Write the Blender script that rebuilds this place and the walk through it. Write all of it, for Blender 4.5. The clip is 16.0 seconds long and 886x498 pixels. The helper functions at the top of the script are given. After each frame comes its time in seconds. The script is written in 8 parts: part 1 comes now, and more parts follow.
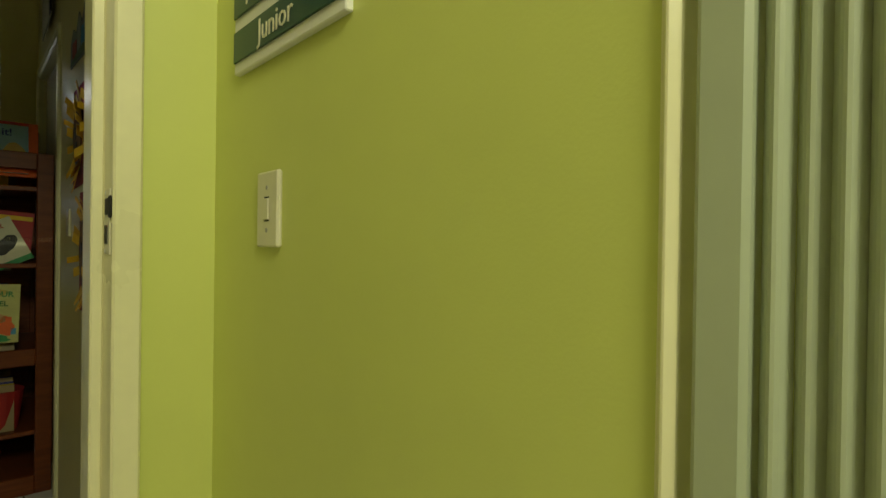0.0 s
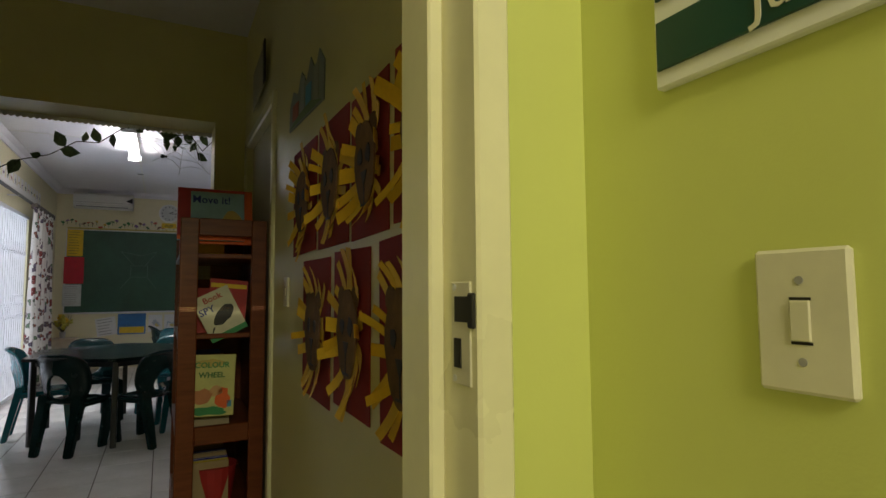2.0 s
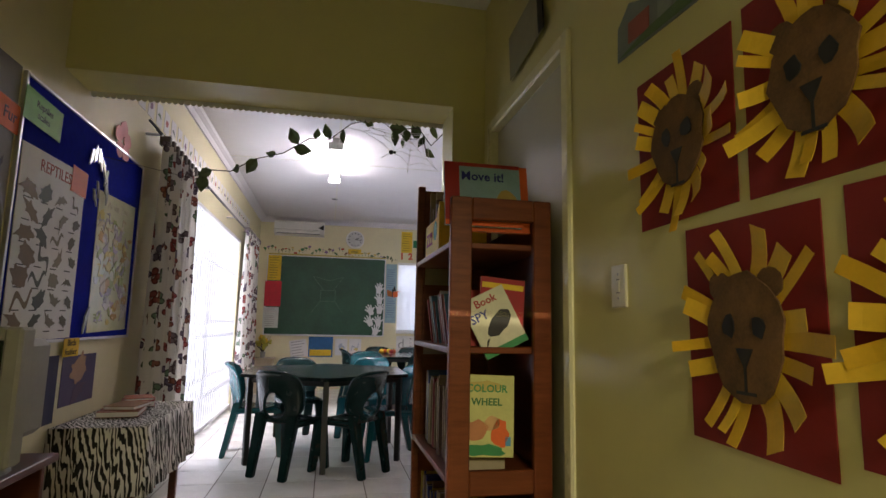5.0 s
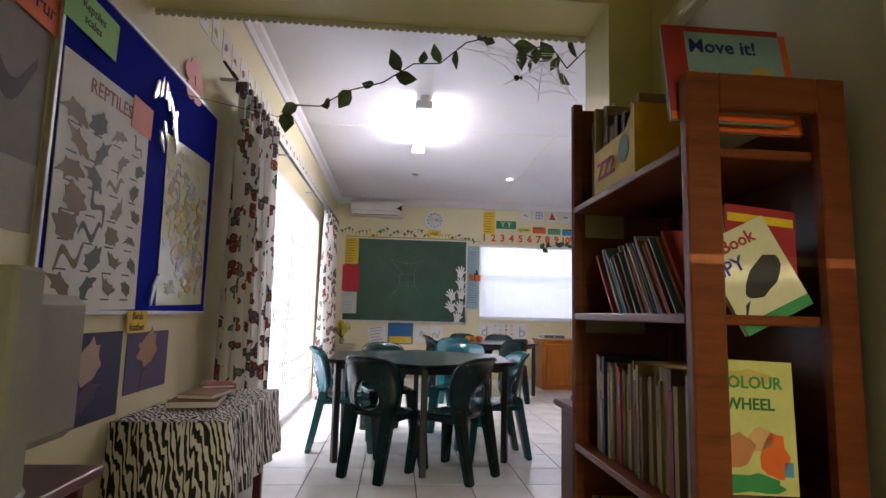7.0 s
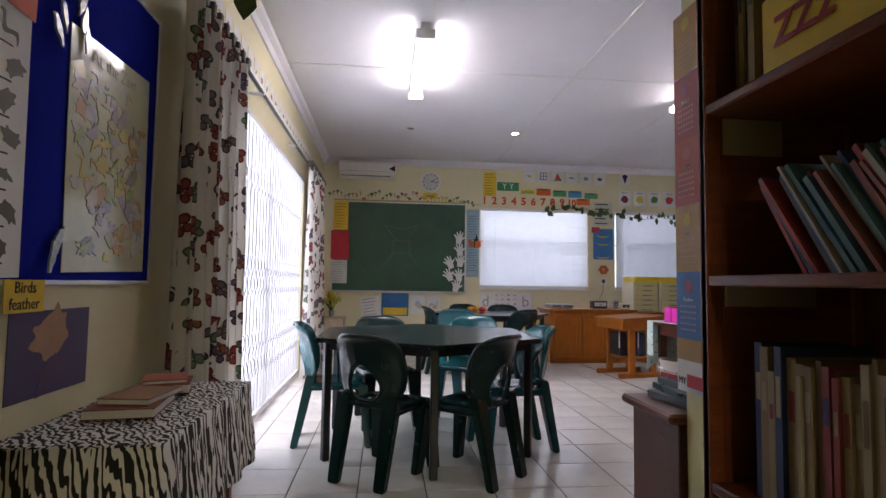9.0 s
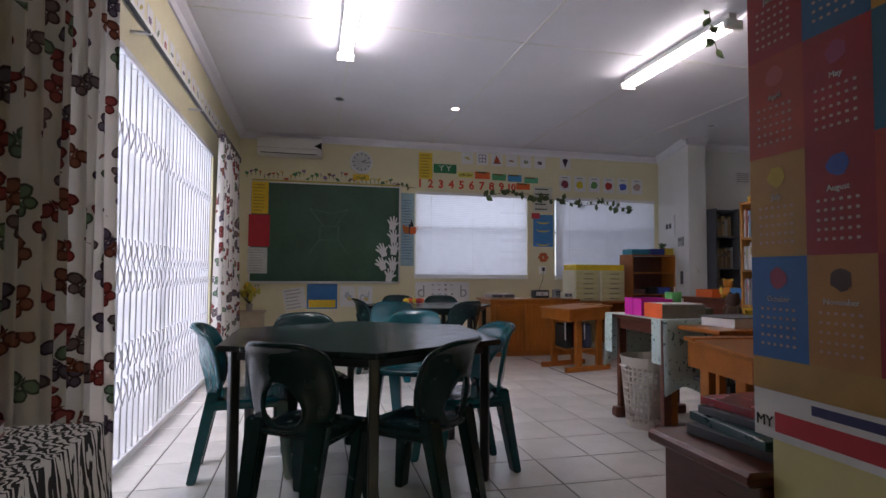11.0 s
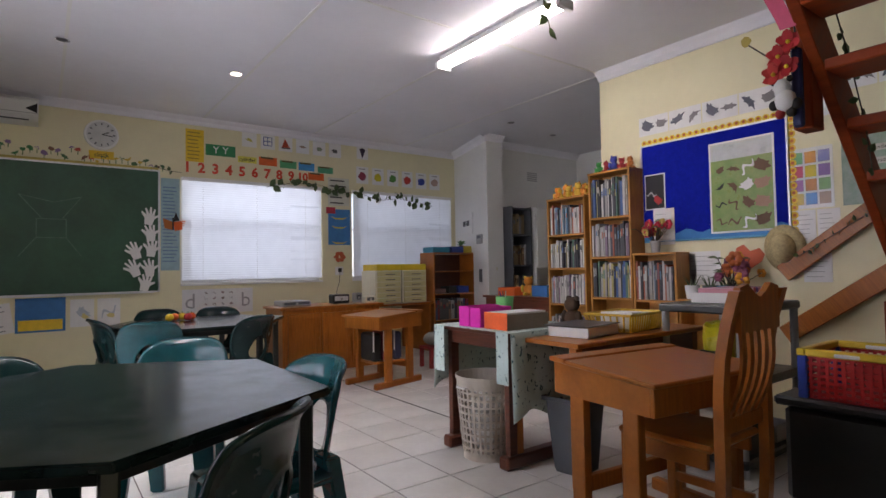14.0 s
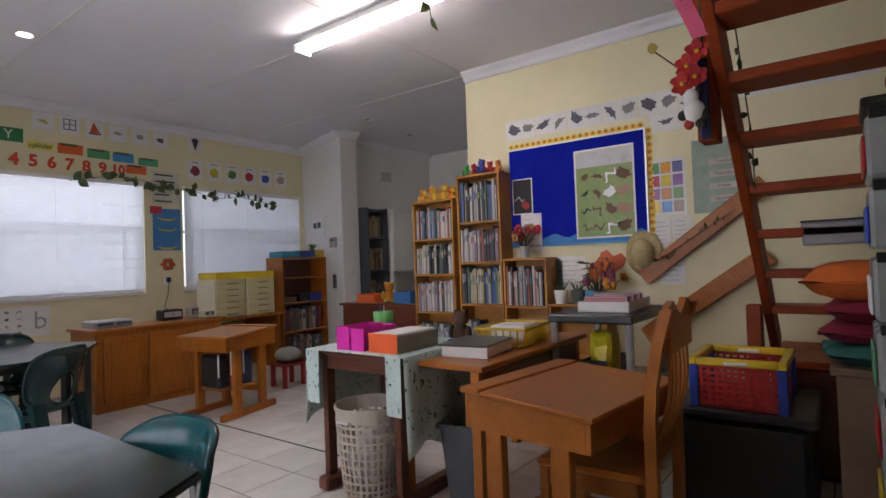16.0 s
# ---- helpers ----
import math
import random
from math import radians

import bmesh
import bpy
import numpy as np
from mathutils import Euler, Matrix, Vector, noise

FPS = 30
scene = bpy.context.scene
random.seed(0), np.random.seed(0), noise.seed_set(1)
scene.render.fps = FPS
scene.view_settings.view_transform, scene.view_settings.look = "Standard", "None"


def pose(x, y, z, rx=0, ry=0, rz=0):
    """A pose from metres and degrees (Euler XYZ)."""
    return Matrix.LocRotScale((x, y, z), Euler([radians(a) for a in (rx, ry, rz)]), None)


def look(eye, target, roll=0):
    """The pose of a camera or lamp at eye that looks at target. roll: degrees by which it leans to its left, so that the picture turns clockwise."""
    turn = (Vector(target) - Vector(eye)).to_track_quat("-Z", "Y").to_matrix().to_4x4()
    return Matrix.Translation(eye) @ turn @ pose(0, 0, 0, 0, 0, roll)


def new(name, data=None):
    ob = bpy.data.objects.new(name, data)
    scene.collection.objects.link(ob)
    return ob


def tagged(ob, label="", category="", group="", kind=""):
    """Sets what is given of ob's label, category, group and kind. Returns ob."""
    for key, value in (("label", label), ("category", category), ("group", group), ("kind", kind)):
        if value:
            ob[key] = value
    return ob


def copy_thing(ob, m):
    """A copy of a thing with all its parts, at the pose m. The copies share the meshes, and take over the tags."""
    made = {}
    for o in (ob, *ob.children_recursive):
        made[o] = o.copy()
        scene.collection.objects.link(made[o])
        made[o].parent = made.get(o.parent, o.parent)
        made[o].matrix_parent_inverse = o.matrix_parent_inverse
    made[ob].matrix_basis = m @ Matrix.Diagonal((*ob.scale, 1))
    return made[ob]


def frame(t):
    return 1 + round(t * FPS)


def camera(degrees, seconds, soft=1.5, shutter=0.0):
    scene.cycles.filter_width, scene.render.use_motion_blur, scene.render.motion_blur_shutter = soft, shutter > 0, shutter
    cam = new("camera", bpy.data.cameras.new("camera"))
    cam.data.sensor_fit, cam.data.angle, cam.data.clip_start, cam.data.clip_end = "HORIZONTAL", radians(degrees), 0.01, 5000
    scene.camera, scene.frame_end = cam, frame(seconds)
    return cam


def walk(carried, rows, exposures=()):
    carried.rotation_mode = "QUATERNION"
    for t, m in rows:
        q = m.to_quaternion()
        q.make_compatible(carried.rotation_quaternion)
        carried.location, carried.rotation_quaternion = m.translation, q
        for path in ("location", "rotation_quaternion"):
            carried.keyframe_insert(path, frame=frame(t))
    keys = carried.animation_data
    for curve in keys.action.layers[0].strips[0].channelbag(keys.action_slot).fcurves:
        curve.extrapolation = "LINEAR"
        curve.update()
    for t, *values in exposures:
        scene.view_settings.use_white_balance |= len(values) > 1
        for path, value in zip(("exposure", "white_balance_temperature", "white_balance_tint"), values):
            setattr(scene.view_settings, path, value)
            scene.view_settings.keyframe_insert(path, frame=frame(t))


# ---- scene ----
cam = camera(78.1, 16.0)
PATH = [
    (0, (0.63, 0.005, 1.223), (1.95, 1.507, 1.211), 0.8),
    (0.5, (0.627, 0.141, 1.251), (1.874, 1.705, 1.264), 0.2),
    (1, (0.621, 0.281, 1.266), (1.767, 1.919, 1.314), 0.0),
    (1.5, (0.575, 0.401, 1.288), (1.602, 2.115, 1.377), -0.4),
    (2, (0.522, 0.558, 1.303), (1.433, 2.332, 1.453), -0.4),
    (2.5, (0.447, 0.69, 1.318), (1.284, 2.495, 1.529), -0.3),
    (3, (0.38, 0.83, 1.296), (1.167, 2.649, 1.557), -0.1),
    (3.5, (0.351, 0.971, 1.268), (1.03, 2.833, 1.535), 0.0),
    (4, (0.31, 1.102, 1.241), (0.857, 3.006, 1.511), 0.5),
    (6.5, (0.008, 1.983, 1.111), (0.246, 3.951, 1.377), 1.4),
    (7, (-0.024, 2.173, 1.096), (0.14, 4.152, 1.333), 1.4),
    (7.5, (-0.077, 2.359, 1.089), (0.089, 4.342, 1.291), 1.2),
    (8, (-0.093, 2.508, 1.086), (0.081, 4.494, 1.248), 1.2),
    (8.5, (-0.098, 2.714, 1.084), (0.087, 4.7, 1.225), 1.0),
    (11, (-0.087, 3.564, 1.094), (0.379, 5.506, 1.183), 0.4),
    (11.5, (-0.061, 3.715, 1.101), (0.502, 5.633, 1.18), 0.2),
    (12, (-0.052, 3.875, 1.11), (0.584, 5.77, 1.186), 0.1),
    (12.5, (-0.072, 4.048, 1.11), (0.692, 5.895, 1.191), -0.2),
    (13, (-0.043, 4.199, 1.108), (0.882, 5.971, 1.185), -0.5),
    (13.5, (-0.011, 4.351, 1.13), (1.05, 6.045, 1.204), -0.7),
    (14, (0.058, 4.5, 1.161), (1.245, 6.109, 1.234), -1.0),
    (14.5, (0.099, 4.617, 1.187), (1.36, 6.168, 1.258), -1.2),
    (15, (0.095, 4.755, 1.219), (1.432, 6.241, 1.284), -1.5),
    (15.5, (0.124, 4.88, 1.229), (1.624, 6.2, 1.288), -1.8),
    (16, (0.143, 4.974, 1.253), (1.749, 6.165, 1.304), -2.1),
]
walk(cam, [(t, look(eye, target, roll)) for t, eye, target, roll in PATH],
     exposures=[(0, -0.6, 6300, 2), (1.5, -0.55, 6350, 11), (2.5, -0.4, 6450, 14), (3.5, -0.02, 6600, 19), (4.0, 0.18, 6600, 21), (6.5, 0.9, 6500, 21), (8.5, 0.55, 6500, 22), (11.0, -0.2, 6400, 23), (12.5, -0.37, 6500, 24), (13.5, 0.07, 6650, 22), (14.5, 0.32, 6700, 20), (16.0, 0.17, 6800, 20)])

# ---- light ----
world = bpy.data.worlds.new("world")
scene.world = world
world.use_nodes = True
sky = world.node_tree.nodes.new("ShaderNodeTexSky")
sky.sky_type, sky.sun_disc, sky.sun_elevation, sky.sun_rotation = "NISHITA", False, radians(48), radians(-110)
world.node_tree.links.new(sky.outputs[0], world.node_tree.nodes["Background"].inputs[0])
world.node_tree.nodes["Background"].inputs[1].default_value = 0.12


def lamp(name, kind, energy, colour, m, **more):
    data = bpy.data.lights.new(name, kind)
    data.energy, data.color = energy, colour
    if kind == "AREA":
        data.shape = "RECTANGLE"
        data.size, data.size_y = more["size"]
    else:
        data.angle = more["angle"]
    ob = new(name, data)
    ob.matrix_world = m
    return ob


lamp("sun", "SUN", 1.2, (1, 0.96, 0.9), look((-8, 4, 9), (0, 8, 0)), angle=radians(12))
lamp("slider_daylight", "AREA", 74, (0.78, 0.88, 1), look((-1.36, 7.9, 1.25), (1, 7.9, 0.9)), size=(3.2, 2.1))
lamp("window_daylight", "AREA", 40, (0.84, 0.92, 1), look((2.32, 12.5, 1.75), (2.32, 9, 1.6)), size=(2.4, 1.7))
lamp("window_daylight", "AREA", 10, (0.84, 0.92, 1), look((4.6, 12.5, 1.75), (4.6, 9, 1.6)), size=(2.4, 1.7))
lamp("hall_light", "AREA", 45, (1, 0.94, 0.62), look((0.42, -1.2, 2.6), (0.5, 1.6, 0.9)), size=(0.6, 0.6))

# ---- materials ----
MATS = {}


def mat(name, colour, rough=0.5, metal=0.0, vary=0.12, scale=8.0, bump=0.0, bump_scale=120.0, second=None, glow=None, trans=0.0, coat=0.0, island=0.0, wave=0.0):
    """A painted or plain surface: colour broken up by noise at two scales, with fine relief."""
    if name in MATS:
        return MATS[name]
    m = bpy.data.materials.new(name)
    m.use_nodes = True
    nt = m.node_tree
    p = nt.nodes["Principled BSDF"]
    N, L = nt.nodes.new, nt.links.new
    geo = N("ShaderNodeTexCoord")
    n1, n2 = N("ShaderNodeTexNoise"), N("ShaderNodeTexNoise")
    n1.inputs["Scale"].default_value, n2.inputs["Scale"].default_value = scale, scale * 9
    n1.inputs["Detail"].default_value, n2.inputs["Detail"].default_value = 5, 3
    src = geo.outputs["Object"]
    if wave:
        mp = N("ShaderNodeMapping")
        mp.inputs["Scale"].default_value = (wave, 1, 1) if wave > 0 else (1, 1, -wave)
        L(src, mp.inputs[0])
        src = mp.outputs[0]
    L(src, n1.inputs["Vector"])
    L(src, n2.inputs["Vector"])
    mx = N("ShaderNodeMath")
    mx.operation = "MULTIPLY_ADD"
    mx.inputs[1].default_value, mx.inputs[2].default_value = 0.35, 0.0
    add = N("ShaderNodeMath")
    L(n2.outputs["Fac"], mx.inputs[0])
    L(n1.outputs["Fac"], add.inputs[0])
    L(mx.outputs[0], add.inputs[1])
    ramp = N("ShaderNodeValToRGB")
    c = Vector(colour)
    d = Vector(second) if second else c * (1 - vary)
    e = c if second else c * (1 + vary * 0.6)
    ramp.color_ramp.elements[0].position, ramp.color_ramp.elements[1].position = 0.45, 0.95
    ramp.color_ramp.elements[0].color, ramp.color_ramp.elements[1].color = (*d, 1), (*e, 1)
    L(add.outputs[0], ramp.inputs[0])
    out = ramp.outputs[0]
    if island:
        info, hsv = N("ShaderNodeObjectInfo"), N("ShaderNodeHueSaturation")
        mr = N("ShaderNodeMapRange")
        mr.inputs[3].default_value, mr.inputs[4].default_value = 1 - island, 1 + island
        L(info.outputs["Random"], mr.inputs[0])
        L(mr.outputs[0], hsv.inputs["Value"])
        L(out, hsv.inputs["Color"])
        out = hsv.outputs[0]
    L(out, p.inputs["Base Color"])
    rr = N("ShaderNodeMapRange")
    rr.inputs[3].default_value, rr.inputs[4].default_value = max(0.03, rough - 0.1), min(1, rough + 0.1)
    L(n1.outputs["Fac"], rr.inputs[0])
    L(rr.outputs[0], p.inputs["Roughness"])
    p.inputs["Metallic"].default_value = metal
    p.inputs["Coat Weight"].default_value = coat
    if bump:
        b, n3 = N("ShaderNodeBump"), N("ShaderNodeTexNoise")
        n3.inputs["Scale"].default_value = bump_scale
        L(src, n3.inputs["Vector"])
        b.inputs["Strength"].default_value, b.inputs["Distance"].default_value = bump, 0.004
        L(n3.outputs["Fac"], b.inputs["Height"])
        L(b.outputs[0], p.inputs["Normal"])
    if trans:
        t, mix = N("ShaderNodeBsdfTranslucent"), N("ShaderNodeMixShader")
        L(out, t.inputs[0])
        mix.inputs[0].default_value = trans
        L(p.outputs[0], mix.inputs[1])
        L(t.outputs[0], mix.inputs[2])
        L(mix.outputs[0], nt.nodes["Material Output"].inputs[0])
    if glow:
        p.inputs["Emission Color"].default_value, p.inputs["Emission Strength"].default_value = (*glow[:3], 1), glow[3]
    MATS[name] = m
    return m


def glass(name, colour=(1, 1, 1), rough=0.0):
    m = bpy.data.materials.new(name)
    m.use_nodes = True
    p = m.node_tree.nodes["Principled BSDF"]
    p.inputs["Base Color"].default_value, p.inputs["Roughness"].default_value = (*colour, 1), rough
    p.inputs["Transmission Weight"].default_value, p.inputs["IOR"].default_value = 1, 1.45
    return m


def patterned(name, kind):
    """Printed cloth: zebra stripes, or a pale ground with scattered butterfly blots."""
    m = bpy.data.materials.new(name)
    m.use_nodes = True
    nt = m.node_tree
    p, N, L = nt.nodes["Principled BSDF"], nt.nodes.new, nt.links.new
    co = N("ShaderNodeTexCoord")
    p.inputs["Roughness"].default_value = 0.85
    ramp = N("ShaderNodeValToRGB")
    if kind == "zebra":
        w = N("ShaderNodeTexWave")
        w.wave_type, w.bands_direction = "BANDS", "DIAGONAL"
        flatten = N("ShaderNodeMapping")
        flatten.inputs["Scale"].default_value = (1.25, 0.9, 0.22)
        L(co.outputs["Object"], flatten.inputs[0])
        for key, v in (("Scale", 19), ("Distortion", 11), ("Detail", 2), ("Detail Scale", 1.3)):
            w.inputs[key].default_value = v
        L(flatten.outputs[0], w.inputs["Vector"])
        L(w.outputs["Fac"], ramp.inputs[0])
        e = ramp.color_ramp.elements
        e[0].position, e[0].color, e[1].position, e[1].color = 0.47, (0.015, 0.014, 0.014, 1), 0.53, (0.75, 0.73, 0.7, 1)
        L(ramp.outputs[0], p.inputs["Base Color"])
    else:
        mapping = N("ShaderNodeMapping")
        mapping.inputs["Scale"].default_value = (20, 20, 13) if kind == "sprig" else (1, 1, 1)
        L(co.outputs["Object"], mapping.inputs[0])
        n = N("ShaderNodeTexNoise")
        n.inputs["Scale"].default_value, n.inputs["Detail"].default_value = 2.4, 3
        L(mapping.outputs[0], n.inputs["Vector"])
        L(n.outputs["Fac"], ramp.inputs[0])
        e = ramp.color_ramp.elements
        e[0].position, e[0].color, e[1].position, e[1].color = 0.625, (0.5, 0.62, 0.58, 1), 0.65, (0.05, 0.12, 0.13, 1)
        L(ramp.outputs[0], p.inputs["Base Color"])
    return m


CREAM = mat("cream_wall_paint", (0.74, 0.68, 0.44), 0.55, vary=0.06, scale=1.5, bump=0.12, bump_scale=260)
YELLOW = mat("yellow_wall_paint", (0.68, 0.62, 0.28), 0.4, vary=0.05, scale=1.2, bump=0.05, bump_scale=240)
LIME = mat("lime_hall_paint", (0.62, 0.66, 0.19), 0.45, vary=0.05, scale=1.2, bump=0.05, bump_scale=240)
WHITE = mat("white_paint", (0.78, 0.77, 0.74), 0.5, vary=0.05, scale=2)
CEIL = mat("ceiling_paint", (0.8, 0.79, 0.83), 0.7, vary=0.05, scale=1)
GLOSS = mat("gloss_door_paint", (0.62, 0.6, 0.5), 0.18, vary=0.05, scale=1.5)
FRAMEP = mat("cream_frame_paint", (0.8, 0.76, 0.5), 0.3, vary=0.08, scale=4)
TILE = mat("floor_tile_ceramic", (0.74, 0.72, 0.68), 0.22, vary=0.1, scale=3, bump=0.05, bump_scale=40, island=0.05)
GROUT = mat("grout", (0.16, 0.14, 0.12), 0.9, vary=0.2, scale=6)
PINE = mat("orange_pine", (0.38, 0.12, 0.016), 0.33, vary=0.3, scale=5, wave=14, island=0.08)
OAKD = mat("dark_red_wood", (0.13, 0.035, 0.018), 0.32, vary=0.35, scale=5, wave=-12, island=0.08)
STAIRW = mat("stained_stair_wood", (0.3, 0.05, 0.011), 0.5, vary=0.3, scale=4, wave=8)
SHELFW = mat("honey_shelf_wood", (0.45, 0.2, 0.04), 0.38, vary=0.25, scale=5, wave=10)
CASEW = mat("red_brown_bookcase_wood", (0.17, 0.045, 0.014), 0.38, vary=0.3, scale=6, wave=-10, island=0.06)
BLACK = mat("black_plastic", (0.012, 0.014, 0.014), 0.35, vary=0.2, scale=20)
DGREEN = mat("dark_green_plastic", (0.004, 0.021, 0.021), 0.24, vary=0.2, scale=15)
TEAL = mat("teal_plastic", (0.005, 0.075, 0.088), 0.18, vary=0.2, scale=12)
TABLET = mat("table_laminate", (0.01, 0.019, 0.019), 0.2, vary=0.25, scale=10)
CHALK = mat("chalkboard_green", (0.022, 0.085, 0.045), 0.45, vary=0.3, scale=2.2)
ALU = mat("aluminium", (0.7, 0.7, 0.72), 0.35, 0.6, vary=0.08)
GATE = mat("white_gate_enamel", (0.75, 0.75, 0.78), 0.35, vary=0.06)
BLIND = mat("white_blind_slat", (0.8, 0.82, 0.86), 0.45, vary=0.04, trans=0.55)
PAPER = mat("white_paper", (0.75, 0.74, 0.72), 0.7, vary=0.06, scale=12)
GREYP = mat("grey_plastic", (0.34, 0.33, 0.32), 0.45, vary=0.1)
IVORY = mat("ivory_plastic", (0.7, 0.66, 0.5), 0.35, vary=0.08)
DARKG = mat("dark_grey_plastic", (0.07, 0.075, 0.085), 0.35, vary=0.15)
LEAF = mat("silk_leaf", (0.1, 0.15, 0.055), 0.55, vary=0.5, scale=30, trans=0.15)
STEM = mat("vine_stem", (0.06, 0.045, 0.03), 0.7, vary=0.3)
TUBE = mat("fluorescent_tube", (1, 1, 1), 0.4, glow=(1.0, 0.97, 0.95, 42))
# same tube with weaker glow, set to balance light on the right side
DIMTUBE = mat("dim_fluorescent_tube", (1, 1, 1), 0.4, glow=(1.0, 0.96, 0.92, 24))
BLUEFELT = mat("blue_felt", (0.008, 0.016, 0.3), 0.95, vary=0.15, scale=30, bump=0.2, bump_scale=400)
for wood, level in ((BLUEFELT, 0.05), (TABLET, 0.45), (STAIRW, 0.25), (PINE, 0.35), (CASEW, 0.3), (DGREEN, 0.32)):
    wood.node_tree.nodes["Principled BSDF"].inputs["Specular IOR Level"].default_value = level
GLASS = glass("window_glass")
CLEARP = mat("frosted_clear_plastic", (0.5, 0.52, 0.52), 0.25, vary=0.1, trans=0.4)
ZEBRA = patterned("zebra_cloth", "zebra")
SPRIG = patterned("sprigged_cloth", "sprig")
COL = {}


def tint(r, g, b, rough=0.6):
    """A plain printed or dyed colour, shared by all that has it."""
    key = (r, g, b, rough)
    if key not in COL:
        COL[key] = mat("colour_%d" % len(COL), (r, g, b), rough, vary=0.14, scale=14)
    return COL[key]


RED, BLUE, YEL = tint(0.36, 0.02, 0.02), tint(0.008, 0.018, 0.22), tint(0.75, 0.5, 0.02)
ORANGE, GREEN, PINK = tint(0.75, 0.13, 0.02), tint(0.03, 0.25, 0.08), tint(0.75, 0.02, 0.35)
BROWN, DARK, SKYB = tint(0.13, 0.065, 0.025), tint(0.015, 0.014, 0.014), tint(0.08, 0.3, 0.5)

# ---- making things ----


def thing(name, label, category, m=None, group=""):
    ob = new(name)
    ob.empty_display_size = 0.05
    ob.matrix_world = m if m else Matrix()
    return tagged(ob, label, category, group)


def part(name, bm, material, parent=None, label="", m=None, smooth=False):
    me = bpy.data.meshes.new(name)
    bmesh.ops.recalc_face_normals(bm, faces=bm.faces)
    if smooth:
        for f in bm.faces:
            f.smooth = True
    bm.to_mesh(me)
    bm.free()
    me.materials.append(material)
    ob = new(name, me)
    ob.parent = parent
    if m:
        ob.matrix_basis = m
    return tagged(ob, label)


def box(bm, a, b, bevel=0.0, m=None):
    r = bmesh.ops.create_cube(bm, size=1)["verts"]
    for v in r:
        v.co = Vector([a[i] + (v.co[i] + 0.5) * (b[i] - a[i]) for i in range(3)])
    if bevel:
        es = list({e for v in r for e in v.link_edges})
        r = bmesh.ops.bevel(bm, geom=es, offset=bevel, segments=1, affect="EDGES", clamp_overlap=True)["verts"]
    if m:
        bmesh.ops.transform(bm, matrix=m, verts=list({v for v in r}))
    return bm


def slab(name, a, b, material, parent=None, bevel=0.003, label="", m=None):
    return part(name, box(bmesh.new(), a, b, bevel), material, parent, label, m)


def wall(name, a, b, material, label="painted plaster wall", category="wall"):
    return tagged(slab(name, a, b, material, None, 0), label, category, kind="structure")


def prism(bm, pts, z0, z1, m=None):
    """A flat shape of 2D points, from z0 to z1, placed by m."""
    lo = [bm.verts.new((x, y, z0)) for x, y in pts]
    hi = [bm.verts.new((x, y, z1)) for x, y in pts]
    n = len(pts)
    bm.faces.new(hi)
    bm.faces.new(lo[::-1])
    for i in range(n):
        bm.faces.new((lo[i], lo[(i + 1) % n], hi[(i + 1) % n], hi[i]))
    if m:
        bmesh.ops.transform(bm, matrix=m, verts=lo + hi)
    return bm


def rod(bm, a, b, r0, r1=None, n=8):
    a, b = Vector(a), Vector(b)
    ln = (b - a).length
    q = (b - a).to_track_quat("Z", "Y").to_matrix().to_4x4()
    bmesh.ops.create_cone(bm, cap_ends=True, segments=n, radius1=r0, radius2=r0 if r1 is None else r1, depth=ln,
                          matrix=Matrix.Translation((a + b) / 2) @ q)
    return bm


def ball(bm, c, r, s=(1, 1, 1), n=10):
    bmesh.ops.create_uvsphere(bm, u_segments=n, v_segments=max(5, n * 2 // 3), radius=r,
                              matrix=Matrix.Translation(c) @ Matrix.Diagonal((*s, 1)))
    return bm


def blob(rx, ry, n=18, wob=0.06, seed=0):
    rnd = random.Random(seed)
    return [(rx * (1 + rnd.uniform(-wob, wob)) * math.cos(2 * math.pi * i / n), ry * (1 + rnd.uniform(-wob, wob)) * math.sin(2 * math.pi * i / n)) for i in range(n)]


def rect(x0, y0, x1, y1):
    return [(x0, y0), (x1, y0), (x1, y1), (x0, y1)]


def frame_wall(side, at):
    """Places a picture's own plane (u to the right, v up, depth towards the room) on a wall."""
    if side == "far":
        return Matrix(((1, 0, 0, 0), (0, 0, -1, at), (0, 1, 0, 0), (0, 0, 0, 1)))
    if side == "left":
        return Matrix(((0, 0, 1, at), (1, 0, 0, 0), (0, 1, 0, 0), (0, 0, 0, 1)))
    if side == "near":
        return Matrix(((-1, 0, 0, 0), (0, 0, 1, at), (0, 1, 0, 0), (0, 0, 0, 1)))
    return Matrix(((0, 0, -1, at), (-1, 0, 0, 0), (0, 1, 0, 0), (0, 0, 0, 1)))


def flat(name, label, category, side, at, u, v, shapes, group="", turn=0.0):
    """A flat thing on a wall: (part name, 2D shape, material, thickness, lift) each, about the point (u, v)."""
    if side == "right":
        u = -u
    base = frame_wall(side, at) @ Matrix.Translation((u, v, 0)) @ pose(0, 0, 0, 0, 0, turn)
    ob = thing(name, label, category, base, group)
    for nm, pts, material, thick, lift in shapes:
        part(nm, prism(bmesh.new(), pts, lift, lift + thick), material, ob)
    return ob


def words(text, size, material, parent, m, name="lettering", bold=0.0, depth=0.0006):
    cu = bpy.data.curves.new(name, "FONT")
    cu.body, cu.size, cu.align_x, cu.align_y, cu.extrude, cu.offset, cu.resolution_u = text, size, "CENTER", "CENTER", depth, bold, 2
    tmp = bpy.data.objects.new("tmp", cu)
    me = bpy.data.meshes.new_from_object(tmp)
    bpy.data.objects.remove(tmp)
    me.materials.clear()
    me.materials.append(material)
    ob = new(name, me)
    ob.parent = parent
    ob.matrix_basis = m
    return ob


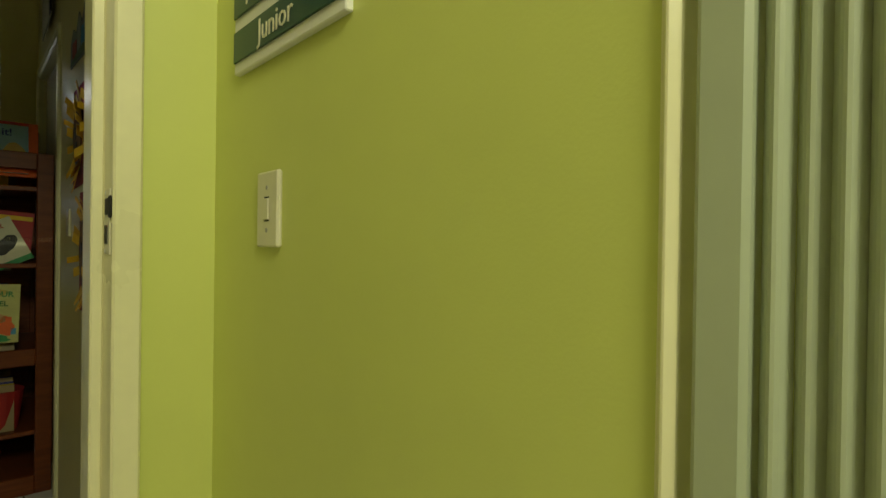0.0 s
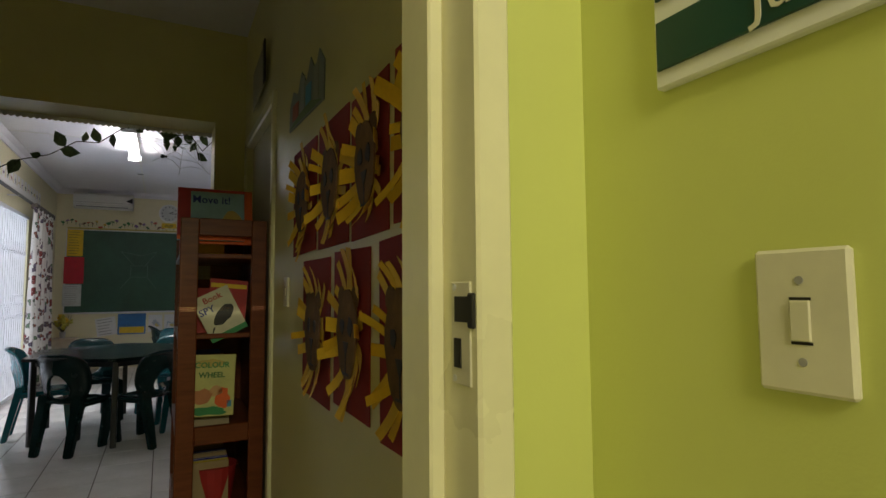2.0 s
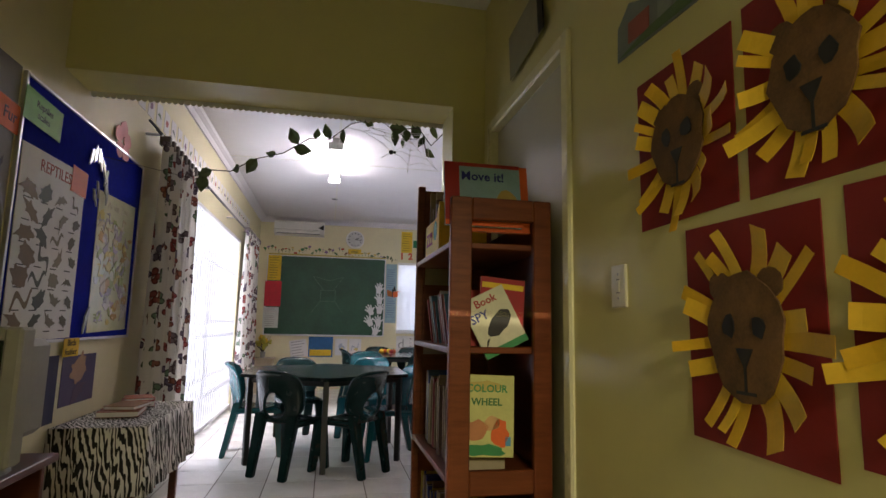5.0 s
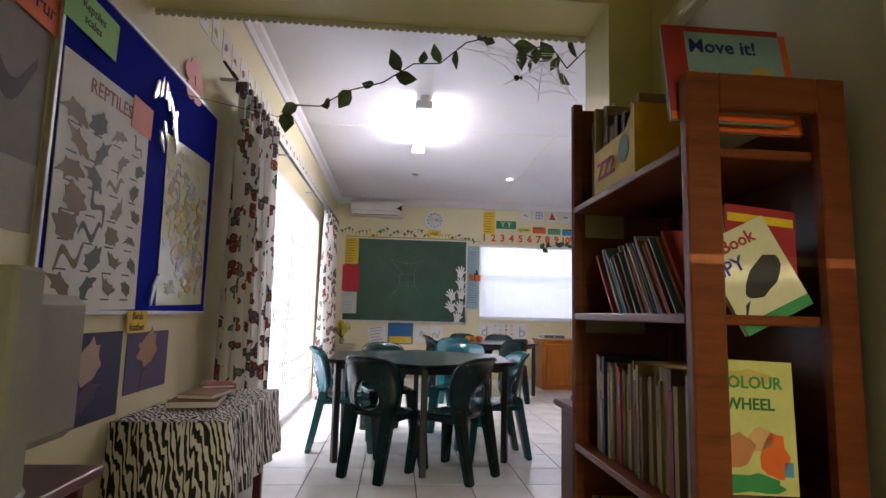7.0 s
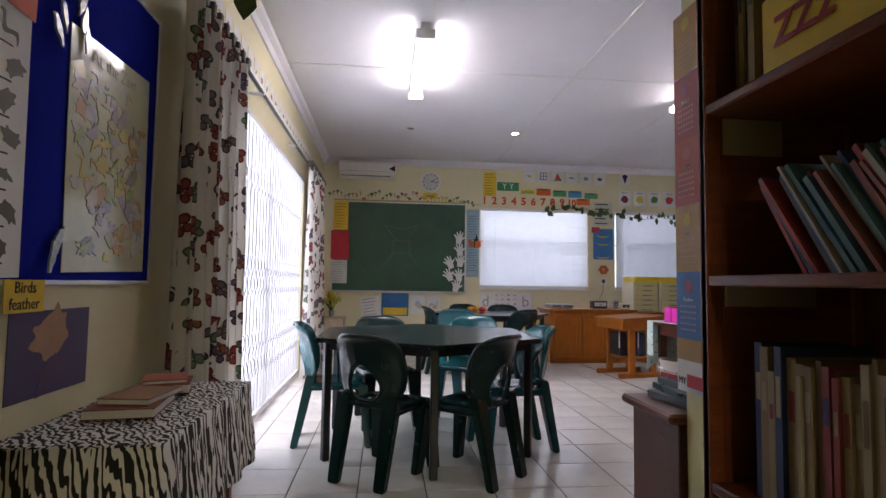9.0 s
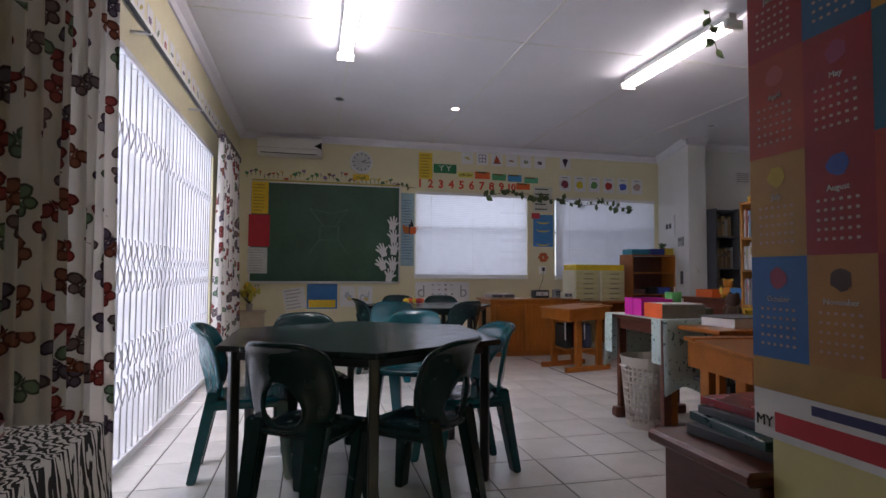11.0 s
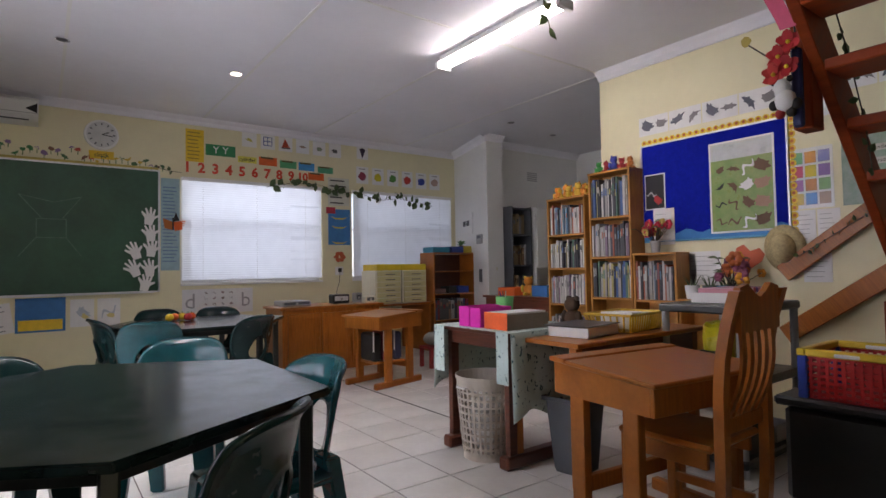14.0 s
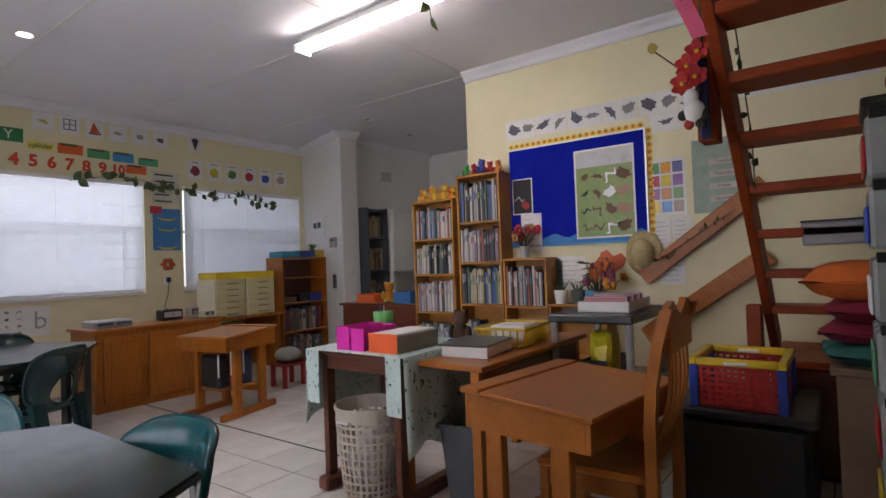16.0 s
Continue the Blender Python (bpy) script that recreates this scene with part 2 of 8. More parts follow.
def bars(bm, x0, x1, ys, h, seed=0, lift=0.0012):
    rnd = random.Random(seed)
    for y in ys:
        prism(bm, rect(x0, y - h / 2, x0 + (x1 - x0) * rnd.uniform(0.6, 1), y + h / 2), lift, lift + 0.0005)
    return bm


# ---- the shell ----
LX, LION, FAR, RX, TOP = -1.1, 0.97, 11.66, 4.52, 3.07
wall("wall_hall", (0.992, 0.19, 0), (1.12, 1.08, 2.95), LIME, "yellow painted plaster hall wall")
wall("wall_door_side", (0.862, 1.08, 0), (1.12, 1.2, 2.95), LIME, "yellow painted plaster beside the door frame")
wall("wall_door_head", (-0.16, 1.08, 2.1), (0.862, 1.2, 2.95), LIME, "yellow plaster above the doorway")
wall("wall_door_left", (LX, 1.08, 0), (-0.16, 1.2, 2.95), LIME, "yellow plaster beside the doorway")
wall("wall_hall_back", (-1.25, -1.95, 0), (2.6, -1.8, 2.95), LIME, "plain hall wall")
wall("wall_hall_end", (2.45, -1.8, 0), (2.6, 0.95, 2.95), LIME, "plain hall wall")
wall("wall_hall_return", (1.12, 0.95, 0), (2.6, 1.09, 2.95), LIME, "plain hall wall")
wall("wall_lobby_right", (LION, 1.2, 0), (1.12, 3.1, 2.95), YELLOW, "yellow painted plaster wall with lion pictures")
wall("wall_lobby_right_end", (LION, 4.1, 0), (1.12, 4.19, 2.95), YELLOW, "yellow plaster wall end")
wall("wall_lobby_over_door", (LION, 3.1, 2.24), (1.12, 4.1, 2.95), YELLOW, "yellow plaster above a door")
wall("wall_beam", (LX, 4.19, 2.36), (0.79, 4.46, TOP), YELLOW, "yellow painted beam over the wide opening")
wall("wall_stub", (0.79, 4.19, 0), (1.12, 4.46, TOP), YELLOW, "painted plaster pier at the opening")
wall("wall_left", (-1.3, -1.8, 0), (LX, 5.85, TOP), CREAM, "cream plaster wall with notice board")
wall("wall_left_over", (-1.3, 5.85, 2.32), (LX, 9.6, TOP), CREAM, "cream plaster above the sliding door")
wall("wall_left_end", (-1.3, 9.6, 0), (LX, FAR, TOP), CREAM, "cream plaster wall")
for nm, a, b in (("a", (-1.3, FAR, 0), (1.415, FAR + 0.18, TOP)), ("b", (1.415, FAR, 0), (3.235, FAR + 0.18, 1.035)), ("c", (1.415, FAR, 2.337), (3.235, FAR + 0.18, TOP)),
                 ("d", (3.235, FAR, 0), (3.70, FAR + 0.18, TOP)), ("e", (3.70, FAR, 0), (5.52, FAR + 0.18, 1.035)), ("f", (3.70, FAR, 2.337), (5.52, FAR + 0.18, TOP)),
                 ("g", (5.52, FAR, 0), (5.75, FAR + 0.18, TOP))):
    wall("wall_far_" + nm, a, b, CREAM, "cream painted plaster wall with windows")
wall("wall_right", (RX, 3.2, 0), (RX + 0.15, 7.88, TOP), CREAM, "cream plaster wall with blue pinboard")
wall("wall_stair_end", (1.12, 3.05, 0), (RX + 0.15, 3.2, TOP), CREAM, "cream plaster wall behind the stairs")
wall("wall_classroom_near", (1.12, 3.2, 0), (1.25, 4.46, TOP), CREAM, "cream plaster wall")
wall("wall_alcove_side", (RX + 0.15, 7.74, 0), (7.6, 7.88, TOP), CREAM, "dim plaster alcove wall")
wall("wall_alcove_end", (7.45, 7.88, 0), (7.6, 10.7, TOP), WHITE, "dim plaster alcove wall")
wall("wall_alcove_back", (5.47, 10.62, 0), (7.6, 10.77, TOP), WHITE, "dim plaster alcove wall")
tagged(part("wall_pier", prism(bmesh.new(), [(5.17, 10.35), (5.47, 10.35), (5.72, FAR), (5.60, FAR)], 0, TOP), WHITE), "pale plaster pier beside the storage alcove", "wall", kind="structure")
tagged(slab("ceiling", (-1.3, 4.3, TOP), (7.6, FAR + 0.18, TOP + 0.12), CEIL, None, 0), "white board ceiling with cover strips", "ceiling", kind="structure")
tagged(slab("ceiling_stairwell", (1.1, 3.05, TOP), (RX + 0.15, 4.3, TOP + 0.12), CEIL, None, 0), "white board ceiling", "ceiling", kind="structure")
tagged(slab("ceiling_lobby", (-1.3, -1.95, 2.95), (2.6, 4.19, 3.07), CEIL, None, 0), "white painted lobby ceiling", "ceiling", kind="structure")
bm = bmesh.new()
for x in (0.21, 1.66, 3.1, 4.55):
    box(bm, (x - 0.012, 4.5, TOP - 0.006), (x + 0.012, FAR, TOP - 0.001))
box(bm, (LX, 7.86, TOP - 0.005), (RX, 7.88, TOP - 0.001))
tagged(part("ceiling_strips", bm, WHITE), "white ceiling cover strips", "trim", kind="structure")


def cornice(name, a, b, inward):
    a, b = Vector(a), Vector(b)
    along, d = (b - a).normalized(), Vector(inward)
    prof = [(0, 0), (0.085, 0), (0.07, -0.018), (0.035, -0.045), (0.015, -0.085), (0, -0.09)]
    bm = bmesh.new()
    rings = [[bm.verts.new(p + d * (u + 0.001) + Vector((0, 0, v - 0.001))) for u, v in prof] for p in (a, b)]
    for i in range(len(prof)):
        j = (i + 1) % len(prof)
        bm.faces.new((rings[0][i], rings[0][j], rings[1][j], rings[1][i]))
    tagged(part(name, bm, CEIL), "white coved cornice", "trim", kind="structure")


cornice("cornice_far", (LX, FAR, TOP), (5.6, FAR, TOP), (0, -1, 0))
cornice("cornice_left", (LX, 4.46, TOP), (LX, FAR, TOP), (1, 0, 0))
cornice("cornice_right", (RX, 3.2, TOP), (RX, 7.88, TOP), (-1, 0, 0))
cornice("cornice_alcove", (5.5, 10.62, TOP), (7.45, 10.62, TOP), (0, -1, 0))
cornice("cornice_pier", (5.14, 10.35, TOP), (5.47, 10.35, TOP), (0, -1, 0))
cornice("cornice_pier_side", (5.60, FAR, TOP), (5.17, 10.35, TOP), (-0.95, 0.31, 0))
ground = tagged(slab("ground", (-300, -300, -0.35), (300, 300, -0.25), mat("outdoor_paving", (0.45, 0.43, 0.4), 0.9, vary=0.2, scale=0.5), None, 0), "pale paved yard outside", "ground", kind="structure")
wall("garden_wall", (-7.2, -4, -0.25), (-7.0, 22, 1.9), mat("garden_wall_paint", (0.6, 0.6, 0.62), 0.8, vary=0.15, scale=1), "pale garden wall outside", "wall")
floor = tagged(slab("floor", (-1.3, -1.95, -0.25), (7.6, FAR + 0.18, -0.004), GROUT, None, 0), "dark grout bed under pale tiles", "floor", kind="structure")

tagged(slab("floor_joint_strip", (2.635, 7.5, -0.003), (2.65, 10.5, 0.0025), mat("dark_joint_strip", (0.05, 0.045, 0.04), 0.6, vary=0.3, scale=20), None, 0.0008), "dark metal joint strip set in the tiles", "trim", kind="structure")

# ---- hall and lobby ----
jamb = thing("door_frame", "cream painted steel door frame with lock strike", "door frame")
slab("jamb", (0.817, 1.052, 0), (0.862, 1.212, 2.06), FRAMEP, jamb, 0.004)
slab("stop", (0.797, 1.128, 0), (0.817, 1.212, 2.045), FRAMEP, jamb, 0.003)
slab("head", (-0.098, 1.052, 2.06), (0.817, 1.212, 2.10), FRAMEP, jamb, 0.004)
slab("jamb", (-0.16, 1.052, 0), (-0.098, 1.212, 2.06), FRAMEP, jamb, 0.004)
slab("strike_plate", (0.8145, 1.066, 1.2), (0.8172, 1.108, 1.312), IVORY, jamb, 0.001)
slab("strike_lip", (0.8125, 1.056, 1.262), (0.8168, 1.07, 1.3), DARK, jamb, 0.002)
# solid dark plates give the shade of the two strike holes
for z0, z1, y0, y1 in ((1.268, 1.296, 1.064, 1.098), (1.218, 1.25, 1.085, 1.1)):
    slab("strike_hole", (0.8128, y0, z0), (0.8147, y1, z1), DARK, jamb, 0.0003)
for z in (1.206, 1.306):
    part("screw", rod(bmesh.new(), (0.8138, 1.1, z), (0.8148, 1.1, z), 0.004, n=10), ALU, jamb)
trim = tagged(slab("trim_hall", (0.984, 0.176, 0), (1.12, 0.19, 2.95), FRAMEP, None, 0.006), "cream painted edge trim", "trim", kind="structure")
fold = thing("folding_door", "pale grey-green concertina folding door", "folding door")
pale = mat("grey_green_vinyl", (0.42, 0.46, 0.34), 0.45, vary=0.08, scale=3)
slab("lead_post", (0.985, 0.131, 0.02), (1.012, 0.165, 2.4), pale, fold, 0.004)
for i in range(48):
    bm, y = bmesh.new(), 0.129 - 0.018 * i
    rows = []
    for k in range(9):
        yy, xx = y - 0.018 * k / 8, 0.991 + 0.011 * (1 - math.sin(math.pi * k / 8)) + 0.003 * math.sin(i * 1.7)
        rows.append([bm.verts.new((xx + dx, yy, z)) for dx, z in ((0, 0.02), (0, 2.4), (0.002, 2.4), (0.002, 0.02))])
    for r0, r1 in zip(rows, rows[1:]):
        for j in range(4):
            bm.faces.new((r0[j], r0[(j + 1) % 4], r1[(j + 1) % 4], r1[j]))
    part("pleat", bm, pale, fold, smooth=False)
slab("track", (0.965, -0.75, 2.4), (1.075, 0.165, 2.44), ALU, fold)


def switch(name, y, z, x):
    s = thing(name, "cream toggle light switch on the wall", "light switch", frame_wall("right", x) @ Matrix.Translation((-y, z, 0)), "light switches")
    slab("plate", (-0.038, -0.059, 0), (0.038, 0.059, 0.009), IVORY, s, 0.003)
    slab("rocker", (-0.008, -0.0165, 0.009), (0.008, 0.0165, 0.0115), IVORY, s, 0.001)
    # dark strips on the plate stand for shade in the rocker's gaps
    for dz in (-0.018, 0.018):
        slab("gap", (-0.0085, dz - 0.0012, 0.009), (0.0085, dz + 0.0012, 0.0094), DARK, s, 0)
    for dz in (-0.033, 0.033):
        part("screw", rod(bmesh.new(), (0, dz, 0.008), (0, dz, 0.0098), 0.0035, n=10), GREYP, s)


switch("light_switch", 0.822, 1.276, 0.992)
switch("light_switch", 2.80, 1.30, LION)

plate = thing("name_board", "green and white classroom name board", "sign", frame_wall("right", 0.992) @ Matrix.Translation((-0.755, 1.596, 0)))
slab("backing", (-0.2, -0.085, 0), (0.165, 0.18, 0.012), WHITE, plate, 0.002)
sg = mat("sign_green", (0.012, 0.06, 0.045), 0.4, vary=0.1)
for v0, text, dx in ((-0.067, "Junior", -0.03), (0.008, "Mrs L", -0.085), (0.083, "", 0)):
    slab("strip", (-0.195, v0, 0.012), (0.16, v0 + 0.052, 0.016), sg, plate, 0.001)
    if text:
        words(text, 0.05, IVORY, plate, Matrix.Translation((dx, v0 + 0.025, 0.0168)))

door = thing("door_1", "pale gloss painted door behind the bookcase", "door")
tagged(door, kind="structure")
slab("leaf", (LION + 0.03, 3.16, 0.01), (LION + 0.07, 4.04, 2.18), GLOSS, door)
for a, b in (((LION - 0.015, 3.1, 0), (LION + 0.1, 3.16, 2.24)), ((LION - 0.015, 4.04, 0), (LION + 0.1, 4.1, 2.24)), ((LION - 0.015, 3.16, 2.18), (LION + 0.1, 4.04, 2.24))):
    slab("frame", a, b, FRAMEP, door, 0.008)

# lion pictures: red card, brown face, yellow paper mane
MANE = [tint(0.72, 0.42, 0.015), tint(0.8, 0.5, 0.03)]
FUR = mat("brown_felt_card", (0.17, 0.085, 0.03), 0.85, vary=0.5, scale=18, bump=0.25, bump_scale=90)
CARD = mat("red_card", (0.25, 0.014, 0.014), 0.75, vary=0.12, scale=10)


def lion(y0, y1, z0, z1, seed):
    rnd = random.Random(seed)
    w, h = (y0 - y1) / 2 - 0.006, (z1 - z0) / 2 - 0.006
    ob = thing("lion_picture", "red card lion picture with curled yellow paper mane", "picture", frame_wall("right", LION) @ Matrix.Translation((-(y0 + y1) / 2, (z0 + z1) / 2, 0)) @ pose(0, 0, 0, 0, 0, rnd.uniform(-2, 2)), "lion pictures")
    part("card", prism(bmesh.new(), [(x + rnd.uniform(-0.004, 0.004), y + rnd.uniform(-0.004, 0.004)) for x, y in rect(-w, -h, w, h)], 0.001, 0.004), CARD, ob)
    fx, fy, cy = w * 0.52, h * 0.55, -h * 0.05
    n = 19
    for i in range(n):
        a = 2 * math.pi * i / n + rnd.uniform(-0.1, 0.1)
        ln, wd = rnd.uniform(0.07, 0.14), rnd.uniform(0.02, 0.042)
        d = Vector((math.cos(a), math.sin(a)))
        p0 = Vector((fx * 0.8 * d.x, cy + fy * 0.8 * d.y))
        d = Vector((math.cos(a + rnd.uniform(-0.3, 0.3)), math.sin(a + rnd.uniform(-0.3, 0.3)))).normalized()
        bm, rows = bmesh.new(), []
        curl = rnd.uniform(0.008, 0.04)
        for k in range(6):
            t = k / 5
            c = p0 + d * (ln * t)
            s = Vector((-d.y, d.x)) * wd / 2
            z = 0.006 + curl * t * t + 0.001 * (i % 3)
            rows.append([bm.verts.new((*(c + s), z)), bm.verts.new((*(c - s), z)), bm.verts.new((*(c - s), z + 0.0012)), bm.verts.new((*(c + s), z + 0.0012))])
        for r0, r1 in zip(rows, rows[1:]):
            for j in range(4):
                bm.faces.new((r0[j], r0[(j + 1) % 4], r1[(j + 1) % 4], r1[j]))
        bm.faces.new(rows[0])
        bm.faces.new(rows[-1])
        part("mane_strip", bm, MANE[i % 2], ob)
    for s in (-1, 1):
        part("ear", prism(bmesh.new(), [(x + s * fx * 0.72, y + cy + fy * 0.82) for x, y in blob(0.03, 0.03, 12, 0.05, seed)], 0.010, 0.013), FUR, ob)
    part("face", prism(bmesh.new(), [(x * (1 + 0.12 * (y > 0)), y + cy) for x, y in blob(fx, fy, 22, 0.04, seed + 3)], 0.012, 0.016), FUR, ob)
    for s in (-1, 1):
        part("eye", prism(bmesh.new(), [(x + s * fx * 0.42, y + cy + fy * 0.18) for x, y in blob(0.019, 0.022, 10, 0.25, seed + s)], 0.016, 0.018), DARK, ob)
    part("nose", prism(bmesh.new(), [(-0.022, cy - 0.02), (0.0, cy - 0.06), (0.022, cy - 0.02)], 0.016, 0.018), DARK, ob)
    bm = prism(bmesh.new(), rect(-0.003, cy - 0.1, 0.003, cy - 0.055), 0.016, 0.0175)
    prism(bm, rect(-0.025, cy - 0.106, 0.025, cy - 0.1), 0.016, 0.0175)
    part("mouth", bm, DARK, ob)


for i, c in enumerate(((2.69, 2.33, 1.43, 1.83), (2.31, 1.98, 1.43, 1.83), (1.96, 1.68, 1.43, 1.82), (1.66, 1.35, 1.44, 1.84),
                       (2.51, 2.15, 0.95, 1.415), (2.12, 1.80, 0.98, 1.42), (1.75, 1.44, 0.96, 1.43))):
    lion(*c, 40 + i)
flat("castle_picture", "cut-out picture of a grey fairytale castle", "picture", "right", LION, 2.52, 1.93, [("sheet", [(-0.26, 0.0), (0.27, 0.0), (0.27, 0.13), (0.2, 0.19), (0.15, 0.13), (0.08, 0.2), (0.02, 0.13), (-0.06, 0.19), (-0.12, 0.12), (-0.2, 0.15), (-0.26, 0.1)], tint(0.22, 0.26, 0.25), 0.004, 0.001),
     ("flag", rect(-0.2, 0.03, -0.1, 0.09), tint(0.4, 0.1, 0.08), 0.002, 0.005), ("flag", rect(0.02, 0.03, 0.1, 0.11), SKYB, 0.002, 0.005), ("tower", rect(-0.06, 0.02, 0.0, 0.16), tint(0.3, 0.34, 0.34), 0.002, 0.005), ("tower", rect(0.14, 0.02, 0.2, 0.15), tint(0.3, 0.32, 0.3), 0.002, 0.005), ("hill", [(-0.25, 0.005), (0.26, 0.005), (0.1, 0.04), (-0.1, 0.03)], tint(0.12, 0.2, 0.1), 0.001, 0.0072)], turn=-3)
flat("hanging_chart", "curled paper chart above the door", "picture", "right", LION, 3.5, 2.42, [("sheet", rect(-0.2, -0.1, 0.2, 0.12), tint(0.3, 0.28, 0.18), 0.004, 0.02), ("edge", rect(0.16, -0.1, 0.21, 0.12), DARK, 0.006, 0.024)], turn=6)

# scalloped paper border on the beam
bm = bmesh.new()
n = 62
for i in range(n):
    x = LX + 0.01 + i * (1.88 / n)
    pts = [(x, 2.375), (x, 2.345)] + [(x + 0.0152 * (1 - math.cos(math.pi * k / 6)), 2.345 - 0.016 * math.sin(math.pi * k / 6)) for k in range(1, 6)] + [(x + 0.0303, 2.345), (x + 0.0303, 2.375)]
    prism(bm, pts, 0, 0.002, frame_wall("far", 4.457 + 0.006))
tagged(part("scalloped_border", bm, PAPER), "white scalloped paper border along the beam", "border", kind="structure")


BOOKC = [tint(*c) for c in ((0.5, 0.47, 0.4), (0.35, 0.32, 0.27), (0.28, 0.05, 0.04), (0.06, 0.12, 0.25), (0.55, 0.52, 0.48), (0.2, 0.2, 0.2), (0.5, 0.35, 0.1), (0.1, 0.2, 0.13), (0.62, 0.6, 0.56), (0.12, 0.1, 0.16))]


def book_row(group, label, origin, along, out, length, high, deep, seed, palette=None, tmin=0.008, tmax=0.024, lean=0.0, name="book"):
    """A row of books side by side; each is a thing with cover, spine and pages."""
    rnd = random.Random(seed)
    palette = palette or BOOKC
    along, out = Vector(along), Vector(out)
    up = Vector((0, 0, 1))
    s = 0.0
    while True:
        t = rnd.uniform(tmin, tmax)
        if s + t > length:
            break
        h, d = high * rnd.uniform(0.82, 1.0), deep * rnd.uniform(0.88, 1.0)
        m = Matrix.Translation(Vector(origin) + along * s) @ Matrix((along, out, up)).transposed().to_4x4()
        if lean:
            m = m @ pose(0, 0, 0, 0, lean + rnd.uniform(-2, 2), 0)
        ob = thing(name, label, "book", m, group)
        c = palette[rnd.randrange(len(palette))]
        e = min(0.002, t / 5)
        part("cover", box(box(box(bmesh.new(), (0, 0, 0), (e, d, h)), (t - e, 0, 0), (t, d, h)), (e, d - e, 0), (t - e, d, h)), c, ob)
        part("page_block", box(bmesh.new(), (e, 0.004, 0.003), (t - e, d - e, h - 0.003)), PAPER, ob)
        if t > 0.012:
            part("spine_label", box(bmesh.new(), (t * 0.2, d, h * rnd.uniform(0.55, 0.65)), (t * 0.8, d + 0.0006, h * rnd.uniform(0.75, 0.85))), palette[rnd.randrange(len(palette))], ob)
        s += t + 0.0012 + (high * math.sin(radians(abs(lean))) * 0.02 if lean else 0)


# tall bookcase with an open framed end
case = thing("bookcase", "red-brown wooden bookcase with framed open end", "bookcase")
for x0, x1 in ((0.588, 0.665), (0.895, 0.962)):
    slab("end_post", (x0, 3.265, 0), (x1, 3.295, 1.64), CASEW, case, 0.004)
    slab("far_post", (x0 if x0 < 0.7 else 0.925, 4.02, 0), (x0 + 0.035 if x0 < 0.7 else x1, 4.05, 1.86), CASEW, case, 0.004)
slab("end_rail", (0.665, 3.265, 1.56), (0.895, 3.295, 1.64), CASEW, case, 0.004)
slab("end_rail", (0.665, 3.265, 0.62), (0.895, 3.295, 0.70), CASEW, case, 0.004)
slab("end_rail", (0.665, 3.265, 0.0), (0.895, 3.295, 0.09), CASEW, case, 0.004)
slab("far_panel", (0.588, 4.025, 0.0), (0.955, 4.045, 1.84), CASEW, case, 0.003)
slab("back_panel", (0.948, 3.3, 0.02), (0.96, 4.02, 1.6), OAKD, case, 0.001)
for z in (0.06, 0.30, 0.68, 1.11, 1.48):
    slab("shelf", (0.588, 3.296, z - 0.022), (0.947, 4.02, z), CASEW, case, 0.003)
slab("tape", (0.585, 3.2638, 1.215), (0.965, 3.2646, 1.235), GLASS, case, 0, "clear sticky tape").visible_shadow = False
for z0, z1, x1, c in ((1.375, 1.455, 0.77, tint(0.35, 0.3, 0.2)), (1.045, 1.105, 0.84, tint(0.34, 0.27, 0.24))):
    slab("shelf_card", (0.63, 4.0225, z0), (x1, 4.0245, z1), c, case, 0, "plain card taped inside the end panel")
A, O = (0, 1, 0), (-1, 0, 0)
OLD = [tint(*c) for c in ((0.34, 0.25, 0.13), (0.4, 0.31, 0.17), (0.28, 0.2, 0.1), (0.3, 0.05, 0.05), (0.42, 0.35, 0.22), (0.2, 0.12, 0.07), (0.36, 0.28, 0.15), (0.04, 0.07, 0.2))]
book_row("bookcase books", "worn paper-backed school reader", (0.82, 3.36, 0.682), A, O, 0.6, 0.3, 0.2, 1, OLD)
book_row("bookcase books", "thin leaning picture book", (0.82, 3.36, 1.112), A, O, 0.46, 0.25, 0.2, 2, [tint(0.5, 0.48, 0.45), tint(0.4, 0.06, 0.05), tint(0.06, 0.13, 0.3), tint(0.45, 0.42, 0.4), tint(0.35, 0.12, 0.1), tint(0.1, 0.22, 0.28)], 0.005, 0.011, lean=34)
book_row("bookcase books", "worn reading book in a row", (0.82, 3.34, 0.302), A, O, 0.64, 0.24, 0.2, 3, [BLUE, tint(0.4, 0.3, 0.02), BROWN, OLD[0]])
book_row("bookcase books", "tall dark book on the top shelf", (0.85, 3.85, 1.482), A, O, 0.16, 0.33, 0.22, 4, [DARK, BROWN, OLD[0], tint(0.1, 0.08, 0.05)], 0.014, 0.03)
mag = thing("magazine_box", "yellow card magazine box with red lettering", "box", Matrix.Translation((0.6, 3.55, 1.482)))
bm = prism(bmesh.new(), [(0, 0), (0.3, 0), (0.3, 0.14), (0.06, 0.14), (0.0, 0.2)][::-1], 0, 0.004, Matrix(((0, 0, 1, 0), (1, 0, 0, 0), (0, 1, 0, 0), (0, 0, 0, 1))))
part("front", bm, YEL, mag)
slab("base", (0.004, 0, 0), (0.2, 0.3, 0.004), YEL, mag, 0.0005)
slab("end", (0.004, 0, 0.004), (0.2, 0.004, 0.2), YEL, mag, 0.0005)
slab("end", (0.004, 0.296, 0.004), (0.2, 0.3, 0.14), YEL, mag, 0.0005)
words("ZZ2", 0.075, RED, mag, Matrix(((0, 0, -1, -0.002), (-1, 0, 0, 0.2), (0, 1, 0, 0.065), (0, 0, 0, 1))), bold=0.002)
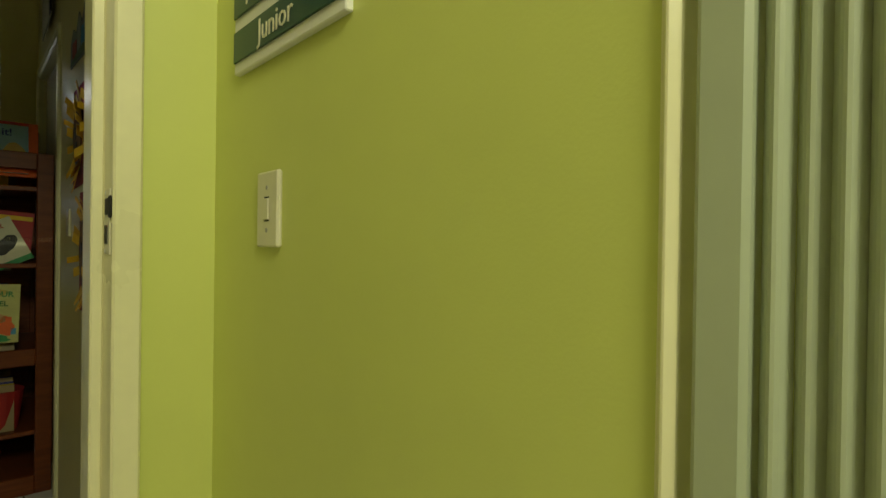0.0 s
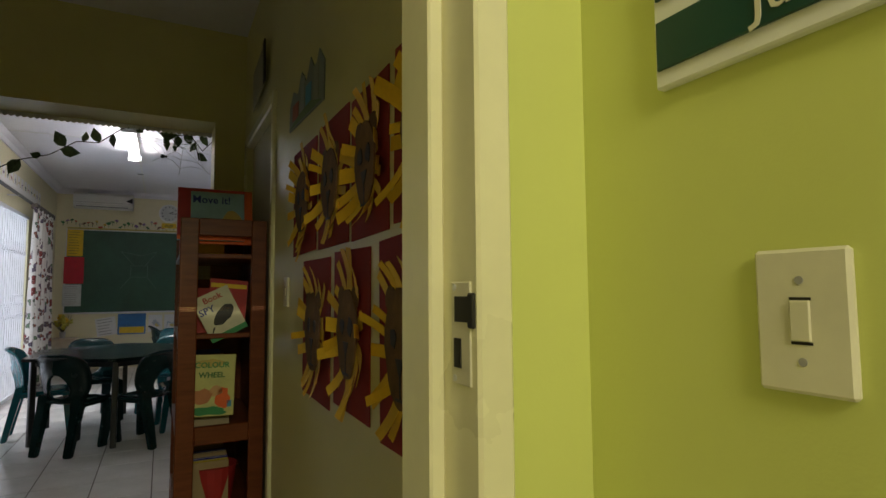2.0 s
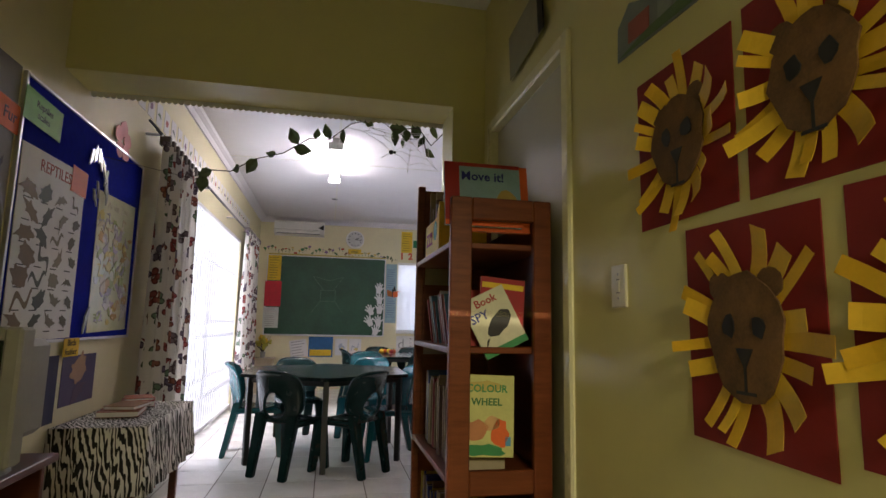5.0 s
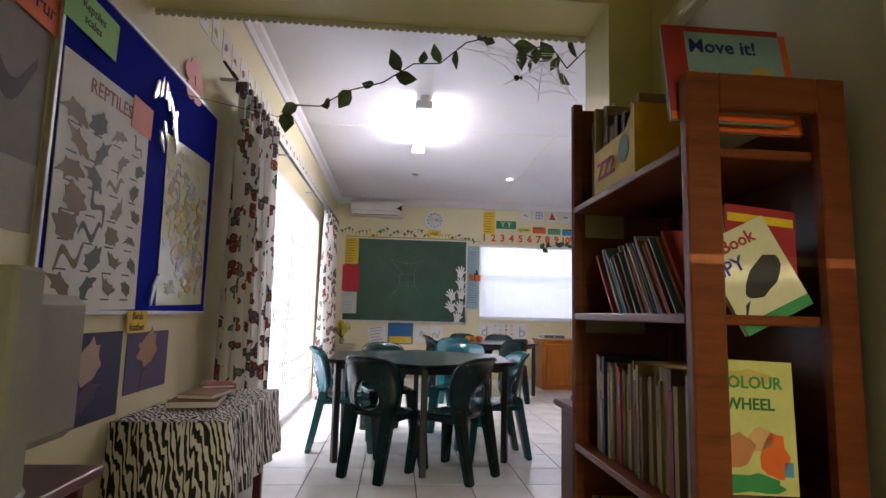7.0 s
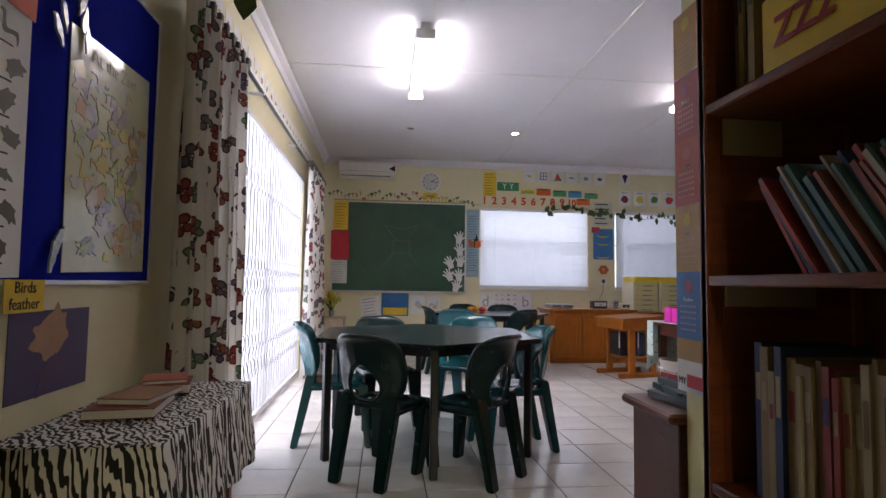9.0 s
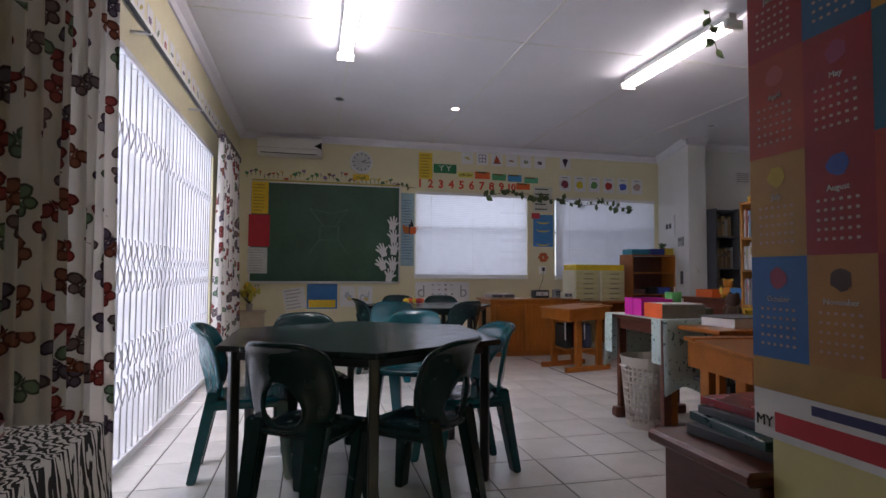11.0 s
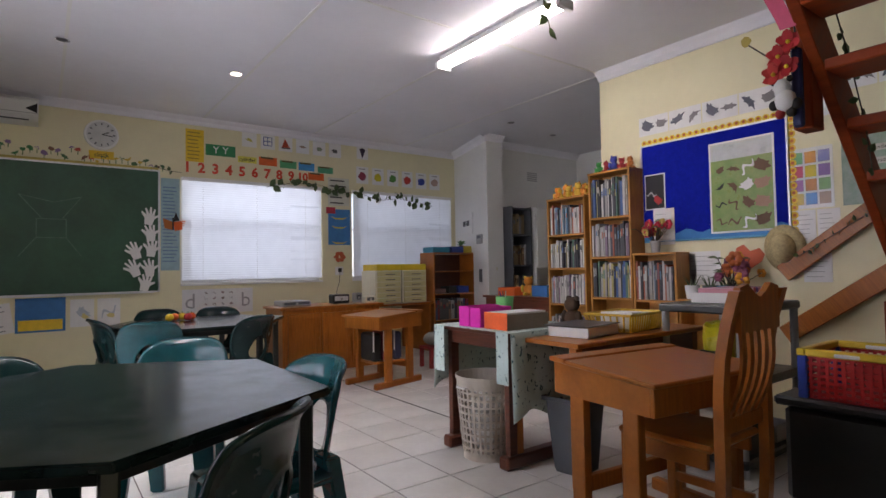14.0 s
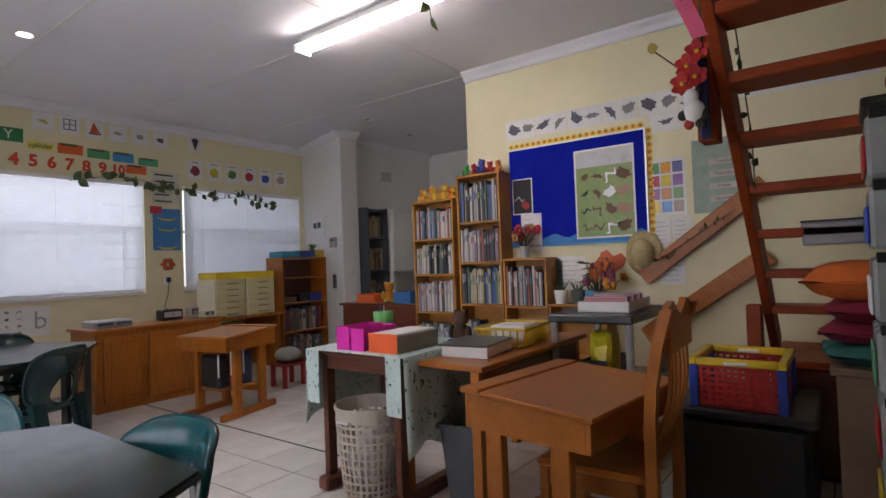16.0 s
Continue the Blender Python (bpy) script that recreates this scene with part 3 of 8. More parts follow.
part("emblem", prism(bmesh.new(), blob(0.035, 0.04, 14, 0.02), 0, 0.001, Matrix(((0, 0, -1, -0.001), (-1, 0, 0, 0.07), (0, 1, 0, 0.09), (0, 0, 0, 1)))), GREEN, mag)
book_row("bookcase books", "dark magazine in the yellow box", (0.78, 3.57, 1.488), A, O, 0.26, 0.24, 0.16, 5, [DARK, BROWN, OLD[2]], 0.012, 0.03)


def cover(name, label, m, w, h, base, shapes, text=()):
    ob = thing(name, label, "book", m)
    part("cover", box(bmesh.new(), (-w / 2, -h / 2, 0), (w / 2, h / 2, 0.002)), base, ob)
    part("back_cover", box(bmesh.new(), (-w / 2, -h / 2, -0.012), (w / 2, h / 2, -0.010)), base, ob)
    part("page_block", box(bmesh.new(), (-w / 2 + 0.002, -h / 2 + 0.002, -0.0098), (w / 2 - 0.002, h / 2 - 0.002, -0.0002)), PAPER, ob)
    for nm, pts, material in shapes:
        part(nm, prism(bmesh.new(), pts, 0.002, 0.0026), material, ob)
    for t, size, material, x, y in text:
        words(t, size, material, ob, Matrix.Translation((x, y, 0.0028)), bold=0.0008)
    return ob


NEAR = Matrix(((1, 0, 0, 0), (0, 0, -1, 0), (0, 1, 0, 0), (0, 0, 0, 1)))
lime, palec = tint(0.55, 0.55, 0.2), tint(0.6, 0.58, 0.42)
cover("picture_book", "lime colour wheel book taped in the frame", Matrix.Translation((0.735, 3.31, 0.875)) @ NEAR @ pose(0, 0, 0, -4, 0, -2), 0.2, 0.275, lime,
      [("fruit", [(x - 0.04, y - 0.05) for x, y in blob(0.05, 0.035, 14, 0.2, 1)], tint(0.5, 0.2, 0.08)), ("fruit", [(x + 0.05, y - 0.06) for x, y in blob(0.03, 0.05, 14, 0.2, 2)], ORANGE),
       ("fruit", [(x + 0.02, y - 0.025) for x, y in blob(0.03, 0.025, 12, 0.2, 7)], tint(0.6, 0.35, 0.15)), ("leaves", [(x - 0.01, y - 0.115) for x, y in blob(0.08, 0.02, 16, 0.3, 3)], GREEN),
       ("splash", [(x, y + 0.1) for x, y in blob(0.07, 0.018, 16, 0.4, 9)], tint(0.5, 0.4, 0.1)), ("corner_label", rect(0.07, -0.1, 0.09, -0.07), SKYB)],
      [("COLOUR", 0.036, GREEN, 0, 0.09), ("WHEEL", 0.034, tint(0.02, 0.15, 0.04), 0.0, 0.045)])
cover("picture_book", "tilted picture book with a dark bird on its cover", Matrix.Translation((0.765, 3.318, 1.2)) @ NEAR @ pose(0, 0, 0, -6, 0, 26), 0.17, 0.22, palec,
      [("bird", [(x * 1.0 + 0.015, y - 0.01 + x * 0.35) for x, y in blob(0.055, 0.034, 16, 0.1, 4)], DARK), ("grass", rect(-0.085, -0.11, 0.085, -0.085), GREEN), ("beak", [(-0.055, -0.05), (-0.075, -0.085), (-0.04, -0.045)], DARK)],
      [("Book", 0.04, RED, -0.0, 0.08), ("SPY", 0.045, BLUE, -0.045, 0.035)])
cover("picture_book", "picture book with a chevron edge behind another", Matrix.Translation((0.80, 3.345, 1.25)) @ NEAR @ pose(0, 0, 0, -6, 0, -5), 0.17, 0.22, RED, [("band", rect(-0.08, 0.07, 0.08, 0.09), YEL)])
cover("picture_book", "blue picture book leaning on the top shelf", Matrix.Translation((0.72, 3.325, 1.665)) @ NEAR @ pose(0, 0, 0, -10, 0, 0), 0.29, 0.25, tint(0.25, 0.4, 0.5),
      [("red_edge", rect(-0.145, -0.125, 0.145, -0.105), ORANGE), ("red_top", rect(-0.145, 0.11, 0.145, 0.125), RED), ("side_band", rect(-0.145, -0.105, -0.09, 0.11), RED), ("figure", [(x + 0.09, y - 0.02) for x, y in blob(0.04, 0.04, 12, 0.2, 6)], tint(0.5, 0.35, 0.1)), ("figure", [(x - 0.02, y - 0.05) for x, y in blob(0.04, 0.03, 12, 0.2, 8)], BROWN)],
      [("Move it!", 0.05, BLUE, 0.0, 0.07)])
cover("picture_book", "red picture book leaning behind a blue one", Matrix.Translation((0.76, 3.35, 1.66)) @ NEAR @ pose(0, 0, 0, -10, 0, 0), 0.29, 0.27, ORANGE, [])
tub = thing("red_tub", "red plastic tub on the low shelf", "tub", Matrix.Translation((0.76, 3.42, 0.302)))
part("body", rod(bmesh.new(), (0, 0, 0), (0, 0, 0.19), 0.08, 0.105, 20), RED, tub, smooth=False)

# left wall of the lobby
board = thing("notice_board", "royal blue felt notice board with pale frame", "notice board", frame_wall("left", LX) @ Matrix.Translation((4.6, 1.62, 0)))
slab("felt", (-0.72, -0.54, 0.001), (0.72, 0.56, 0.012), BLUEFELT, board, 0.001)
for a, b in ((-0.735, -0.72), (0.72, 0.735)):
    slab("edge", (a, -0.555, 0), (b, 0.575, 0.018), ALU, board, 0.002)
for a, b in ((-0.555, -0.54), (0.56, 0.575)):
    slab("edge", (-0.72, a, 0), (0.72, b, 0.018), ALU, board, 0.002)


def creature(seed, x, y, s):
    """Outline of a small animal: four legs, head and curved tail, a coiled snake, or a turtle."""
    rnd = random.Random(seed)
    a, kind, bend = rnd.uniform(-0.9, 0.9) + (math.pi if rnd.random() < 0.5 else 0), rnd.choice((0, 2, 0, 2, 1)), rnd.uniform(-0.5, 0.5)
    pts = []
    if kind == 1:
        n, amp = 18, rnd.uniform(0.25, 0.45)
        side = [(-1 + 2 * k / n, amp * math.sin(k / n * 9 + seed), 0.19 * math.sin(math.pi * (k + 1) / (n + 2)) ** 0.5) for k in range(n + 1)]
        pts = [(u, v + w) for u, v, w in side] + [(u, v - w) for u, v, w in side[::-1]]
    else:
        fat = rnd.uniform(0.24, 0.34) if kind == 0 else rnd.uniform(0.42, 0.55)
        for k in range(40):
            t = 2 * math.pi * k / 40
            r = fat / math.sqrt((fat * math.cos(t) / 0.62) ** 2 + math.sin(t) ** 2)
            for at, long, wide in ((0.0, 0.32, 0.22), (math.pi, 0.45 if kind == 0 else 0.15, 0.12), (0.7, 0.2, 0.17), (-0.7, 0.2, 0.17), (2.4, 0.2, 0.17), (-2.4, 0.2, 0.17)):
                d = (t - at + math.pi) % (2 * math.pi) - math.pi
                r += long * math.exp(-(d / wide) ** 2)
            u, v = r * math.cos(t), r * math.sin(t)
            pts.append((u, v + bend * u * u))
    return [(x + s * (u * math.cos(a) - v * math.sin(a)), y + s * (u * math.sin(a) + v * math.cos(a))) for u, v in pts]


rp = thing("reptile_poster", "laminated white reptiles poster with rows of animals", "poster", frame_wall("left", LX) @ Matrix.Translation((4.2, 1.5, 0.014)) @ pose(0, 0, 0, 0, 0, 1))
slab("sheet", (-0.3, -0.42, 0), (0.3, 0.41, 0.003), PAPER, rp, 0.0005)
k = 0
tones = [tint(0.12, 0.11, 0.08), tint(0.2, 0.14, 0.09), tint(0.08, 0.09, 0.08), tint(0.22, 0.2, 0.15)]
for j in range(7):
    for i in range(4):
        k += 1
        part("animal", prism(bmesh.new(), creature(k, -0.21 + 0.14 * i + 0.03 * (j % 2), -0.34 + 0.095 * j, 0.05 + 0.012 * (k * 7 % 4)), 0.003, 0.0038), tones[k % 4], rp)
        part("caption", prism(bmesh.new(), rect(-0.25 + 0.14 * i, -0.385 + 0.095 * j, -0.19 + 0.14 * i, -0.38 + 0.095 * j), 0.003, 0.0036), DARK, rp)
words("REPTILES", 0.075, tint(0.35, 0.05, 0.04), rp, Matrix.Translation((0.0, 0.345, 0.004)))
zp = thing("zoo_poster", "glossy zoo poster crowded with animals", "poster", frame_wall("left", LX) @ Matrix.Translation((4.97, 1.5, 0.014)) @ pose(0, 0, 0, 0, 0, 1.5))
slab("sheet", (-0.28, -0.39, 0), (0.28, 0.39, 0.003), mat("poster_gloss", (0.64, 0.6, 0.42), 0.12, vary=0.4, scale=9, second=(0.5, 0.54, 0.36)), zp, 0.0005)
zt = [tint(*c, 0.25) for c in ((0.5, 0.33, 0.17), (0.38, 0.37, 0.38), (0.55, 0.47, 0.33), (0.36, 0.42, 0.2), (0.58, 0.57, 0.55), (0.45, 0.4, 0.45), (0.6, 0.5, 0.2))]
for k in range(90):
    rnd = random.Random(900 + k)
    part("animal", prism(bmesh.new(), creature(500 + k, rnd.uniform(-0.23, 0.23), rnd.uniform(-0.34, 0.26), rnd.uniform(0.03, 0.065)), 0.003, 0.0034 + 0.00003 * k), zt[k % 7], zp)
words("At the Zoo", 0.07, tint(0.45, 0.42, 0.3), zp, Matrix.Translation((0, 0.33, 0.0066)))
for u, v, w, h, c, t, tr in ((4.02, 2.06, 0.32, 0.14, tint(0.2, 0.5, 0.12), "Reptiles\nscales", -2), (4.42, 1.86, 0.17, 0.13, tint(0.65, 0.12, 0.04), "", -2), (4.53, 1.035, 0.17, 0.09, YEL, "Birds\nfeather", 0)):
    lb = flat("word_label", "handwritten word label on coloured paper", "label", "left", LX, u, v, [("sheet", rect(-w / 2, -h / 2, w / 2, h / 2), c, 0.002, 0.02)], "word labels", tr)
    if t:
        words(t, 0.045, DARK, lb, Matrix.Translation((0, 0, 0.0228)))
for k, (u, v) in enumerate(((4.52, 2.03), (4.56, 2.05), (4.6, 2.05), (4.64, 2.03), (4.68, 2.0), (4.71, 1.96), (4.735, 1.91), (4.75, 1.86), (4.62, 1.88), (4.6, 1.83), (4.66, 1.2), (4.63, 1.15))):
    flat("paper_feather", "shiny white curled paper feather", "decoration", "left", LX, u, v, [("blade", blob(0.014, 0.045, 12, 0.35, k), mat("shiny_foil", (0.5, 0.52, 0.48), 0.2, 0.2, vary=0.4, scale=40), 0.006, 0.022 + 0.002 * (k % 3))], "paper feathers", 12 * (k % 5) - 20)
flat("paper_flower", "pink paper flower with soft petals", "decoration", "left", LX, 4.95, 2.25, [("petal", [(x + 0.075 * math.cos(a), y + 0.075 * math.sin(a)) for x, y in blob(0.06, 0.05, 12, 0.1, i)], tint(0.7, 0.25, 0.25), 0.004, 0.004 + 0.002 * i) for i, a in enumerate((0.3, 1.55, 2.8, 4.1, 5.3))])
for u0, u1, v0, v1, a, b in ((4.0, 4.46, 0.68, 1.0, tint(0.03, 0.03, 0.09), tint(0.5, 0.35, 0.28)), (4.5, 4.9, 0.74, 0.99, tint(0.08, 0.06, 0.14), tint(0.4, 0.22, 0.12))):
    w, h = (u1 - u0) / 2, (v1 - v0) / 2
    flat("bird_photo", "dark blue photo print of a bird", "picture", "left", LX, (u0 + u1) / 2, (v0 + v1) / 2, [("print", rect(-w, -h, w, h), a, 0.002, 0.001), ("bird", creature(77, 0.0, 0.05, 0.12), b, 0.0006, 0.003), ("body", creature(78, 0.0, -0.06, 0.1), tint(0.1, 0.06, 0.12), 0.0006, 0.003)], "bird photos")
flat("animal_photo", "large photo print of grey animals", "picture", "left", LX, 3.55, 1.75, [("print", rect(-0.3, -0.45, 0.3, 0.45), tint(0.2, 0.18, 0.16), 0.002, 0.001), ("animal", creature(81, 0.05, 0.0, 0.2), tint(0.08, 0.07, 0.07), 0.0006, 0.003), ("animal", creature(82, 0.0, 0.3, 0.18), tint(0.3, 0.2, 0.13), 0.0006, 0.003), ("ground", rect(-0.3, -0.45, 0.3, -0.25), tint(0.35, 0.32, 0.27), 0.0006, 0.003)])
lb = flat("word_label", "handwritten word label on orange paper", "label", "left", LX, 3.7, 1.98, [("sheet", rect(-0.2, -0.06, 0.2, 0.06), ORANGE, 0.002, 0.006)], "word labels", -3)
words("Fur", 0.07, DARK, lb, Matrix.Translation((0.1, 0, 0.0086)))

# cloth-covered side table with books
side = thing("side_table", "low dark wooden side table", "table")
for x in (-1.03, -0.72):
    for y in (4.45, 5.25):
        slab("leg", (x - 0.02, y - 0.02, 0), (x + 0.02, y + 0.02, 0.63), OAKD, side)
slab("tabletop", (-1.08, 4.4, 0.63), (-0.66, 5.32, 0.655), OAKD, side)
cloth = thing("zebra_cloth", "black and white zebra print tablecloth", "tablecloth")
bm = bmesh.new()
nx, ny = 14, 26
grid = {}
for i in range(-5, nx + 6):
    for j in range(-5, ny + 6):
        if i < 0:
            continue
        oi, oj = max(0, i - nx), max(0, -j, j - ny)
        if oi and oj and oi + oj > 7:
            continue
        x = -1.085 + 0.43 * min(i, nx) / nx + oi * 0.006 + 0.012 * math.sin(j * 1.1) * (oi > 0) * oi / 5
        y = 4.39 + 0.94 * min(max(j, 0), ny) / ny + (0.006 * oj + 0.012 * math.sin(i * 1.3) * oj / 5) * (1 if j > ny else -1) * (oj > 0)
        grid[i, j] = bm.verts.new((x, y, 0.662 - 0.062 * max(oi, oj) - 0.014 * min(oi, oj)))
for i, j in list(grid):
    q = [(i, j), (i + 1, j), (i + 1, j + 1), (i, j + 1)]
    if all(c in grid for c in q):
        bm.faces.new([grid[c] for c in q])
co = part("cloth", bm, ZEBRA, cloth, smooth=True)
so = co.modifiers.new("thick", "SOLIDIFY")
so.thickness = 0.003
for x, y, z, w, d, h, c, r in ((-0.9, 4.8, 0.668, 0.2, 0.28, 0.03, tint(0.25, 0.08, 0.05), 8), (-0.88, 4.82, 0.699, 0.16, 0.22, 0.02, tint(0.3, 0.16, 0.1), -6), (-0.92, 5.12, 0.668, 0.18, 0.2, 0.035, tint(0.22, 0.05, 0.05), 15), (-0.92, 5.12, 0.704, 0.15, 0.18, 0.015, tint(0.35, 0.1, 0.06), 20)):
    ob = thing("book", "worn red-brown hardback book lying flat", "book", pose(x, y, z, 0, 0, r), "books on the side table")
    slab("cover", (-w / 2, -d / 2, 0), (w / 2, d / 2, 0.003), c, ob, 0.0008)
    slab("cover", (-w / 2, -d / 2, h - 0.003), (w / 2, d / 2, h), c, ob, 0.0008)
    slab("page_block", (-w / 2 + 0.003, -d / 2 + 0.003, 0.003), (w / 2 - 0.004, d / 2 - 0.003, h - 0.003), PAPER, ob, 0)

# old monitor on a desk
pc = thing("computer_desk", "plain brown computer desk against the wall", "desk")
slab("top", (-1.09, 2.98, 0.72), (-0.66, 3.5, 0.745), OAKD, pc)
for y in (3.01, 3.47):
    slab("side", (-1.06, y - 0.012, 0), (-0.69, y + 0.012, 0.72), OAKD, pc)
mon = thing("monitor", "grey boxy old computer monitor", "monitor", Matrix.Translation((-0.81, 3.08, 0.746)))
slab("bezel", (-0.21, -0.02, 0.05), (-0.165, 0.05, 0.41), GREYP, mon, 0.008)
slab("bezel", (0.165, -0.02, 0.05), (0.21, 0.05, 0.41), GREYP, mon, 0.008)
slab("bezel", (-0.165, -0.02, 0.05), (0.165, 0.05, 0.1), GREYP, mon, 0.006)
slab("bezel", (-0.165, -0.02, 0.375), (0.165, 0.05, 0.41), GREYP, mon, 0.006)
slab("screen", (-0.165, -0.005, 0.1), (0.165, 0.03, 0.375), mat("dark_screen", (0.012, 0.02, 0.016), 0.1), mon)
slab("housing", (-0.15, 0.05, 0.08), (0.13, 0.34, 0.37), GREYP, mon, 0.02)
part("foot", rod(bmesh.new(), (0, 0.15, 0), (0, 0.15, 0.06), 0.13, 0.1, 20), GREYP, mon)

# ---- classroom: sliding door, gate and curtains ----


def butterfly_cloth():
    m = bpy.data.materials.new("butterfly_curtain_cloth")
    m.use_nodes = True
    nt = m.node_tree
    p, N, L = nt.nodes["Principled BSDF"], nt.nodes.new, nt.links.new
    co, mp, vo, no = N("ShaderNodeTexCoord"), N("ShaderNodeMapping"), N("ShaderNodeTexVoronoi"), N("ShaderNodeTexNoise")
    mp.inputs["Scale"].default_value = (1, 1, 0)
    L(co.outputs["UV"], mp.inputs[0])
    no.inputs["Scale"].default_value, no.inputs["Detail"].default_value = 70, 4
    L(mp.outputs[0], no.inputs["Vector"])
    vo.inputs["Scale"].default_value, vo.inputs["Randomness"].default_value = 6.2, 0.7
    L(mp.outputs[0], vo.inputs["Vector"])

    def calc(op, a, b=None, c=None):
        n = N("ShaderNodeMath")
        n.operation = op
        for k, v in enumerate((a, b, c)):
            if v is None:
                continue
            if isinstance(v, (int, float)):
                n.inputs[k].default_value = v
            else:
                L(v, n.inputs[k])
        return n.outputs[0]

    # wings: two rounded lobes mirrored about each butterfly's own axis
    off, rot, xyz, rand = N("ShaderNodeVectorMath"), N("ShaderNodeVectorRotate"), N("ShaderNodeSeparateXYZ"), N("ShaderNodeSeparateColor")
    off.operation, rot.rotation_type = "SUBTRACT", "Z_AXIS"
    L(mp.outputs[0], off.inputs[0])
    L(vo.outputs["Position"], off.inputs[1])
    L(vo.outputs["Color"], rand.inputs[0])
    L(off.outputs[0], rot.inputs["Vector"])
    L(calc("MULTIPLY_ADD", rand.outputs[1], 2.4, -1.2), rot.inputs["Angle"])
    L(rot.outputs[0], xyz.inputs[0])
    u, v = calc("MULTIPLY", calc("ABSOLUTE", xyz.outputs[0]), 1.0), calc("MULTIPLY", xyz.outputs[1], 1.0)
    ragged = calc("MULTIPLY_ADD", no.outputs["Fac"], 0.012, -0.006)

    def lobe(cu, cv, ru, rv):
        du, dv = calc("DIVIDE", calc("SUBTRACT", u, cu), ru), calc("DIVIDE", calc("SUBTRACT", v, cv), rv)
        return calc("ADD", calc("SQRT", calc("ADD", calc("MULTIPLY", du, du), calc("MULTIPLY", dv, dv))), calc("MULTIPLY", ragged, 34))

    wing = calc("MINIMUM", lobe(0.031, 0.016, 0.031, 0.024), calc("MINIMUM", lobe(0.02, -0.022, 0.022, 0.022), lobe(0.0, 0.0, 0.005, 0.036)))
    edge = N("ShaderNodeValToRGB")
    e = edge.color_ramp.elements
    e[0].position, e[0].color, e[1].position, e[1].color = 0.92, (1, 1, 1, 1), 1.0, (0, 0, 0, 1)
    L(wing, edge.inputs[0])
    rim = N("ShaderNodeValToRGB")
    e = rim.color_ramp.elements
    e[0].position, e[0].color, e[1].position, e[1].color = 0.55, (1, 1, 1, 1), 0.75, (0.45, 0.38, 0.4, 1)
    L(wing, rim.inputs[0])
    hue = N("ShaderNodeValToRGB")
    hue.color_ramp.interpolation = "CONSTANT"
    for k, (pos, c) in enumerate(((0.0, (0.38, 0.1, 0.09)), (0.28, (0.2, 0.16, 0.22)), (0.5, (0.38, 0.16, 0.11)), (0.66, (0.22, 0.32, 0.21)), (0.8, (0.26, 0.2, 0.2)))):
        el = hue.color_ramp.elements[k] if k < 2 else hue.color_ramp.elements.new(pos)
        el.position, el.color = pos, (*c, 1)
    sep = N("ShaderNodeSeparateColor")
    L(vo.outputs["Color"], sep.inputs[0])
    L(sep.outputs[0], hue.inputs[0])
    mix = N("ShaderNodeMix")
    mix.data_type = "RGBA"
    mix.inputs[6].default_value = (0.84, 0.81, 0.77, 1)
    L(edge.outputs[0], mix.inputs[0])
    dark = N("ShaderNodeMix")
    dark.data_type, dark.blend_type = "RGBA", "MULTIPLY"
    dark.inputs[0].default_value = 1
    L(hue.outputs[0], dark.inputs[6])
    L(rim.outputs[0], dark.inputs[7])
    L(dark.outputs[2], mix.inputs[7])
    L(mix.outputs[2], p.inputs["Base Color"])
    p.inputs["Roughness"].default_value = 0.9
    t, ms = N("ShaderNodeBsdfTranslucent"), N("ShaderNodeMixShader")
    L(mix.outputs[2], t.inputs[0])
    ms.inputs[0].default_value = 0.45
    L(p.outputs[0], ms.inputs[1])
    L(t.outputs[0], ms.inputs[2])
    L(ms.outputs[0], nt.nodes["Material Output"].inputs[0])
    return m


BUTTERFLY = butterfly_cloth()


def curtain(y0, y1, folds, x, seed, flare=0.0):
    ob = thing("curtain", "white cotton curtain printed with butterflies", "curtain", None, "curtains")
    rnd = random.Random(seed)
    ph = [rnd.uniform(-0.3, 0.3) for _ in range(folds + 2)]
    bm, rows = bmesh.new(), []
    n = folds * 8
    for k in range(13):
        t = k / 12
        row = []
        for i in range(n + 1):
            s = i / n
            a = s * folds * 2 * math.pi
            amp = 0.03 + 0.022 * t
            y = y0 + (y1 - y0) * s + flare * t * t * (s if flare > 0 else 1 - s)
            row.append(bm.verts.new((x + amp * math.sin(a + ph[int(s * folds)] * t) + 0.01 * math.sin(a * 0.37 + 3 * t), y + 0.01 * math.sin(a * 2 + t), 2.39 - 2.36 * t)))
        rows.append(row)
    for r0, r1 in zip(rows, rows[1:]):
        for i in range(n):
            bm.faces.new((r0[i], r0[i + 1], r1[i + 1], r1[i]))
    # cloth coordinates: length along the pleats and height
    uv = bm.loops.layers.uv.new("cloth")
    run = [0.0]
    for p, q in zip(rows[6], rows[6][1:]):
        run.append(run[-1] + (q.co - p.co).length)
    place = {v: (run[i], v.co.z) for row in rows for i, v in enumerate(row)}
    for f in bm.faces:
        for corner in f.loops:
            corner[uv].uv = place[corner.vert]
    c = part("drape", bm, BUTTERFLY, ob, smooth=True)
    m = c.modifiers.new("thick", "SOLIDIFY")
    m.thickness = 0.002
    for i in range(folds):
        bm = box(bmesh.new(), (x - 0.035, y0 + (i + 0.4) * (y1 - y0) / folds, 2.37), (x + 0.035, y0 + (i + 0.75) * (y1 - y0) / folds, 2.44), 0.006)
        part("heading", bm, tint(0.12, 0.1, 0.09), ob)


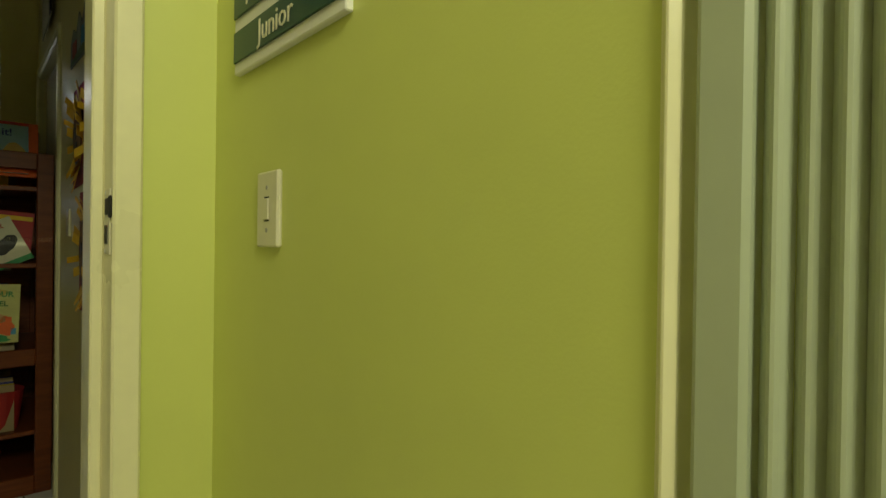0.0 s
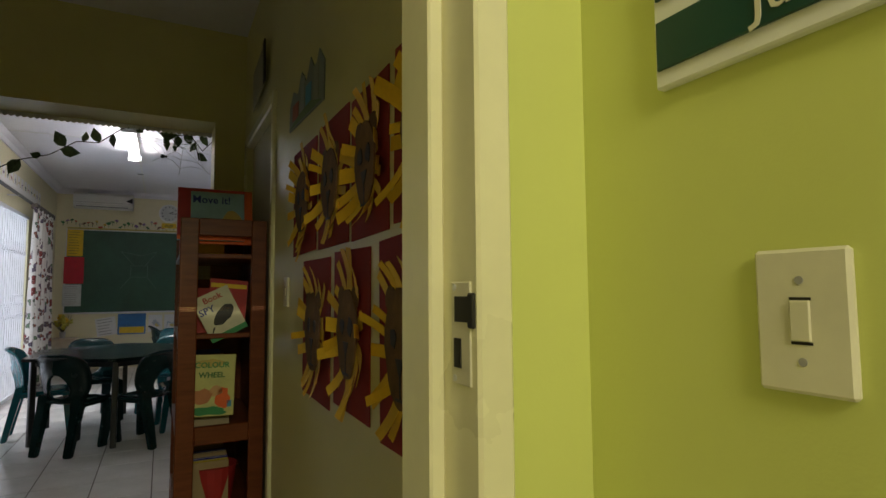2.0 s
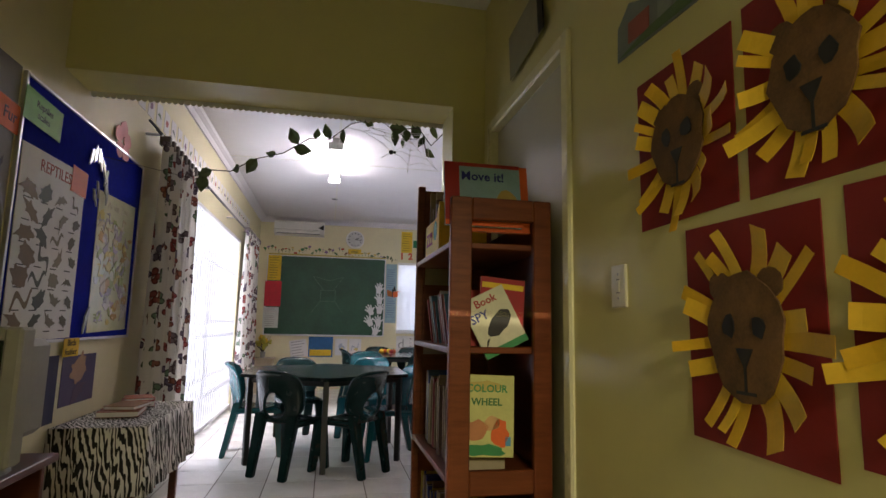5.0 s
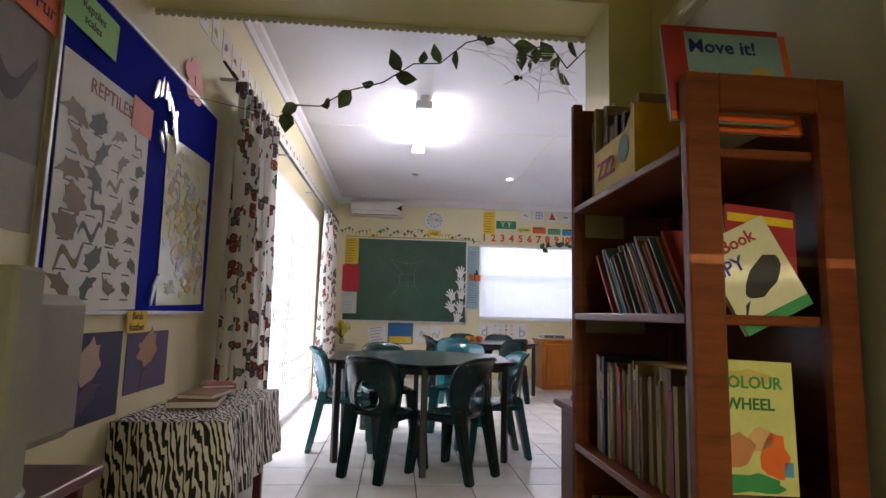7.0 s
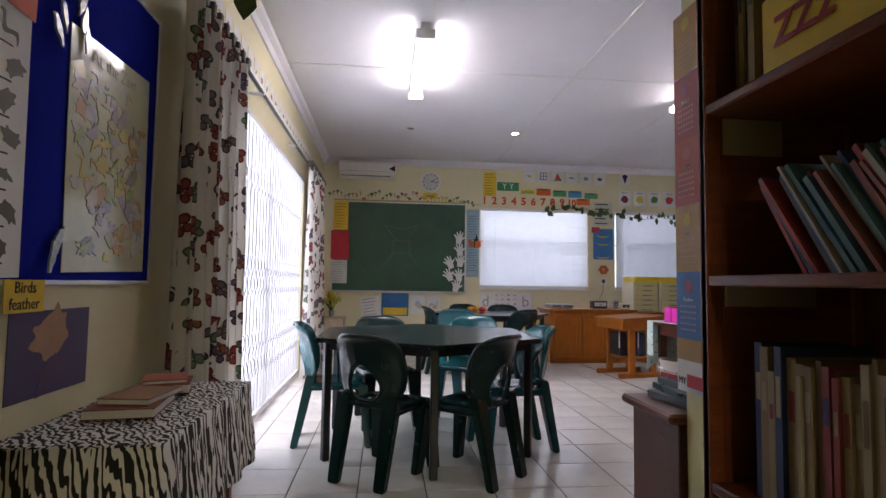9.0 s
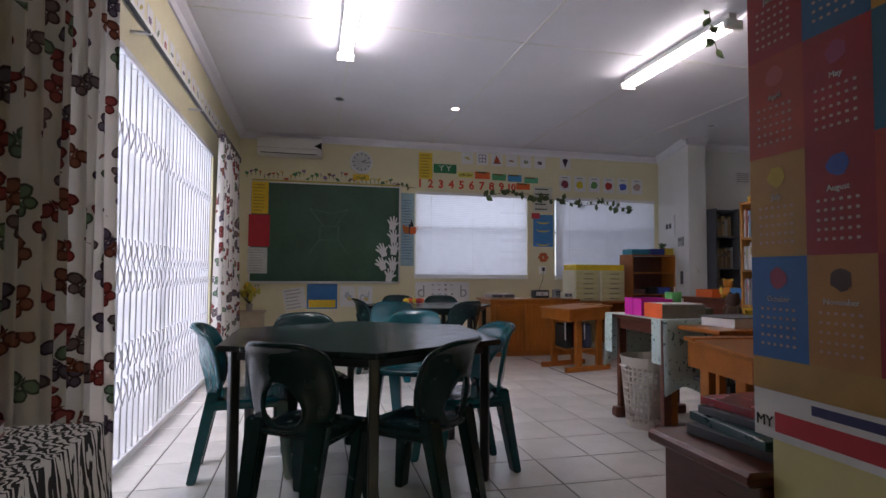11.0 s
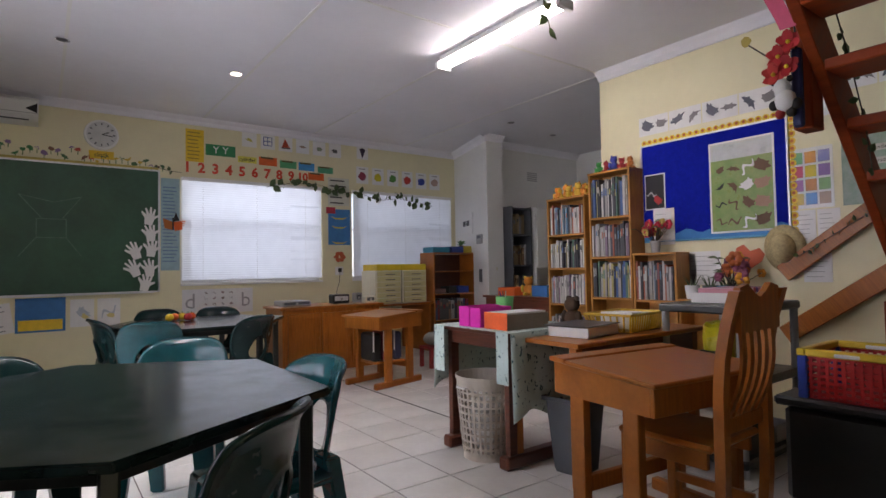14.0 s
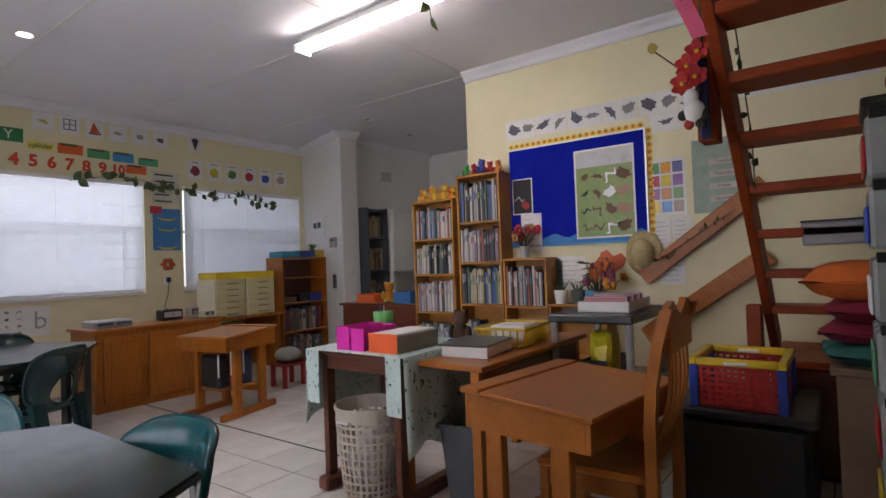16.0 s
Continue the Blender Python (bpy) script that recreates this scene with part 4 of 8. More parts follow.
curtain(5.32, 6.32, 9, -0.98, 1, 0.08)
curtain(9.0, 10.35, 11, -0.95, 2, 0.12)
rail = thing("curtain_rail", "double metal curtain rail on brackets", "curtain rail")
for x, z in ((-1.0, 2.44), (-1.05, 2.5)):
    part("rod", rod(bmesh.new(), (x, 5.25, z), (x, 10.5, z), 0.009, n=10), DARKG, rail, smooth=True)
for y in (5.35, 6.9, 8.4, 10.2):
    slab("bracket", (-1.1, y - 0.012, 2.43), (-0.99, y + 0.012, 2.445), ALU, rail)
slab("pelmet_board", (-1.1, 5.85, 2.54), (-1.075, 9.9, 2.6), WHITE, rail)

slider = thing("sliding_door", "white aluminium glazed sliding door", "sliding door")
for y0, y1 in ((5.85, 5.91), (7.68, 7.77), (9.54, 9.6)):
    slab("stile", (-1.27, y0, 0.02), (-1.22, y1, 2.32), ALU, slider)
for z0, z1 in ((0.0, 0.06), (2.26, 2.32)):
    slab("rail", (-1.27, 5.91, z0), (-1.22, 9.54, z1), ALU, slider)
for y0, y1 in ((5.91, 7.68), (7.77, 9.54)):
    g = slab("pane", (-1.249, y0, 0.06), (-1.243, y1, 2.26), GLASS, slider, 0)
    g.visible_shadow = False
gate = thing("security_gate", "white trellis security gate drawn across the door", "security gate")
for k, z in enumerate((0.035, 2.3)):
    slab("track", (-1.13, 5.87, z - 0.02), (-1.09, 9.56, z + 0.02), GATE, gate)
Y0, Y1, NB = 6.3, 9.5, 30
for i in range(NB):
    y = Y0 + (Y1 - Y0) * i / (NB - 1)
    slab("bar", (-1.134, y - 0.013, 0.055), (-1.104, y + 0.013, 2.28), GATE, gate, 0.003)
step = (Y1 - Y0) / (NB - 1)
for z in (0.42, 0.62, 1.05, 1.2, 1.86):
    for i in range(NB - 1):
        y = Y0 + step * i
        bm = prism(bmesh.new(), [(y, z - 0.075), (y + 0.02, z - 0.075), (y + step, z + 0.075), (y + step - 0.02, z + 0.075)], 0, 0.004, frame_wall("left", -1.1025))
        prism(bm, [(y, z + 0.075), (y + 0.02, z + 0.075), (y + step, z - 0.075), (y + step - 0.02, z - 0.075)], 0.005, 0.009, frame_wall("left", -1.1025))
        part("lattice", bm, GATE, gate)
for i in range(30):
    y = 4.85 + i * 0.185
    c = [tint(0.4, 0.1, 0.08), tint(0.1, 0.15, 0.12), tint(0.5, 0.4, 0.1), tint(0.2, 0.12, 0.2), tint(0.12, 0.2, 0.1)][i % 5]
    flat("alphabet_card", "small white picture card above the curtain rail", "card", "left", LX, y, 2.66, [("sheet", rect(-0.065, -0.085, 0.065, 0.085), PAPER, 0.002, 0.001), ("picture", creature(1200 + i, 0, 0.0, 0.045), c, 0.0006, 0.003)], "alphabet cards", (i * 7 % 5) - 2)

# ---- windows in the far wall ----


def window(name, x0, x1, z0, z1, seed):
    ob = thing(name, "steel window with white venetian blind let down", "window")
    tagged(ob, kind="structure")
    y = FAR + 0.1
    for a, b, c, d in ((x0, x0 + 0.04, z0, z1), (x1 - 0.04, x1, z0, z1), (x0 + 0.04, x1 - 0.04, z0, z0 + 0.04), (x0 + 0.04, x1 - 0.04, z1 - 0.04, z1), (x0 + 0.04, x1 - 0.04, z0 + 0.72, z0 + 0.75)):
        slab("window_frame", (a, y, c), (b, y + 0.05, d), WHITE, ob)
    g = slab("pane", (x0 + 0.04, y + 0.02, z0 + 0.04), (x1 - 0.04, y + 0.026, z1 - 0.04), GLASS, ob, 0)
    g.visible_shadow = False
    for i in range(14):
        x = x0 + 0.1 + (x1 - x0 - 0.2) * i / 13
        part("burglar_bar", rod(bmesh.new(), (x, FAR + 0.035, z0 + 0.03), (x, FAR + 0.035, z0 + 0.78), 0.014, n=8), GATE, ob)
    slab("window_sill", (x0, FAR - 0.03, z0 - 0.025), (x1, FAR + 0.1, z0), WHITE, ob)
    rnd = random.Random(seed)
    slab("blind_headrail", (x0 + 0.01, FAR - 0.035, z1 - 0.045), (x1 - 0.01, FAR + 0.01, z1 - 0.005), WHITE, ob)
    slab("blind_bottom_rail", (x0 + 0.015, FAR - 0.02, z0 + 0.03), (x1 - 0.015, FAR + 0.005, z0 + 0.045), WHITE, ob)
    bm = bmesh.new()
    n = 44
    for i in range(n):
        z = z0 + 0.055 + (z1 - z0 - 0.11) * i / (n - 1)
        bent = rnd.random() < 0.06
        for s in range(8):
            a, b = x0 + 0.015 + (x1 - x0 - 0.03) * s / 8, x0 + 0.015 + (x1 - x0 - 0.03) * (s + 1) / 8
            dz0 = 0.008 if bent and s > 5 else 0
            v = [bm.verts.new(c) for c in ((a, FAR - 0.024, z - 0.016 - dz0), (b, FAR - 0.024, z - 0.016 - dz0), (b, FAR - 0.012, z + 0.002), (a, FAR - 0.012, z + 0.002), (b, FAR + 0.002, z + 0.0165), (a, FAR + 0.002, z + 0.0165))]
            bm.faces.new(v[:4])
            bm.faces.new((v[3], v[2], v[4], v[5]))
    tagged(part("blind_slats", bm, BLIND, ob, "white venetian blind slats"), kind="stuff")
    for x in (x0 + 0.25, (x0 + x1) / 2, x1 - 0.25):
        part("blind_cord", rod(bmesh.new(), (x, FAR - 0.021, z0 + 0.04), (x, FAR - 0.021, z1 - 0.03), 0.0015, n=5), WHITE, ob)


window("window_1", 1.415, 3.235, 1.035, 2.337, 1)
window("window_2", 3.70, 5.52, 1.035, 2.337, 2)

# ---- far wall: board, clock, air conditioner, charts ----
bb = thing("chalkboard", "dark green chalkboard with pale metal frame", "chalkboard", frame_wall("far", FAR) @ Matrix.Translation((0.119, 1.667, 0)))
slab("surface", (-1.05, -0.7, 0.004), (1.05, 0.7, 0.018), CHALK, bb, 0)
for a, b in (((-1.069, -0.716, 0.002), (-1.05, 0.716, 0.026)), ((1.05, -0.716, 0.002), (1.069, 0.716, 0.026)), ((-1.05, -0.716, 0.002), (1.05, -0.7, 0.034)), ((-1.05, 0.7, 0.002), (1.05, 0.716, 0.026))):
    slab("edge", a, b, ALU, bb, 0.002)
slab("chalk_ledge", (-1.0, -0.725, 0.026), (1.0, -0.716, 0.07), ALU, bb, 0.002)
chalk = mat("chalk_dust", (0.1, 0.19, 0.13), 0.9, vary=0.5, scale=40)
for x0, y0, x1, y1 in ((-0.25, 0.35, -0.05, 0.1), (0.3, 0.35, 0.12, 0.1), (-0.1, 0.1, 0.16, 0.1), (-0.1, -0.1, 0.16, -0.1), (-0.1, 0.1, -0.1, -0.1), (0.16, 0.1, 0.16, -0.1), (-0.25, -0.3, -0.1, -0.1), (0.3, -0.3, 0.16, -0.1), (-0.25, 0.35, 0.05, 0.28), (0.05, 0.28, 0.3, 0.35)):
    d = Vector((x1 - x0, y1 - y0)).normalized() * 0.004
    part("chalk_line", prism(bmesh.new(), [(x0 - d.y, y0 + d.x), (x0 + d.y, y0 - d.x), (x1 + d.y, y1 - d.x), (x1 - d.y, y1 + d.x)], 0.0182, 0.0185), chalk, bb)


def sheet(label, x0, x1, z0, z1, colour, text="", size=0.05, ink=None, lift=0.001, name="wall_chart", lines=0, turn=0.0, group=""):
    w, h = (x1 - x0) / 2, (z1 - z0) / 2
    ob = flat(name, label, "chart", "far", FAR, (x0 + x1) / 2, (z0 + z1) / 2, [("sheet", rect(-w, -h, w, h), colour, 0.002, lift)], group, turn)
    if text:
        words(text, size, ink or DARK, ob, Matrix.Translation((0, 0, lift + 0.0026)), bold=0.001)
    if lines:
        for i in range(lines):
            part("text_line", bars(bmesh.new(), -w * 0.8, w * 0.8, [h * (0.8 - 1.6 * i / max(1, lines - 1))], h * 0.45 / lines, 5 + i, lift + 0.0022), ink or DARK, ob)
    return ob


sheet("yellow word chart on the chalkboard", -0.93, -0.70, 1.92, 2.375, YEL, lines=9, ink=tint(0.35, 0.25, 0.02), lift=0.028)
sheet("plain red card sheet on the chalkboard", -0.96, -0.675, 1.455, 1.905, tint(0.5, 0.015, 0.03), lift=0.028)
sheet("white written page on the chalkboard", -0.965, -0.70, 1.075, 1.44, tint(0.55, 0.58, 0.55), lines=9, ink=GREYP, lift=0.028)
HAND = [(-0.035, -0.07), (0.03, -0.07), (0.04, -0.01), (0.075, 0.02), (0.07, 0.035), (0.036, 0.02), (0.042, 0.08), (0.026, 0.084), (0.016, 0.025), (0.006, 0.098), (-0.01, 0.098), (-0.008, 0.028), (-0.036, 0.085), (-0.05, 0.078), (-0.028, 0.02), (-0.068, 0.05), (-0.077, 0.037), (-0.042, -0.01)]
for i, (x, z, r) in enumerate(((1.08, 1.82, -8), (1.09, 1.63, 5), (1.10, 1.45, -5), (0.93, 1.42, 22), (1.08, 1.22, 4), (0.92, 1.22, 25), (1.04, 1.05, -14))):
    flat("paper_hand", "white paper cut-out hand", "decoration", "far", FAR, x, z, [("hand", [(u * 1.25, v * 1.25) for u, v in HAND], PAPER, 0.0012, 0.028 + 0.001 * (i % 3))], "paper hands", r)
ch = sheet("pale blue name chart with a yellow base", 1.2, 1.405, 1.2, 2.3, tint(0.3, 0.45, 0.5), lines=22, ink=tint(0.12, 0.2, 0.35))
fly = flat("paper_butterfly", "orange and black paper butterfly", "decoration", "far", FAR, 1.33, 1.78, [("wing", [(0, 0), (0.14, 0.02), (0.1, -0.09), (0.02, -0.11)], ORANGE, 0.002, 0.008), ("wing", [(0, 0), (-0.11, 0.04), (-0.09, -0.08), (0.0, -0.1)], tint(0.5, 0.14, 0.02), 0.002, 0.008), ("tip", [(0.0, 0.0), (0.03, 0.12), (0.07, 0.02)], DARK, 0.002, 0.008), ("body", rect(-0.008, -0.1, 0.008, 0.05), DARK, 0.003, 0.01)])
for i in range(10):
    ob = thing("number_card", "cut-out red paper number on the wall", "number", frame_wall("far", FAR) @ Matrix.Translation((1.49 + 0.163 * i, 2.455, 0.001)), "number line")
    words(str(i + 1), 0.17 if i < 9 else 0.15, tint(0.7, 0.06, 0.02), ob, Matrix.Translation((0, 0, 0.001)), "digit", 0.006, 0.001)
sheet("yellow written chart on the wall", 1.47, 1.68, 2.53, 2.93, YEL, lines=8, ink=tint(0.3, 0.2, 0.02))
gsh = sheet("green tree card on the wall", 1.7, 2.06, 2.63, 2.77, tint(0.02, 0.22, 0.08))
words("Y Y", 0.13, PAPER, gsh, Matrix.Translation((0, 0, 0.0035)))
for x0, x1, z0, z1, c, t in ((2.09, 2.33, 2.58, 2.66, tint(0.7, 0.65, 0.1), "cylinder"), (2.36, 2.6, 2.57, 2.68, ORANGE, ""), (2.64, 2.87, 2.56, 2.66, tint(0.08, 0.35, 0.15), ""), (2.9, 3.13, 2.55, 2.66, tint(0.05, 0.3, 0.6), ""), (3.18, 3.41, 2.54, 2.63, tint(0.08, 0.38, 0.2), ""), (3.04, 3.27, 2.43, 2.53, ORANGE, ""), (0.48, 0.72, 2.46, 2.55, YEL, "clock")):
    sheet("coloured word card on the wall", x0, x1, z0, z1, c, t, 0.065, lines=0 if t else 1, ink=tint(0.12, 0.1, 0.02), name="word_card", group="word cards")
pics = [(0.5, 0.45, 0.1), (0.1, 0.15, 0.4), (0.5, 0.1, 0.03), (0.35, 0.25, 0.18), (0.25, 0.3, 0.2), (0.1, 0.1, 0.1)]
for i in range(6):
    x = 2.235 + 0.242 * i
    cd = sheet("white picture card with a printed drawing", x - 0.095, x + 0.095, 2.79 - 0.002 * i, 3.0 - 0.004 * i, PAPER, name="picture_card", group="picture cards")
    if i == 1:
        for a in (rect(-0.06, -0.06, 0.06, -0.05), rect(-0.06, 0.05, 0.06, 0.06), rect(-0.06, -0.05, -0.05, 0.05), rect(0.05, -0.05, 0.06, 0.05), rect(-0.05, -0.005, 0.05, 0.005), rect(-0.005, 0.005, 0.005, 0.05), rect(-0.005, -0.05, 0.005, -0.005)):
            part("drawing", prism(bmesh.new(), a, 0.003, 0.0036), tint(0.08, 0.12, 0.3), cd)
    elif i == 2:
        part("drawing", prism(bmesh.new(), [(-0.05, -0.05), (0.06, -0.05), (-0.01, 0.07)], 0.003, 0.0036), tint(0.55, 0.08, 0.03), cd)
        part("drawing", prism(bmesh.new(), rect(-0.06, -0.065, 0.065, -0.052), 0.003, 0.0036), DARK, cd)
    else:
        part("drawing", prism(bmesh.new(), creature(60 + i, 0, -0.01, 0.055), 0.003, 0.0036), tint(*pics[i]), cd)
for i, c in enumerate(((0.25, 0.03, 0.06), (0.6, 0.5, 0.02), (0.08, 0.25, 0.05), (0.5, 0.03, 0.02), (0.03, 0.06, 0.35), (0.45, 0.3, 0.25))):
    x = 3.88 + 0.262 * i
    cd = sheet("white fruit card with a coloured drawing", x - 0.1, x + 0.1, 2.44 + 0.0 * i, 2.69, PAPER, name="fruit_card", group="fruit cards")
    part("fruit", prism(bmesh.new(), [(u, v - 0.015) for u, v in blob(0.065, 0.06, 16, 0.18, 30 + i)], 0.003, 0.0036), tint(*c), cd)
    part("caption", prism(bmesh.new(), rect(-0.05, 0.085, 0.05, 0.1), 0.003, 0.0036), GREYP, cd)
cd = sheet("white grape card with a dark drawing", 3.79, 3.98, 2.8, 3.0, PAPER, name="fruit_card", group="fruit cards")
part("fruit", prism(bmesh.new(), [(0.05, 0.05), (0.0, -0.09), (-0.05, 0.05), (0, 0.07)], 0.003, 0.0036), tint(0.03, 0.015, 0.04), cd)
sheet("white printed notice between the windows", 3.33, 3.66, 2.09, 2.49, tint(0.6, 0.6, 0.5), lines=5)
bo = sheet("blue poster with yellow boats and red flag", 3.33, 3.67, 1.53, 2.04, tint(0.05, 0.22, 0.5))
for k, v in enumerate((0.15, 0.02, -0.2)):
    part("boat", prism(bmesh.new(), [(-0.13, v), (-0.06, v - 0.04), (0.06, v - 0.04), (0.13, v), (0.06, v - 0.02), (-0.06, v - 0.02)], 0.003, 0.004), YEL, bo)
part("flag", prism(bmesh.new(), rect(-0.2, 0.19, -0.06, 0.28), 0.003, 0.004), tint(0.5, 0.03, 0.05), bo)
sheet("white writing sheet pinned at a tilt", -0.47, -0.17, 0.56, 0.87, PAPER, lines=6, ink=GREYP, turn=9)
ub = sheet("blue sheet with yellow writing band", -0.15, 0.28, 0.57, 0.93, tint(0.03, 0.16, 0.4))
part("band", prism(bmesh.new(), rect(-0.19, -0.16, 0.19, -0.05), 0.003, 0.004), YEL, ub)
for x in (0.43, 0.68):
    dr = sheet("child's crayon drawing on white paper", x - 0.11, x + 0.11, 0.6, 0.9, PAPER, name="drawing")
    part("crayon_shape", prism(bmesh.new(), creature(int(x * 100), 0, 0, 0.09), 0.003, 0.0036), tint(0.45, 0.5, 0.55), dr)
    part("crayon_shape", prism(bmesh.new(), creature(int(x * 130), 0.02, -0.04, 0.05), 0.0036, 0.004), tint(0.6, 0.5, 0.2), dr)
db = sheet("white letter chart showing d and b", 1.43, 2.27, 0.66, 0.965, PAPER)
words("d", 0.26, GREYP, db, Matrix.Translation((-0.33, 0.0, 0.0035)))
words("b", 0.26, GREYP, db, Matrix.Translation((0.33, 0.0, 0.0035)))
for i in range(4):
    for j in range(4):
        part("small_picture", prism(bmesh.new(), creature(410 + 4 * i + j, -0.15 + 0.1 * i, 0.105 - 0.07 * j, 0.026), 0.003, 0.0036), [BROWN, GREYP, tint(0.3, 0.2, 0.2)][(i + j) % 3], db)
clock = thing("wall_clock", "round white wall clock at a quarter past two", "clock", frame_wall("far", FAR) @ Matrix.Translation((0.6, 2.73, 0)))
part("case", rod(bmesh.new(), (0, 0, 0), (0, 0, 0.03), 0.17, 0.165, 36), WHITE, clock)
part("dial", rod(bmesh.new(), (0, 0, 0.03), (0, 0, 0.032), 0.145, n=36), tint(0.6, 0.6, 0.58), clock)
for k in range(12):
    a = k * math.pi / 6
    part("hour_mark", box(bmesh.new(), (-0.006, 0.105, 0.032), (0.006, 0.13, 0.034), 0, pose(0, 0, 0, 0, 0, k * 30)), DARKG, clock)
part("pointer", box(bmesh.new(), (-0.005, 0, 0.034), (0.005, 0.075, 0.036), 0, pose(0, 0, 0, 0, 0, -66)), DARK, clock)
part("pointer", box(bmesh.new(), (-0.004, 0, 0.037), (0.004, 0.11, 0.039), 0, pose(0, 0, 0, 0, 0, -98)), DARK, clock)
ac = thing("air_conditioner", "cream wall-mounted split air conditioner", "air conditioner", Matrix.Translation((-0.41, FAR, 2.74)))
bm = prism(bmesh.new(), [(0, 0), (0.15, 0.02), (0.2, 0.08), (0.2, 0.22), (0.17, 0.26), (0, 0.26)], -0.44, 0.44, Matrix(((0, 0, 1, 0), (-1, 0, 0, 0), (0, 1, 0, 0), (0, 0, 0, 1))))
part("casing", bm, WHITE, ac)
# dark slab colours in the shaded louvre gap
slab("outlet", (-0.4, -0.188, 0.022), (0.36, -0.16, 0.07), DARKG, ac, 0.002)
slab("outlet_flap", (-0.4, -0.198, 0.03), (0.36, -0.185, 0.066), WHITE, ac, 0.004)
# grey strip draws the shadow line across the casing front
slab("seam", (-0.44, -0.2015, 0.092), (0.44, -0.2, 0.097), GREYP, ac, 0)
part("energy_label", prism(bmesh.new(), [(0.33, 0.14), (0.43, 0.2), (0.43, 0.1)], 0, 0.0015, Matrix(((1, 0, 0, 0), (0, 0, -1, -0.2005), (0, 1, 0, 0), (0, 0, 0, 1)))), DARK, ac)
# printed border of flowers and insects over the board
for i in range(38):
    rnd = random.Random(300 + i)
    x, z = -1.0 + i * 0.06, 2.44 + rnd.uniform(-0.02, 0.05) + (0.1 * rnd.random() if i < 24 else 0)
    c = [tint(0.05, 0.2, 0.06), tint(0.5, 0.08, 0.04), tint(0.6, 0.4, 0.03), tint(0.25, 0.15, 0.3), tint(0.06, 0.14, 0.05), tint(0.2, 0.1, 0.05)][rnd.randrange(6)]
    flat("border_cutout", "small paper garden cut-out over the board", "decoration", "far", FAR, x, z, [("shape", creature(700 + i, 0, 0, rnd.uniform(0.025, 0.05)), c, 0.0015, 0.003 + 0.001 * (i % 4)), ("stalk", rect(-0.004, -0.06, 0.004, -0.01), tint(0.05, 0.15, 0.04), 0.001, 0.002)], "garden border")
flat("border_strip", "narrow printed border strip over the board", "border", "far", FAR, 0.12, 2.4, [("strip", rect(-1.05, -0.012, 1.05, 0.012), tint(0.5, 0.4, 0.1), 0.001, 0.028)])


def vine(name, label, path, seed, size=0.05, every=0.075, droop=0.0):
    """An artificial leaf garland along a line of points: a stem with single leaves."""
    rnd = random.Random(seed)
    ob = thing(name, label, "garland")
    pts = [Vector(p) for p in path]
    bm = bmesh.new()
    for a, b in zip(pts, pts[1:]):
        rod(bm, a, b, 0.003, n=5)
    part("stem", bm, STEM, ob)
    for a, b in zip(pts, pts[1:]):
        n = max(1, int((b - a).length / every))
        for k in range(n):
            p = a.lerp(b, (k + rnd.random() * 0.8) / n)
            s = size * rnd.uniform(0.7, 1.25)
            q = Euler((rnd.uniform(-1.9, -1.1), rnd.uniform(-0.6, 0.6), rnd.uniform(-0.9, 0.9))).to_matrix().to_4x4() @ Euler((0, 0, rnd.uniform(0, 6.28))).to_matrix().to_4x4()
            lf = bmesh.new()
            outline = [(0, 0), (0.34, 0.28), (0.42, 0.62), (0.2, 0.95), (0, 1.2), (-0.2, 0.95), (-0.42, 0.62), (-0.34, 0.28)]
            vs = [lf.verts.new((x * s, y * s, 0.12 * s * abs(x) * 2)) for x, y in outline]
            mid = lf.verts.new((0, 0.6 * s, -0.02 * s))
            for i in range(8):
                lf.faces.new((vs[i], vs[(i + 1) % 8], mid))
            part("leaf", lf, LEAF, ob, m=Matrix.Translation(p) @ q)
    return ob


vine("leaf_garland", "artificial ivy garland hung across the opening", [(-0.58, 4.6, 1.96), (-0.5, 4.6, 2.02), (-0.4, 4.6, 2.02), (-0.28, 4.6, 2.1), (-0.12, 4.6, 2.15), (0.02, 4.6, 2.25), (0.14, 4.58, 2.25), (0.26, 4.56, 2.35), (0.42, 4.54, 2.39), (0.5, 4.55, 2.33), (0.66, 4.56, 2.36), (0.74, 4.57, 2.26), (0.79, 4.462, 2.3)], 5, 0.075, 0.075)
vine("leaf_garland", "artificial ivy sprig in the web corner", [(0.5, 4.59, 2.36), (0.6, 4.6, 2.3), (0.7, 4.6, 2.31), (0.72, 4.6, 2.2)], 15, 0.085, 0.06)
ob = thing("garland_string", "thin string that ties the garland to the wall", "string")
part("cord", rod(bmesh.new(), (-1.099, 4.6, 2.06), (-0.58, 4.6, 1.96), 0.0012, n=5), STEM, ob)
web = thing("rope_web", "thin white rope spider web in the corner", "decoration")
rnd = random.Random(77)
hub = Vector((0.62, 4.57, 2.27))
ends = [(0.22, 2.33), (0.3, 2.36), (0.5, 2.37), (0.77, 2.36), (0.78, 2.24), (0.79, 2.1), (0.6, 2.08), (0.44, 2.16)]
for x, z in ends:
    part("strand", rod(bmesh.new(), hub, (x, 4.57, z), 0.0018, n=5), PAPER, web)
for r in (0.3, 0.55, 0.8):
    ring = [hub.lerp(Vector((x, 4.57, z)), r * rnd.uniform(0.75, 1.1)) for x, z in ends]
    for p, q in zip(ring, ring[1:] + ring[:1]):
        mid = p.lerp(q, 0.5).lerp(hub, 0.12)
        part("strand", rod(rod(bmesh.new(), p, mid, 0.0015, n=5), mid, q, 0.0015, n=5), PAPER, web)
